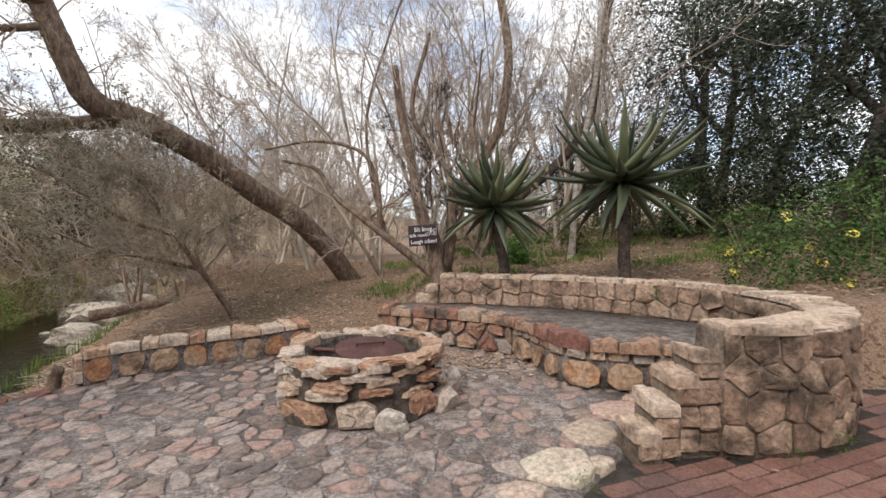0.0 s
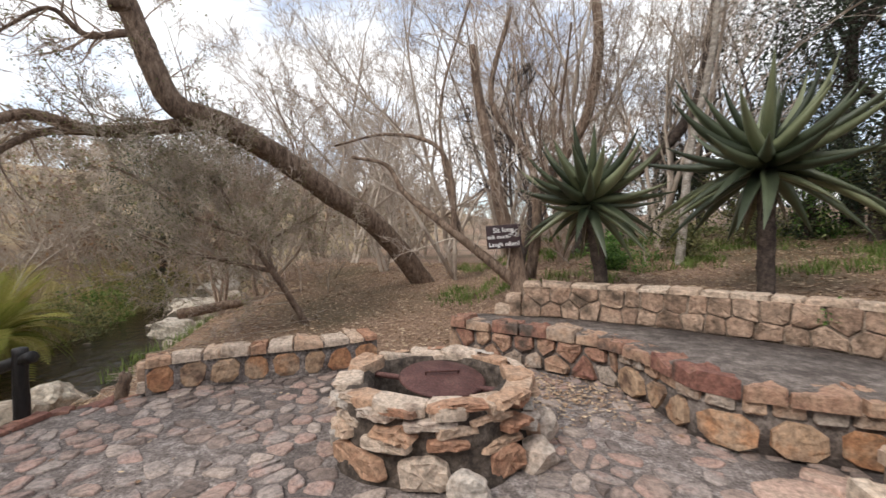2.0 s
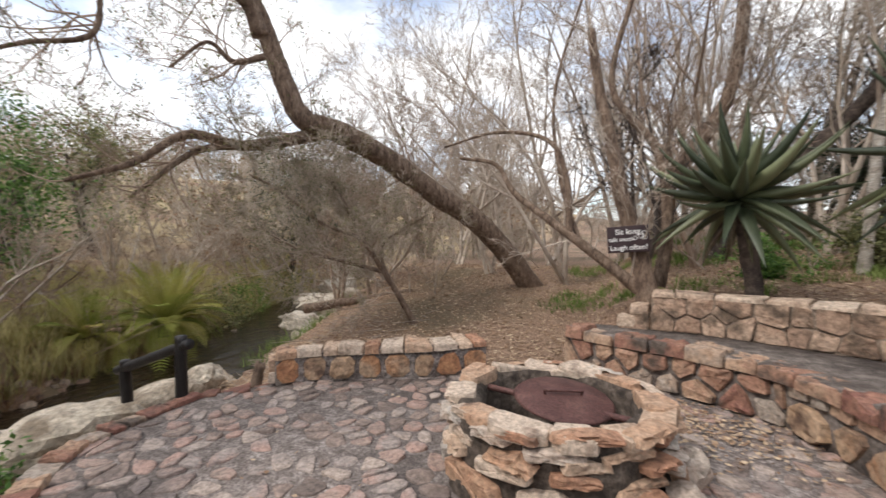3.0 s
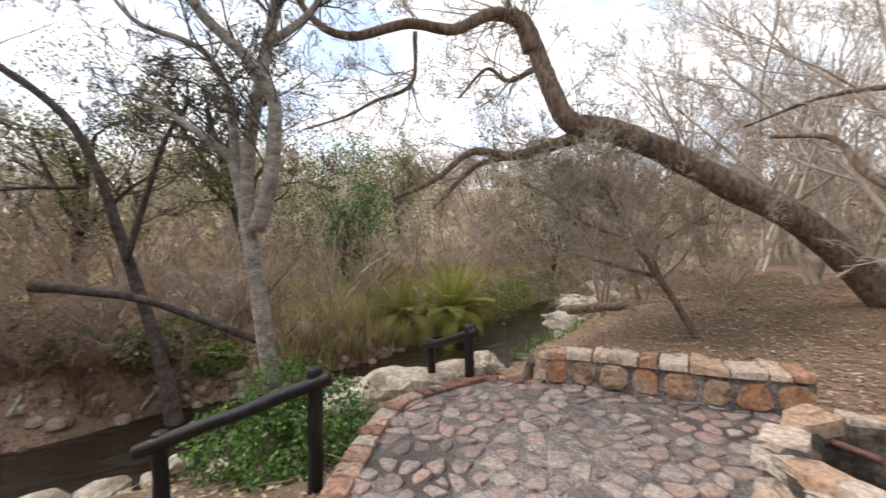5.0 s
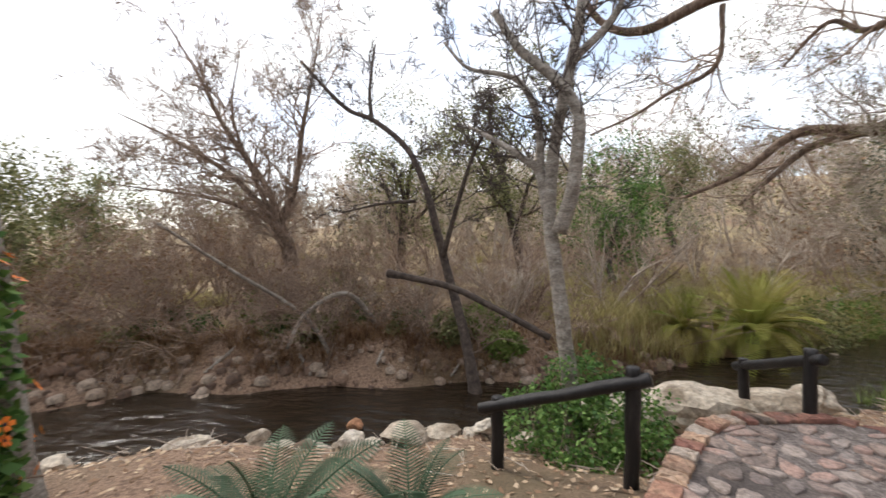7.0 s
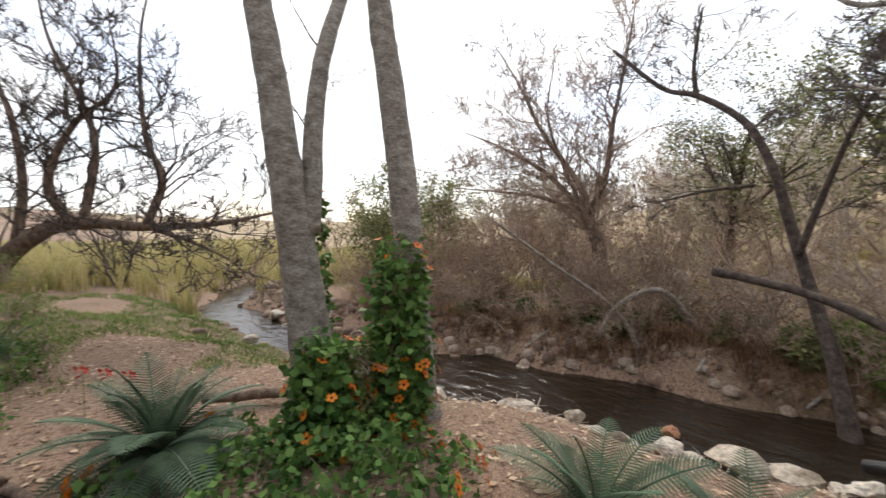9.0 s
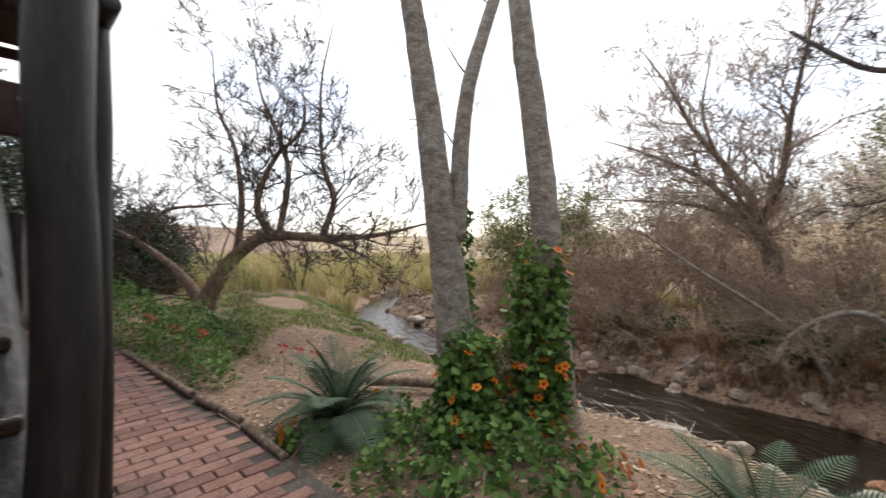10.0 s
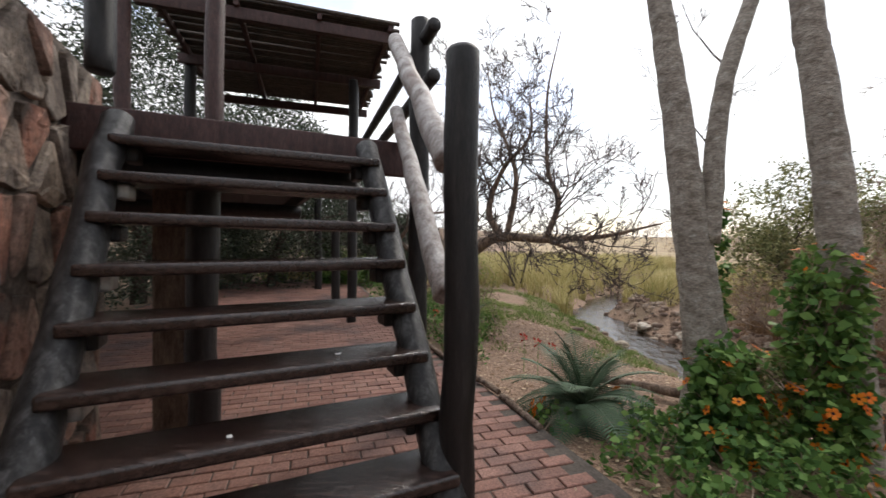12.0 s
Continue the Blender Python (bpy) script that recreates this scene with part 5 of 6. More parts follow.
limbs.append(([(-7.56, -2.21, -1.66), (-7.43, -2.33, -0.65), (-7.1, -2.71, 0.15), (-6.22, -3.48, 0.98), (-5.55, -4.1, 1.65)], 0.05, 0.02))
limbs.append(([(-8.85, -1.19, -1.34), (-8.41, -1.51, -0.71), (-8.13, -1.73, -0.08), (-7.62, -2.11, 0.46), (-7.07, -2.61, 0.17), (-6.76, -2.81, -0.38)], 0.07, 0.03))
grown_tree('arched_dead_shrub', 'pale dead shrub arching over the far bank', limbs, M_BARKG, M_TWIGB, 313, density=12, length=1.0, levels=3)


def bare_tree(x, y, h, seed, twig, stems=3, levels=4, r=0.05, spread=0.75, lean=0.3, kids=4, name="bare_tree", label="leafless grey tree with many fine twigs", group="leafless trees", leafy=None, first=0.2, rmin=0.003, up=0.06, bark=None):
    rg = np.random.default_rng(seed)
    z = ground_z(x, y) - 0.1
    tr = thing(name, label, "tree" if h > 2.2 else "shrub", group)
    D = np.stack([rg.normal(0, lean, stems), rg.normal(0, lean, stems), np.ones(stems)], 1)
    P = np.stack([x + rg.normal(0, 0.07, stems), y + rg.normal(0, 0.07, stems), np.full(stems, z)], 1)
    S, tips = grow(P, D, h * 0.62 * rg.uniform(0.75, 1.2, stems), r, levels, rg, kids=kids, n=6, spread=spread, up=up, wander=0.17, shrink=0.6, rmin=rmin, first=first)
    big = S[2] > 0.014
    if big.any() and h > 2.2:
        part("trunk", sticks(*[q[big] for q in S]), bark or twig, tr, smooth=True)
        part("twigs", sticks(*[q[~big] for q in S]), twig, tr, kind="stuff", smooth=False)
    else:
        part("twigs", sticks(*S), twig, tr, kind="stuff", smooth=False)
    if leafy:
        mat, size, share, m = leafy
        tp = tips[rg.random(len(tips)) < share]
        C = np.repeat(tp, m, 0)
        part("leaves", leaves(C + rg.normal(0, size * 0.7, C.shape), size, rg), mat, tr, kind="stuff", smooth=False)
    return tr


rng = np.random.default_rng(101)
seed = 500
# thicket behind the patio, beyond the mulch
for x, y, h, tw, lf in ((-3.6, 10.6, 5.2, M_TWIG, None), (-1.6, 9.6, 5.0, M_TWIG, None), (-0.6, 11.2, 6.2, M_TWIG, None), (0.6, 9.0, 4.4, M_TWIGB, None), (1.4, 11.6, 6.2, M_TWIG, None),
                        (2.6, 9.8, 5.0, M_TWIG, None), (-2.6, 13.0, 7.0, M_TWIG, None), (-5.4, 12.6, 6.2, M_TWIG, None), (-7.2, 13.6, 5.6, M_TWIGB, None), (0.4, 15.0, 7.5, M_TWIG, None), (3.4, 13.4, 6.6, M_TWIG, None),
                        (-6.2, 9.8, 3.2, M_TWIG, None), (-5.6, 8.4, 2.8, M_TWIGB, None), (-8.4, 16.5, 6.4, M_TWIGB, None), (-4.6, 16.5, 7, M_TWIG, None), (-0.2, 8.0, 3.4, M_TWIGD, None), (4.6, 10.6, 5.4, M_TWIGD, None),
                        (-6.9, 8.9, 2.6, M_TWIGB, None), (0.9, 13.4, 5.6, M_TWIG, None), (5.2, 14.5, 5.0, M_TWIGD, None), (2.2, 15.8, 5.4, M_TWIG, None), (-6.6, 18, 5.2, M_TWIG, None)):
    seed += 1
    bare_tree(x, y, h * 1.6, seed, tw, stems=3 + seed % 3, r=0.026 + 0.007 * h, levels=4, kids=5, rmin=0.0036, lean=0.22)
# across the stream
for x, y, h, tw, lf in ((-9.6, 1.5, 4.2, M_TWIGB, None), (-10.2, 3.4, 3.8, M_TWIG, None), (-9.0, -2.6, 3.0, M_TWIGB, (M_LEAFO, 0.05, 0.25, 1)), (-8.2, -3.8, 2.6, M_TWIGB, (M_LEAFR, 0.05, 0.3, 2)), (-10.5, -1.0, 4.2, M_TWIGB, None), (-12.0, 1.0, 4.4, M_TWIG, None),
                        (-12.6, 5.0, 4.0, M_TWIGB, None), (-12.0, 8.0, 3.6, M_TWIG, None), (-9.4, -4.6, 3.2, M_TWIGB, (M_LEAFR, 0.05, 0.4, 2)), (-8.2, -6.2, 2.8, M_TWIGB, (M_LEAFR, 0.05, 0.5, 2)), (-10.8, -6.6, 3.6, M_TWIGB, (M_LEAFR, 0.06, 0.4, 2)),
                        (-7.6, -7.6, 2.6, M_TWIGB, (M_LEAFR, 0.06, 0.5, 2)), (-14.5, 3.0, 5.0, M_TWIGB, None), (-15.2, 8.0, 4.6, M_TWIG, None), (-14.2, -3.0, 4.6, M_TWIGB, None), (-8.9, -0.9, 2.4, M_TWIG, None), (-8.4, 0.9, 2.2, M_TWIG, None), (-11.2, -3.4, 3.4, M_TWIGB, (M_LEAFO, 0.05, 0.3, 2)),
                        (-13.5, 11.5, 4.2, M_TWIGB, None), (-16.5, 13.5, 5.0, M_TWIG, None), (-18.5, 5.5, 5.6, M_TWIGB, None), (-17.5, -1.0, 5.0, M_TWIGB, None)):
    seed += 1
    bare_tree(x, y, h, seed, tw, stems=4 + seed % 3, r=0.02 + 0.006 * h, levels=4, kids=4, leafy=lf, lean=0.45)
# downstream
for x, y, h, tw in ((-1.6, -15, 3.6, M_TWIGD), (1.2, -17, 4.2, M_TWIGD), (-8.0, -13, 3.4, M_TWIGB), (-10, -11, 3.6, M_TWIGB), (-6.8, -19, 3.0, M_TWIGB), (3.5, -15, 4.4, M_TWIGD), (-11.8, -8.2, 4.2, M_TWIGB)):
    seed += 1
    bare_tree(x, y, h, seed, tw, stems=4, r=0.05, levels=4, kids=4)


def leafy_tree(x, y, h, w, seed, mat, name="evergreen_tree", label="dark evergreen tree with small dull leaves", n=9000, size=0.09, z0=None, bark=None, low=0.3):
    """A trunk with limbs and an uneven crown of small leaves in clumps."""
    rg = np.random.default_rng(seed)
    gz_ = ground_z(x, y) if z0 is None else z0
    tr = thing(name, label, "tree" if h > 2 else "shrub")
    S, tips = grow([(x, y, gz_ - 0.1)], [(rg.normal(0, 0.1), rg.normal(0, 0.1), 1)], h * 0.7, 0.03 * h + 0.02, 3, rg, kids=6, n=6, spread=1.0, up=0.05, shrink=0.6, rmin=0.006, first=low)
    part("branches", sticks(*S), bark or M_BARKD, tr)
    m = max(40, int(n / 60))
    a, u_ = rg.uniform(0, 6.283, m), rg.uniform(0, 1, m)
    rr = w * np.sqrt(rg.uniform(0.1, 1, m)) * np.sqrt(np.maximum(0.08, 1 - (1.75 * (u_ - 0.45)) ** 2))
    C = np.stack([x + rr * np.cos(a), y + rr * np.sin(a), gz_ + h * (low * 0.6 + (1.05 - low * 0.6) * u_)], 1)
    C += rg.normal(0, 0.1 * w, C.shape)
    C = np.concatenate([C, tips[rg.random(len(tips)) < 0.5]])
    k = rg.integers(0, len(C), n)
    part("leaves", leaves(C[k] + rg.normal(0, 1, (n, 3)) * w * 0.10, size, rg), mat, tr, kind="stuff", smooth=False)
    return tr


# evergreens above the planted bank and by the road
for k, (x, y, h, w_) in enumerate(((6.2, 9.6, 5.6, 1.9), (6.9, 7.6, 6.2, 2.2), (8.8, 8.6, 6.8, 2.6), (7.0, 11.5, 7.4, 2.6), (10.8, 6.6, 7.0, 2.6), (9.5, 12.5, 7.5, 2.8))):
    leafy_tree(x, y, h * 1.15, w_ * 1.15, 700 + k, M_LEAFD, n=17000, size=0.09, low=0.25)
for k, (x, y, h, w_) in enumerate(((4.2, 9.6, 1.6, 1.1), (5.4, 10.2, 1.8, 1.3), (2.6, 8.4, 0.8, 0.8), (1.4, 7.9, 0.55, 0.6), (6.4, 9.2, 1.9, 1.3))):
    leafy_tree(x, y, h, w_, 720 + k, M_LEAFG if k % 2 else M_LEAFO, name="bank_shrub", label="low green shrub on the planted bank", n=3500, size=0.06, low=0.05)
for k, (x, y, h, w_) in enumerate(((5.6, 11.2, 2.6, 1.5), (7.4, 9.6, 2.8, 1.6), (9.4, 9.6, 3.0, 1.8), (8.2, 6.6, 2.6, 1.4), (10.6, 8.2, 3.2, 1.8), (3.2, 12.6, 2.4, 1.5), (11.5, 5.0, 3.0, 1.6))):
    leafy_tree(x, y, h, w_, 730 + k, M_LEAFD, name="dark_bush", label="dark evergreen bush in the shade of the trees", n=9000, size=0.085, low=0.05)
# across the water
for k, (x, y, h, w_, mt) in enumerate(((-13.4, 1.9, 7.6, 1.9, M_LEAFO), (-13.6, 4.7, 4.6, 1.7, M_LEAFG), (-15.5, -2.6, 6.6, 2.0, M_LEAFO), (-7.6, -9.6, 3.4, 1.5, M_LEAFO), (-15.0, 15.0, 5.0, 2.2, M_LEAFD), (-21, 10, 6, 2.6, M_LEAFO), (-19, 19, 6.0, 2.8, M_LEAFD), (-12.6, -12.5, 3.8, 1.8, M_LEAFO))):
    leafy_tree(x, y, h, w_, 740 + k, mt, label="olive green bushy tree across the stream", n=9000, size=0.11, low=0.3)
# behind the deck
for k, (x, y, h, w_) in enumerate(((8.2, -8.5, 6.4, 2.2), (6.6, -11.8, 5.6, 2.0), (10.0, -5.0, 7, 2.4), (5.2, -14.6, 4.4, 1.8), (8.5, -13, 5, 2.4), (3.0, -14.8, 2.2, 1.4), (9.0, -10.8, 4.4, 2.0))):
    leafy_tree(x, y, h, w_, 760 + k, M_LEAFD, n=30000, size=0.1, low=0.1)
for k, (x, y, h, w_) in enumerate(((5.0, -13.0, 1.3, 1.0), (6.8, -13.4, 1.5, 1.2), (3.7, -12.8, 0.9, 0.8), (8.2, -13.2, 1.4, 1.2))):
    leafy_tree(x, y, h, w_, 780 + k, M_LEAFG, name="green_shrub", label="leafy green shrub at the end of the brick paving", n=4000, size=0.09, low=0.05)

# far woods, past counting
rg = np.random.default_rng(900)
m = 820
a = np.where(np.arange(m) < 330, rg.uniform(0, 2 * math.pi, m), rg.uniform(1.75, 3.75, m))
dist = 19 + 62 * rg.random(m) ** 1.15
P = np.stack([dist * np.cos(a), dist * np.sin(a)], 1)
keep = ~((np.abs(np.degrees(np.arctan2(P[:, 0], -P[:, 1]))) < 26) & (dist < 55))
P = P[keep]
Pz = on_land(P[:, 0], P[:, 1], 0.2)
D = np.concatenate([rg.normal(0, 0.3, (len(P), 2)), np.ones((len(P), 1))], 1)
S, tips = grow(Pz, D, rg.uniform(2.4, 5.2, len(P)), 0.08, 3, rg, kids=5, n=3, spread=0.9, up=0.07, rmin=0.014, first=0.1)
tagged(part("far_woods", sticks(*S), M_TWIGF, kind="stuff", smooth=False), "far grey-brown leafless woods", "woods")
tp = tips[rg.random(len(tips)) < 0.55]
green = np.sin(tp[:, 0] * 0.23) + np.sin(tp[:, 1] * 0.31 + 1) + rg.normal(0, 0.3, len(tp)) > 0.5
tagged(part("far_foliage", leaves(np.repeat(tp[green], 2, 0) + rg.normal(0, 0.22, (2 * green.sum(), 3)), 0.2, rg), M_LEAFO, kind="stuff", smooth=False), "dull olive foliage of the far woods", "foliage")
tagged(part("far_dry_foliage", leaves(tp[~green] + rg.normal(0, 0.22, ((~green).sum(), 3)), 0.17, rg), M_LEAFR, kind="stuff", smooth=False), "sparse russet foliage of the far woods", "foliage")
# dense low brush leaning over the far bank
m = 115
by = rg.uniform(-9, 2.2, m)
bx = np.interp(by, STREAM[::-1, 1], STREAM[::-1, 0]) - 1.75 - 2.6 * rg.random(m)
Pz = on_land(bx, by, 0.05)
D = np.concatenate([rg.normal(0.25, 0.6, (m, 1)), rg.normal(0, 0.7, (m, 1)), np.full((m, 1), 0.8)], 1)
S, tips = grow(Pz, D, rg.uniform(0.8, 1.9, m), 0.02, 3, rg, kids=5, n=4, spread=0.95, up=0.0, rmin=0.004, first=0.1)
tagged(part("bank_brush", sticks(*S), M_TWIGB, kind="stuff", smooth=False), "tangled brown brush leaning over the far bank", "brush")
tp = tips[(rg.random(len(tips)) < 0.5) & (tips[:, 1] < -1.0)]
tagged(part("bank_brush_leaves", leaves(tp, 0.06, rg), M_LEAFR, kind="stuff", smooth=False), "russet leaves of the bank brush", "foliage")
# undergrowth across the stream: brush
m = 760
bx = rg.uniform(-22, -7.2, m)
by = rg.uniform(-12, 18, m)
ok = far_side(bx, by) & (np.abs(bx - np.interp(by, STREAM[::-1, 1], STREAM[::-1, 0])) > 1.9)
bx, by = bx[ok], by[ok]
Pz = on_land(bx, by, 0.05)
D = np.concatenate([rg.normal(0, 0.6, (len(bx), 2)), np.ones((len(bx), 1))], 1)
S, tips = grow(Pz, D, rg.uniform(0.7, 1.7, len(bx)), 0.014, 3, rg, kids=4, n=4, spread=0.9, up=0.03, rmin=0.004, first=0.05)
tagged(part("brush", sticks(*S), M_TWIGB, kind="stuff", smooth=False), "dry grey-brown brush across the stream", "brush")
tp = tips[rg.random(len(tips)) < 0.25]
tagged(part("brush_leaves", leaves(tp, 0.07, rg), M_LEAFR, kind="stuff", smooth=False), "russet leaves of the dry brush", "foliage")
m = 90
bx, by = rg.uniform(-9, 4, m), rg.uniform(7.5, 19, m)
ok = (by > 6.8 + 0.35 * np.abs(bx + 1.5)) & (np.hypot(bx + 2.6, by - 9.2) > 1.6) & ~far_side(bx - 2.2, by)
Pz = on_land(bx[ok], by[ok], 0.05)
D = np.concatenate([rg.normal(0, 0.5, (len(Pz), 2)), np.ones((len(Pz), 1))], 1)
S, tips = grow(Pz, D, rg.uniform(1.0, 2.2, len(Pz)), 0.016, 4, rg, kids=4, n=4, spread=0.9, up=0.04, rmin=0.0035, first=0.05)
tagged(part("thicket", sticks(*S), M_TWIG, kind="stuff", smooth=False), "tangled leafless grey thicket beyond the mulch", "thicket")
tp = tips[rg.random(len(tips)) < 0.12]
tagged(part("thicket_leaves", leaves(tp, 0.05, rg), M_LEAFO, kind="stuff", smooth=False), "sparse olive leaves in the thicket", "foliage")

# ---- grass ----
def grass(name, label, x0, x1, y0, y1, n, h, mat, test, lean=0.5, width=0.008, tuft=14, sd=0.07):
    rg = np.random.default_rng(len(name) * 7 + n)
    cx, cy = rg.uniform(x0, x1, n // tuft), rg.uniform(y0, y1, n // tuft)
    ok = test(cx, cy)
    cx, cy = np.repeat(cx[ok], tuft), np.repeat(cy[ok], tuft)
    cx, cy = cx + rg.normal(0, sd, len(cx)), cy + rg.normal(0, sd, len(cy))
    tagged(part(name, blades(on_land(cx, cy, 0.03), h, rg, lean, width), mat, kind="stuff", smooth=False), label, "grass")


def gap_to_stream(x, y):
    return np.abs(np.asarray(x) - np.interp(y, STREAM[::-1, 1], STREAM[::-1, 0]))


grass("reed_grass", "pale dry reed grass on the far bank", -17, -7.0, 1.9, 17, 50000, 0.6, M_GRASS, lambda x, y: far_side(x, y) & (gap_to_stream(x, y) > 1.5), 0.6)
grass("far_bank_grass", "yellow-green grass across the stream", -20, -6.2, -14, 2, 60000, 0.3, M_GRASS, lambda x, y: far_side(x, y) & (gap_to_stream(x, y) > 2.1 + 0.4 * np.sin(2.1 * y)) & (np.sin(x * 1.9 + 2) + np.sin(y * 1.5 + 0.6 * x) > 0.35), 1.0, tuft=34, sd=0.09)
grass("bank_edge_grass", "brown dry grass hanging over the far bank's edge", -9.5, -5.4, -9, 5, 42000, 0.26, M_LEAFR, lambda x, y: far_side(x, y) & (gap_to_stream(x, y) > 1.4 + 0.2 * np.sin(2.3 * y + x)) & (gap_to_stream(x, y) < 2.5 + 0.3 * np.sin(3 * y)), 1.4, 0.006)
grass("meadow_grass", "tall pale meadow grass downstream", -16, 8, -40, -11.5, 60000, 0.8, M_GRASS, lambda x, y: (gap_to_stream(x, y) > 1.0) & ~inside(BRICKS, x, y) & ((x < -2.5) | (y < -14)), 0.5, 0.016)
grass("green_verge", "short green grass beside the stream", -3.2, 1.6, -13.5, -5.2, 26000, 0.10, M_GRASSG, lambda x, y: (gap_to_stream(x, y) > 0.8) & ~far_side(x, y) & (x < 0.6 - 0.25 * (y + 6)) & (np.sin(x * 2.1) + np.sin(y * 1.3 + 1) > -1.2 + 0.9 * (y > -6.5)), 0.9, 0.006)
grass("bank_tufts", "green tufts on the planted bank", -1.8, 7, 6.8, 13, 22000, 0.16, M_GRASSG, lambda x, y: (np.sin(x * 1.7 + 1) * np.sin(y * 2.1) > 0.05) & (np.hypot(x - 1.5, y - 5) > 1.5), 0.8, 0.006)
grass("stream_tufts", "bright green tufts among the stream stones", -11, -6.2, 6.2, 12, 4000, 0.35, M_GRASSG, lambda x, y: ~far_side(x, y) & (gap_to_stream(x, y) > 1.2) & (gap_to_stream(x, y) < 2.0), 0.6)

# ---- litter ----
rg = np.random.default_rng(77)
m = 125000
lx, ly = rg.uniform(-10, 7, m), rg.uniform(-9, 13, m)
dens = np.where(ly > 4.5, 1.0, 0.4)
ok = ~inside(PATIO, lx, ly) & ~inside(BRICKS, lx, ly) & (gap_to_stream(lx, ly) > 1.35) & (rg.random(m) < dens)
C = on_land(lx[ok], ly[ok], -0.012)
V, F = leaves(C, 0.062, rg, droop=0.0, ratio=0.6)
V = V.reshape(-1, 4, 3)
V[:, :, 2] = C[:, None, 2] + (V[:, :, 2] - C[:, None, 2]) * 0.3
tagged(part("leaf_litter", (V.reshape(-1, 3), F), M_LITTER, kind="stuff", smooth=False), "dry brown leaves scattered over the earth", "leaf litter")
m = 1500
lx, ly = np.r_[rg.normal(0.2, 0.35, m // 2), rg.uniform(-3, 3, m - m // 2)], np.r_[rg.normal(4.35, 0.3, m // 2), rg.uniform(-2, 4.6, m - m // 2)]
ok = (inside(PATIO, lx, ly) | inside(BRICKS, lx, ly)) & (np.hypot(lx + 0.71, ly - 3.42) > 0.78) & ~inside(outline, lx, ly) & ((np.arange(m) < m // 2) | (rg.random(m) < 0.3))
C = np.stack([lx[ok], ly[ok], rise(lx[ok], ly[ok]) + 0.02], 1)
V, F = leaves(C, 0.045, rg, droop=0.0, ratio=0.7)
V = V.reshape(-1, 4, 3)
V[:, :, 2] = C[:, None, 2] + (V[:, :, 2] - C[:, None, 2]) * 0.25
tagged(part("patio_leaves", (V.reshape(-1, 3), F), M_LITTER, kind="stuff", smooth=False), "small yellow and brown leaves fallen on the paving", "leaf litter")
bl = np.random.default_rng(5)
C = np.stack([bl.uniform(-7, -3.2, 700), bl.uniform(-3, 7, 700)], 1)
ok = ~inside(PATIO, C[:, 0], C[:, 1]) & ~far_side(C[:, 0] - 0.6, C[:, 1])
A = on_land(C[ok, 0], C[ok, 1], -0.03)
an = bl.uniform(0, 6.3, len(A))
B = A + np.stack([np.cos(an), np.sin(an), bl.normal(0, 0.08, len(A))], 1) * bl.uniform(0.1, 0.5, len(A))[:, None]
tagged(part("fallen_twigs", sticks(A, B, np.full(len(A), 0.006), np.full(len(A), 0.003)), M_TWIG, kind="stuff", smooth=False), "dry fallen twigs on the stream bank", "twigs")

# ---- aloes ----
def aloe_leaf(L, wdt, curl, seed):
    """A thick channelled leaf along +x that bends by curl (up: plus)."""
    n, V, F = 12, [], []
    for i in range(n + 1):
        f = i / n
        th = curl * f
        x = L * f * (1 - 0.12 * abs(curl) * f)
        z = L * 0.5 * curl * f * f
        wv = wdt * (1 - f ** 1.7) * (0.8 + 0.3 * math.sin(min(1, f * 2.5) * 1.57)) + 0.002
        c = 0.35 * wv
        tk = 0.16 * wv + 0.003
        V += [(x, -wv / 2, z + c), (x, 0, z), (x, wv / 2, z + c), (x, wv * 0.3, z - tk + c * 0.2), (x, 0, z - tk * 1.6), (x, -wv * 0.3, z - tk + c * 0.2)]
    for i in range(n):
        for j in range(6):
            k = (j + 1) % 6
            F.append((6 * i + j, 6 * i + 6 + j, 6 * i + 6 + k, 6 * i + k))
    return np.array(V), [f[::-1] for f in F]


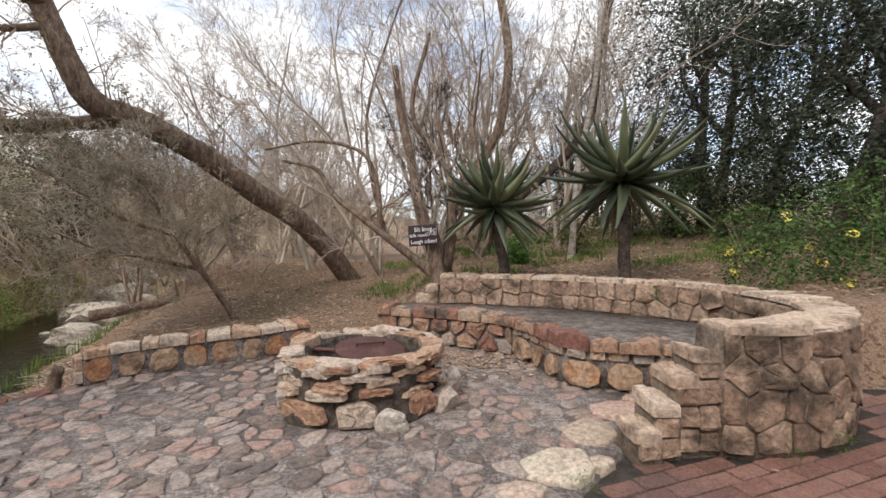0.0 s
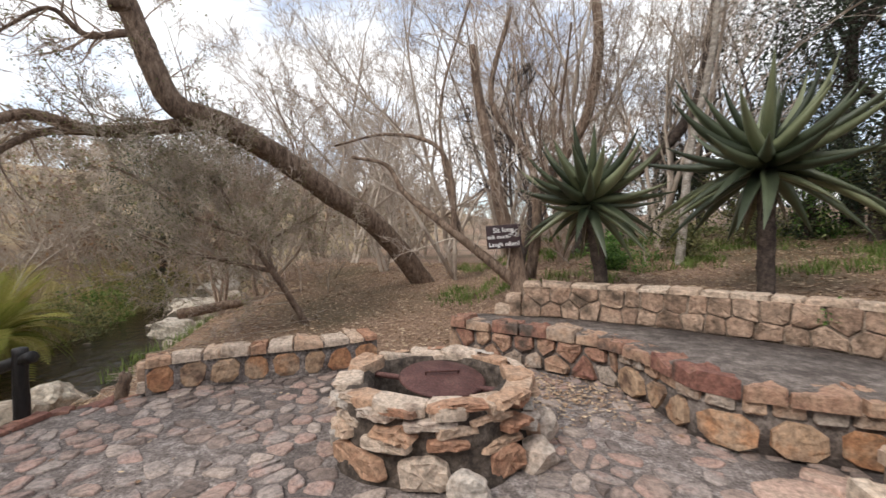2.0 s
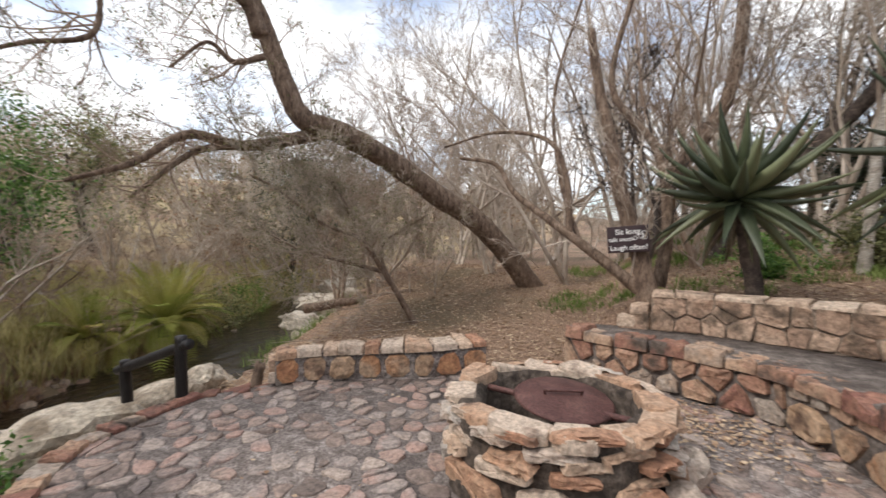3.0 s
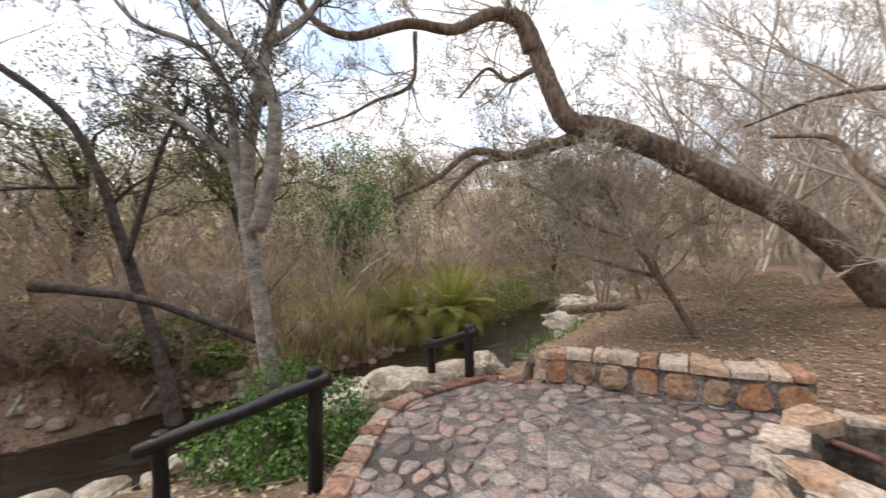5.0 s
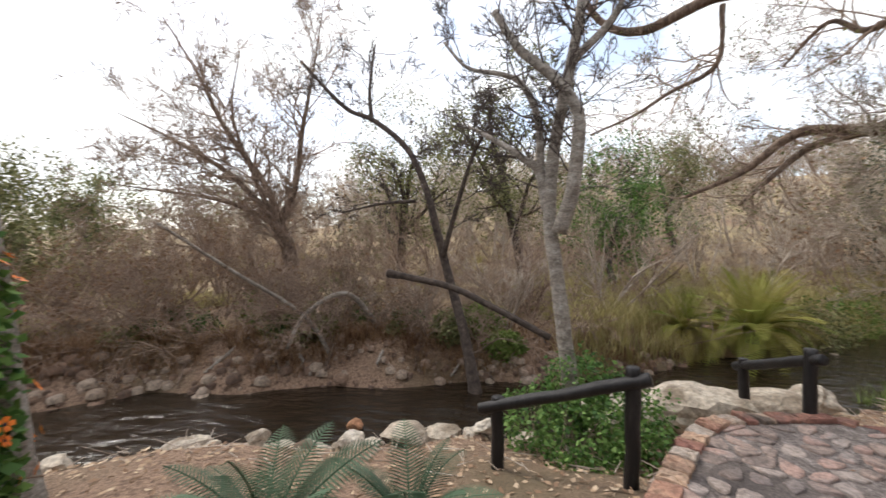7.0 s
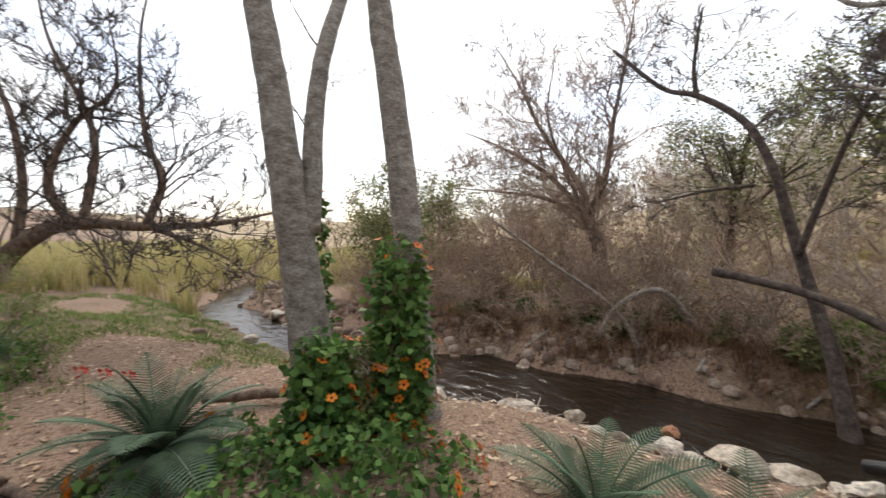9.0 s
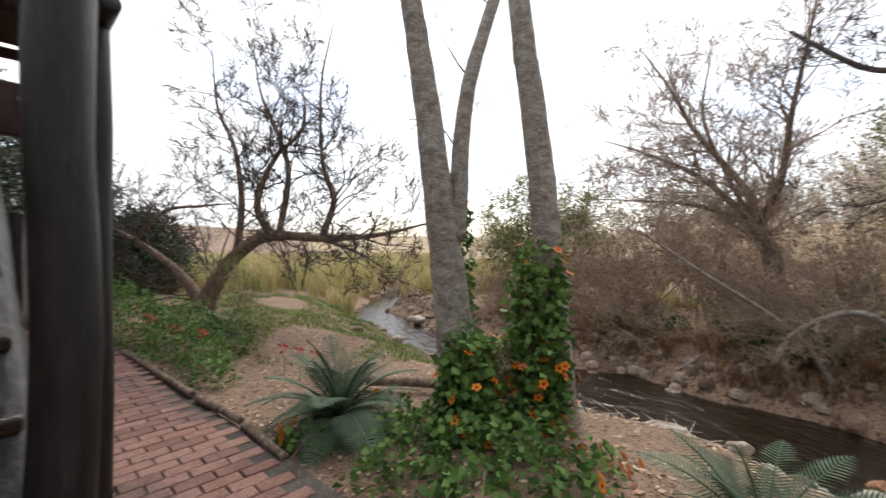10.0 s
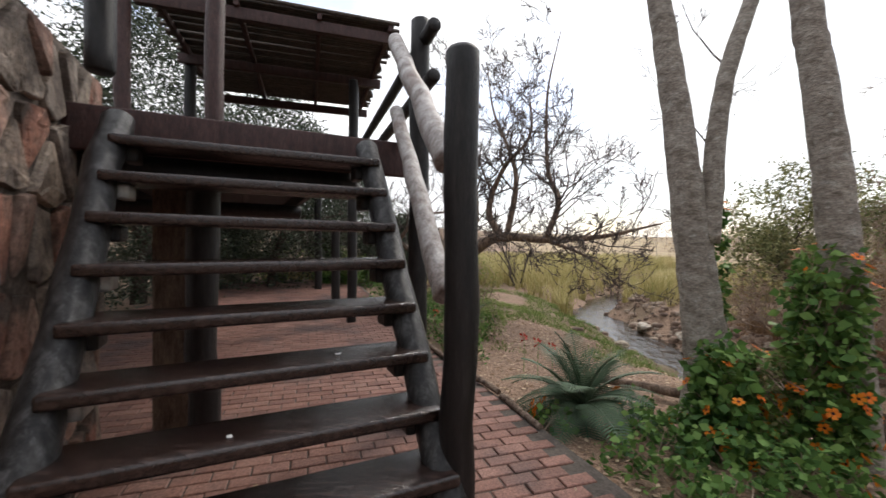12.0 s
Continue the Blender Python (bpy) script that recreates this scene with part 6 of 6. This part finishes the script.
def aloe(x, y, z0, zc, R, seed, lean=(0, 0), n=58, label="tall single-stemmed aloe with a rosette of green leaves"):
    rg = np.random.default_rng(seed)
    al = thing("aloe", label, "aloe", "tall aloes")
    c = np.array([x + lean[0], y + lean[1], zc])
    part("trunk", tube(smooth_line([(x, y, z0 - 0.15), (x + lean[0] * 0.5, y + lean[1] * 0.5, (z0 + zc) / 2), tuple(c)], 10), np.linspace(0.085, 0.07, 21), 12, 0.09, rg), M_BARKD, al, "dark scaly stem")
    kinds = {}
    for kk in range(6):
        kinds[kk] = mesh_data("leaf", *aloe_leaf(R * (0.98 + 0.04 * kk), 0.15, (0.35, 0.8, 0.5, -0.35, 0.75, 0.1)[kk], kk), M_ALOE)
    for i in range(n):
        f = i / n
        a = i * 2.39996 + rg.normal(0, 0.15)
        el = 66 - 96 * f**0.5 + rg.normal(0, 7)
        k = 0 if el > 45 else (4 if el > 20 else (1 if el > 0 else (2 if el > -15 else 3)))
        ob = new("leaf", kinds[k])
        s = (0.62 + 0.42 * math.sin(min(1, f * 1.8 + 0.1) * 1.57) - 0.25 * max(0.0, f - 0.75) / 0.25) * rg.uniform(0.82, 1.1)
        ob.matrix_basis = Matrix.Translation(c + [0.03 * math.cos(a), 0.03 * math.sin(a), 0.14 - 0.26 * f]) @ Euler((rg.normal(0, 0.15), -radians(el), a)).to_matrix().to_4x4() @ Matrix.Diagonal((s, s * 1.05, s, 1))
        ob.parent = al
    dry = mesh_data("dry_leaf", *aloe_leaf(R * 0.8, 0.10, -0.35, 9), M_ALOED)
    for i in range(5):
        a = i * 2.39996 + 0.7
        ob = new("dry_leaf", dry)
        s = rg.uniform(0.6, 1.0)
        ob.matrix_basis = Matrix.Translation(c + [0, 0, -0.16 - 0.012 * i]) @ Euler((rg.normal(0, 0.2), radians(rg.uniform(38, 74)), a)).to_matrix().to_4x4() @ Matrix.Diagonal((s, s, s, 1))
        ob.parent = al
    return al


aloe(0.86, 5.98, 0.6, 1.84, 0.93, 3, (-0.2, 0.0))
aloe(2.35, 5.5, 0.75, 2.14, 1.08, 4, (0.0, 0.05), label="tall dark-stemmed aloe with wide curving green leaves")


# ---- cycads, fern ----
def frond(L, n, wl, arch, seed, name, mat, up=0.35):
    """A feather frond along +x with narrow leaflets both sides of a rib."""
    V, F = [], []
    rg = np.random.default_rng(seed)
    def rib(f):
        return np.array([L * f * (1 - 0.15 * arch * f), 0, L * (0.3 * f - arch * 0.55 * f * f)])
    for i in range(n):
        f = 0.12 + 0.88 * i / n
        p = rib(f)
        q = unit(rib(min(1, f + 0.03)) - rib(f - 0.03))
        ll = wl * math.sin(math.pi * min(1, (0.12 + 0.9 * f)) ** 1.3) ** 0.6 * (1 - 0.35 * f) + 0.01
        for sg in (-1, 1):
            d = unit(q * 0.4 + np.array([0, sg, up]))
            b = 0.0036 * wl / 0.15
            o = len(V)
            V += [p - q * b, p + q * b, p + d * ll * 0.55 + q * b * 1.1 + [0, 0, -0.004], p + d * ll + [0, 0, -0.02], p + d * ll * 0.55 - q * b * 0.9]
            F.append((o, o + 1, o + 2, o + 3, o + 4))
    P = np.array([rib(f) for f in np.linspace(0, 1, 9)])
    tv, tf = tube(P, np.linspace(0.011, 0.003, 9), 5)
    o = len(V)
    V = np.concatenate([np.array(V), tv])
    F += [tuple(i + o for i in f) for f in tf]
    return mesh_data(name, V, F, mat, smooth=False)


CY = [frond(0.85, 30, 0.21, a, k, "frond", M_CYCAD, 0.1) for k, a in enumerate((0.6, 0.9, 1.2, 1.5))]
FN = [frond(1.6, 30, 0.34, a * 1.15, k, "frond", M_FERN, 0.1) for k, a in enumerate((0.3, 0.7, 1.0, 1.3))]


def cycad(x, y, z, scale, seed, kinds, n, name, label, category):
    rg = np.random.default_rng(seed)
    cy = thing(name, label, category, "cycads" if name == "cycad" else "")
    V, F = [], []
    part("stem", tube([(x, y, z - 0.15), (x, y, z), (x, y, z + 0.12 * scale)], [0.11 * scale, 0.12 * scale, 0.06 * scale], 10, 0.08, rg), M_BARKD, cy)
    for i in range(n):
        f = i / n
        el = 74 - 66 * f + rg.normal(0, 5)
        k = min(3, int(f * 4))
        ob = new("frond", kinds[k])
        s = scale * rg.uniform(0.85, 1.1)
        ob.matrix_basis = Matrix.Translation((x, y, z + 0.1 * scale)) @ Euler((rg.normal(0, 0.12), -radians(el - 15), i * 2.39996 + rg.normal(0, 0.1))).to_matrix().to_4x4() @ Matrix.Diagonal((s, s, s, 1))
        ob.parent = cy
    return cy


cycad(-0.52, -2.95, -0.12, 0.95, 1, CY, 36, "cycad", "blue-green cycad with stiff arching fronds in a bed", "cycad")
cycad(-2.05, -0.62, -0.16, 0.85, 2, CY, 26, "cycad", "grey-green cycad low on the stream bank", "cycad")
cycad(-2.4, 0.0, -0.28, 0.75, 3, CY, 22, "cycad", "grey-green cycad low on the stream bank", "cycad")
cycad(0.45, -6.9, -0.1, 0.7, 4, CY, 18, "cycad", "dark green cycad beyond the flower bed", "cycad")
cycad(-9.08, 5.94, -0.45, 0.95, 5, FN, 46, "fern", "large yellow-green fern on the far bank", "fern")
cycad(-10.4, 6.9, -0.45, 0.85, 6, FN, 34, "fern", "yellow-green fern on the far bank", "fern")
cycad(-9.5, 4.8, -0.5, 0.75, 7, FN, 30, "fern", "yellow-green fern on the far bank", "fern")


# ---- leafy shrubs, vines, flowers ----
def bush(name, label, blobs, n, size, mat, seed, category="shrub", stems=True, ratio=0.55):
    """Leaves in clumps round the places given as (x, y, z, r)."""
    rg = np.random.default_rng(seed)
    b = thing(name, label, category)
    blobs = np.array(blobs, float)
    k = rg.choice(len(blobs), n, p=blobs[:, 3] ** 2 / (blobs[:, 3] ** 2).sum())
    d = unit(rg.normal(0, 1, (n, 3)))
    lump = 1 + 0.25 * np.sin(d[:, 0] * 7 + k) * np.sin(d[:, 1] * 6 + d[:, 2] * 5)
    C = blobs[k, :3] + d * (blobs[k, 3] * lump * rg.uniform(0.45, 1.0, n) ** 0.5)[:, None]
    part("leaves", leaves(C, size, rg, ratio=ratio), mat, b, kind="stuff", smooth=False)
    if stems:
        S = []
        m = 14 * len(blobs)
        kk = rg.integers(0, len(blobs), m)
        top = blobs[kk, :3] + unit(rg.normal(0, 1, (m, 3))) * (blobs[kk, 3] * 0.8)[:, None]
        bot = blobs[kk, :3] + np.stack([rg.normal(0, 0.1, m), rg.normal(0, 0.1, m), -blobs[kk, 3] * 1.1], 1)
        bot[:, 2] = np.maximum(bot[:, 2], land(bot[:, 0], bot[:, 1]) - 0.05)
        part("stems", sticks(bot, top, np.full(m, 0.007), np.full(m, 0.003)), M_TWIGB, b, smooth=False, kind="stuff")
    return b, C


def flower_mesh(name, r, mat, petals=5):
    V, F = [], []
    for k in range(petals):
        a, h = k * 2 * math.pi / petals, math.pi / petals * 0.92
        o = len(V)
        V += [(0, 0, 0), (0.62 * r * math.cos(a - h), 0.62 * r * math.sin(a - h), 0.18 * r), (r * math.cos(a - h * 0.55), r * math.sin(a - h * 0.55), 0.22 * r), (r * math.cos(a + h * 0.55), r * math.sin(a + h * 0.55), 0.22 * r), (0.62 * r * math.cos(a + h), 0.62 * r * math.sin(a + h), 0.18 * r)]
        F.append(tuple(range(o, o + 5)))
    return mesh_data(name, V, F, mat, smooth=False)


OF = flower_mesh("flower", 0.042, M_OFLOW)
EYE = mesh_data("flower_eye", [(0.011 * math.cos(k * 1.047), 0.011 * math.sin(k * 1.047), 0.007) for k in range(6)] + [(0, 0, 0.011)], [(k, (k + 1) % 6, 6) for k in range(6)], M_DARKC)


def flowers(parent, C, centre, n, seed):
    rg = np.random.default_rng(seed)
    centre = np.array(centre)
    away = np.linalg.norm((C - centre) * [1, 1, 0.3], axis=1)
    pick = np.argsort(-away + rg.normal(0, 0.08, len(C)))[: n * 6]
    for i in rg.choice(pick, n, replace=False):
        d = unit((C[i] - centre) * [1, 1, 0.5] + rg.normal(0, 0.12, 3) + [0, 0, 0.12])
        ob = new("flower", OF)
        ob.matrix_basis = Matrix.Translation(C[i] + d * 0.06) @ Vector(d).to_track_quat("Z", "Y").to_matrix().to_4x4()
        ob.parent = parent
        e = new("flower_eye", EYE)
        e.parent = ob


def ring_blobs(base, top, r, n):
    return [(*(np.array(base) + (np.array(top) - np.array(base)) * i / (n - 1)), r * (1.1 - 0.3 * i / (n - 1))) for i in range(n)]


b, C = bush("flowering_vine", "orange-flowered vine climbing a grey trunk", ring_blobs((-2.08, -2.42, -0.1), (-2.17, -2.46, 1.22), 0.30, 7), 2900, 0.085, M_LEAFG, 801, "vine", ratio=0.75)
flowers(b, C, (-2.12, -2.44, 0.5), 90, 1)
b, C = bush("flowering_vine", "orange-flowered vine heaped on a low stump", ring_blobs((-1.42, -2.45, -0.1), (-1.45, -2.48, 0.5), 0.27, 4), 2000, 0.085, M_LEAFG, 802, "vine", ratio=0.75)
flowers(b, C, (-1.43, -2.46, 0.2), 44, 2)
b, C = bush("flowering_vine", "thin vine climbing the back of the twin trunk", ring_blobs((-1.86, -3.2, -0.1), (-1.82, -3.2, 1.7), 0.11, 9), 1100, 0.06, M_LEAFG, 803, "vine", stems=False, ratio=0.75)
flowers(b, C, (-1.7, -3.3, 0.8), 6, 3)
b, C = bush("ground_vine", "orange-flowered vine covering the bed by the path", [(-0.55, -2.15, -0.1, 0.2), (-0.75, -1.85, -0.1, 0.22), (-1.0, -1.6, -0.1, 0.25), (-0.85, -2.35, -0.08, 0.28), (-1.2, -2.0, -0.05, 0.3), (-1.45, -1.7, -0.08, 0.28), (-1.75, -1.9, -0.05, 0.25), (-1.2, -2.6, -0.1, 0.25), (-0.2, -2.75, -0.12, 0.2), (-0.95, -2.9, -0.12, 0.25), (-1.1, -1.25, -0.12, 0.22), (-1.6, -1.35, -0.15, 0.25), (-2.0, -1.6, -0.2, 0.25), (-1.6, -2.2, -0.1, 0.25)], 3400, 0.07, M_LEAFG, 804, "vine", ratio=0.75)
flowers(b, C, (-1.0, -2.1, -0.6), 80, 4)
bush("trailing_vine", "pale hanging vine stems between two trunks", [(-1.75, -2.45, 0.05, 0.18), (-1.8, -2.45, 0.35, 0.16), (-1.7, -2.42, 0.55, 0.12)], 700, 0.05, M_LEAFO, 805, "vine")
bush("bank_bush", "dark green leafy bush round the foot of a grey tree", [(-3.95, 1.25, -0.35, 0.42), (-4.15, 1.7, -0.25, 0.42), (-3.75, 1.75, -0.45, 0.34), (-4.2, 0.9, -0.3, 0.34), (-3.6, 1.15, -0.55, 0.3), (-4.35, 1.35, 0.0, 0.36)], 7000, 0.055, M_LEAFG, 806)
b, C = bush("yellow_flowering_shrub", "green shrub with clusters of yellow flowers", [(4.0, 5.3, 1.0, 0.5), (4.6, 5.5, 1.15, 0.6), (5.2, 5.2, 1.0, 0.55), (4.3, 5.9, 1.35, 0.5), (5.4, 5.8, 1.55, 0.6), (6.0, 5.4, 1.3, 0.6), (3.7, 5.0, 0.8, 0.35), (6.2, 6.0, 2.0, 0.5), (4.9, 4.9, 0.75, 0.4)], 8500, 0.055, M_SHRUB, 807)
rg = np.random.default_rng(8)
YF = leaves(rg.normal(0, 0.03, (18, 3)), 0.035, rg, droop=-0.4, ratio=0.8)
yf = mesh_data("flower_cluster", YF[0], YF[1], M_YFLOW, smooth=False)
front = np.argsort(C[:, 0] * 0.4 + C[:, 1] - C[:, 2] * 0.5)[:1500]
for i in rg.choice(front, 12, replace=False):
    ob = new("flower_cluster", yf)
    ob.location, ob.parent, ob.rotation_euler = C[i] + [-0.03, -0.05, 0.05], b, rg.uniform(0, 6, 3)
bush("flower_bed_shrub", "low green shrubs with small red flowers", [(0.95, -5.7, 0.12, 0.4), (1.5, -6.6, 0.2, 0.5), (0.6, -5.1, 0.05, 0.3), (1.0, -6.8, 0.1, 0.5), (0.3, -5.9, 0.1, 0.3), (1.9, -7.5, 0.2, 0.6), (0.5, -4.5, 0.0, 0.25)], 6500, 0.06, M_LEAFG, 808)
bush("feathery_sapling", "thin feathery light green sapling", [(0.15, -5.9, 0.4, 0.22), (0.2, -5.9, 0.8, 0.24), (0.3, -5.95, 1.1, 0.16), (0.05, -5.85, 0.15, 0.22)], 1500, 0.06, M_GRASSG, 809, ratio=0.15)
rg = np.random.default_rng(12)
RF = mesh_data("red_flower", *leaves(rg.normal(0, 0.02, (14, 3)), 0.05, rg, droop=-0.5), M_RFLOW, smooth=False)
redf = thing("red_flowers", "small bright red flower heads in the bed", "flower")
for x, y, z in ((-0.35, -4.2, 0.25), (-0.2, -4.3, 0.28), (0.6, -4.9, 0.4), (1.2, -5.6, 0.5), (0.95, -5.5, 0.36), (-0.5, -4.1, 0.22)):
    ob = new("flower_head", RF)
    ob.location, ob.parent = (x, y, z), redf
    part("stalk", sticks([(x, y, -0.15)], [(x, y, z)], [0.004], [0.003]), M_LEAFG, redf)
for x, y, r, sd in ((-7.9, -0.2, 0.35, 1), (-8.3, 0.3, 0.4, 2), (-7.7, -2.9, 0.4, 3), (-8.8, -4.4, 0.5, 4), (-10.6, 8.2, 0.8, 5), (-11.8, 9.8, 0.9, 6), (-12.9, 12.2, 1.0, 7), (-7.8, 0.8, 0.3, 8), (-10.2, -3.2, 0.6, 9)):
    bush("stream_shrub", "green bushy plant on the far bank", [(x, y, ground_z(x, y) + r * 0.5, r), (x - 0.4 * r, y + 0.7 * r, ground_z(x, y) + r * 0.4, r * 0.8)], 1500, 0.09, M_LEAFO if sd % 2 else M_GRASSG, 820 + sd)
rg = np.random.default_rng(61)
for k in range(16):
    y = rg.uniform(-7.5, 1.5)
    x = float(np.interp(y, STREAM[::-1, 1], STREAM[::-1, 0])) - rg.uniform(2.0, 4.2)
    r = rg.uniform(0.16, 0.34)
    z = ground_z(x, y)
    bush("bank_plant", "low green plant among the brush of the far bank", [(x, y, z + 0.4 * r, r), (x + 0.5 * r, y - 0.6 * r, z + 0.3 * r, 0.7 * r)], 420, 0.085, M_SHRUB if k % 3 else M_LEAFO, 860 + k)
for k in range(9):
    y = -4.5 + 0.62 * k + rg.normal(0, 0.12)
    x = float(np.interp(y, STREAM[::-1, 1], STREAM[::-1, 0])) - 1.45
    a = rg.uniform(-0.6, 0.6)
    p = np.array([x, y, ground_z(x, y)])
    e = thing("driftwood", "grey dead branch lying on the far bank", "branch", "driftwood on the far bank")
    part("branch", log(p + [-0.7 * math.cos(a), -0.7 * math.sin(a) - 0.2, 0.35], p + [0.25 * math.cos(a), 0.4 * math.sin(a), -0.06], 0.035 + 0.02 * rg.random(), 0.02, seed=330 + k, sides=7, n=6), M_BARKG if k % 2 else M_BARKB, e)
bush("wall_weed", "small green weed growing from the wall joints", [(2.34, 4.62, 0.68, 0.09), (2.45, 4.6, 0.78, 0.07)], 160, 0.035, M_LEAFG, 840, "weed", stems=False)
bush("paving_weed", "small green weed in the paving joints", [(0.72, 2.1, 0.03, 0.06), (1.95, 2.3, 0.09, 0.05), (2.35, 2.45, 0.1, 0.06)], 150, 0.03, M_GRASSG, 841, "weed", stems=False, ratio=0.2)

# log edging of the bed
for k, (a, b_) in enumerate((((1.55, -6.0, 0.02), (0.62, -3.9, 0.03)), ((0.58, -3.82, 0.03), (0.22, -3.12, 0.02)), ((0.2, -3.05, 0.01), (-0.04, -2.42, 0.0)))):
    e = thing("edging_log", "weathered dark log edging the brick path", "log", "edging logs")
    part("log", log(a, b_, 0.035, 0.03, seed=300 + k, sides=9), M_BARKB, e)
e = thing("stream_log", "long fallen grey log beside the stream", "log")
part("log", log((-6.4, 7.1, 0.0), (-4.6, 8.4, 0.3), 0.10, 0.07, seed=311, sides=9, n=10), M_BARKB, e)
e = thing("bed_log", "short split log in the flower bed", "log")
part("log", log((-1.75, -3.5, -0.1), (-1.0, -3.9, -0.08), 0.05, seed=312), M_BARKB, e)
e = thing("small_stump", "short dark stump on the stream bank", "stump")
part("log", log((-3.75, 3.75, -0.15), (-3.72, 3.8, 0.12), 0.06, 0.05, seed=313), M_BARKB, e)

# ---- the hand-lettered sign ----
sg = thing("sign", "small dark board with white hand lettering on a stump", "sign")
SGP = Vector((-0.36, 5.78, 1.38))
M_S = Matrix.Translation(SGP) @ Euler((radians(90), radians(-4), radians(4))).to_matrix().to_4x4()
bd = part("board", boxv((0, 0, 0), 0.42, 0.29, 0.02, (1, 0), 0.005), M_SIGN, sg)
bd.matrix_basis = M_S
for text, dx, dy, s in (("Sit long", 0.0, 0.075, 0.085), ("talk much", -0.07, 0.0, 0.065), ("Laugh often!", 0.0, -0.095, 0.075)):
    cu = bpy.data.curves.new("lettering", "FONT")
    cu.body, cu.size, cu.align_x, cu.extrude, cu.offset = text, s, "CENTER", 0.001, 0.0012
    tmp = new("lettering_line", cu)
    me = bpy.data.meshes.new_from_object(tmp.evaluated_get(bpy.context.evaluated_depsgraph_get()))
    bpy.data.objects.remove(tmp)
    me.materials.clear()
    me.materials.append(M_WHITE)
    ob = new("lettering", me)
    ob.matrix_basis = M_S @ Matrix.Translation((dx, dy - 0.02, 0.013))
    ob.parent = sg
for dx, dy, r in ((0.13, 0.03, 0.028), (0.165, 0.055, 0.024), (0.165, 0.01, 0.02), (0.07, 0.01, 0.02)):
    ob = part("drawing", tube([(r * math.cos(k * 0.524), r * math.sin(k * 0.524), 0) for k in range(13)], [0.004] * 13, 5), M_WHITE, sg)
    ob.matrix_basis = M_S @ Matrix.Translation((dx, dy, 0.013))

# small litter on a tread and the paving
for k, (x, y, z, s) in enumerate(((1.38, -0.6, 0.758, 0.02), (1.11, -0.94, 0.955, 0.014))):
    e = thing("fallen_petal", "pale fallen petal lying on a stair tread", "petal")
    V, F = stone_from(np.array([(math.cos(j), math.sin(j) * 0.6) for j in range(6)]) * s, 0.004, rng, lambda a, b_, h: np.array([x + a, y + b_, z + max(h, 0)]))
    part("petal", (V, F), M_WHITE, e)

# ---- brick paving ----
rng = np.random.default_rng(55)
ca, sa = math.cos(math.atan2(U0[1], U0[0])), math.sin(math.atan2(U0[1], U0[0]))
bm = bmesh.new()
bmesh.ops.create_cube(bm, size=1)
for v in bm.verts:
    v.co = Vector((v.co.x * 0.212, v.co.y * 0.102, v.co.z * 0.05))
bmesh.ops.bevel(bm, geom=[e for e in bm.edges if all(v.co.z > 0 for v in e.verts)], offset=0.006, segments=1, affect="EDGES")
bm.verts.index_update()
BV, BF_ = np.array([v.co[:] for v in bm.verts]), [tuple(v.index for v in f.verts) for f in bm.faces]
bm.free()
brick_me = mesh_data("brick", BV, BF_, M_BRICK, smooth=False)
near_b, far_b = [], []
for i in range(-80, 60):
    for j in range(-150, 60):
        u_, v_ = (i + 0.5 * (j % 2) * 0.96) * 0.222, j * 0.112
        x, y = 1.0 + ca * u_ - sa * v_, 0.0 + sa * u_ + ca * v_
        if not (-0.7 < x < 9 and -14 < y < 3.7):
            continue
        (near_b if (0.4 < x < 3.2 and 1.2 < y < 3.4) or (-0.4 < x < 0.8 and -2.9 < y < -1.1) else far_b).append((x, y))
near_b, far_b = np.array(near_b), np.array(far_b)


def all_in(P):
    ok = np.ones(len(P), bool)
    for du, dv in ((-0.1, -0.045), (0.1, -0.045), (0.1, 0.045), (-0.1, 0.045)):
        ok &= inside(BRICKS, P[:, 0] + ca * du - sa * dv, P[:, 1] + sa * du + ca * dv)
    return P[ok]


near_b, far_b = all_in(near_b), all_in(far_b)
far_b = np.concatenate([far_b, near_b[300:]])
for x, y in near_b[:300]:
    ob = new("brick", brick_me)
    ob.parent = brick_bed
    ob.location = (x, y, float(rise(x, y)) - 0.022 + rng.normal(0, 0.0016))
    ob.rotation_euler = (rng.normal(0, 0.012), rng.normal(0, 0.008), math.atan2(sa, ca) + rng.normal(0, 0.012))
n = len(far_b)
T = BV @ np.array([[ca, sa, 0], [-sa, ca, 0], [0, 0, 1]])
VV = T[None] + np.concatenate([far_b, (rise(far_b[:, 0], far_b[:, 1]) - 0.022 + rng.normal(0, 0.0016, n))[:, None]], 1)[:, None]
allf = []
for o in range(n):
    allf += [tuple(k + o * len(BV) for k in f) for f in BF_]
part("bricks", (VV.reshape(-1, 3), allf), M_BRICKI, brick_bed, kind="stuff", smooth=False)
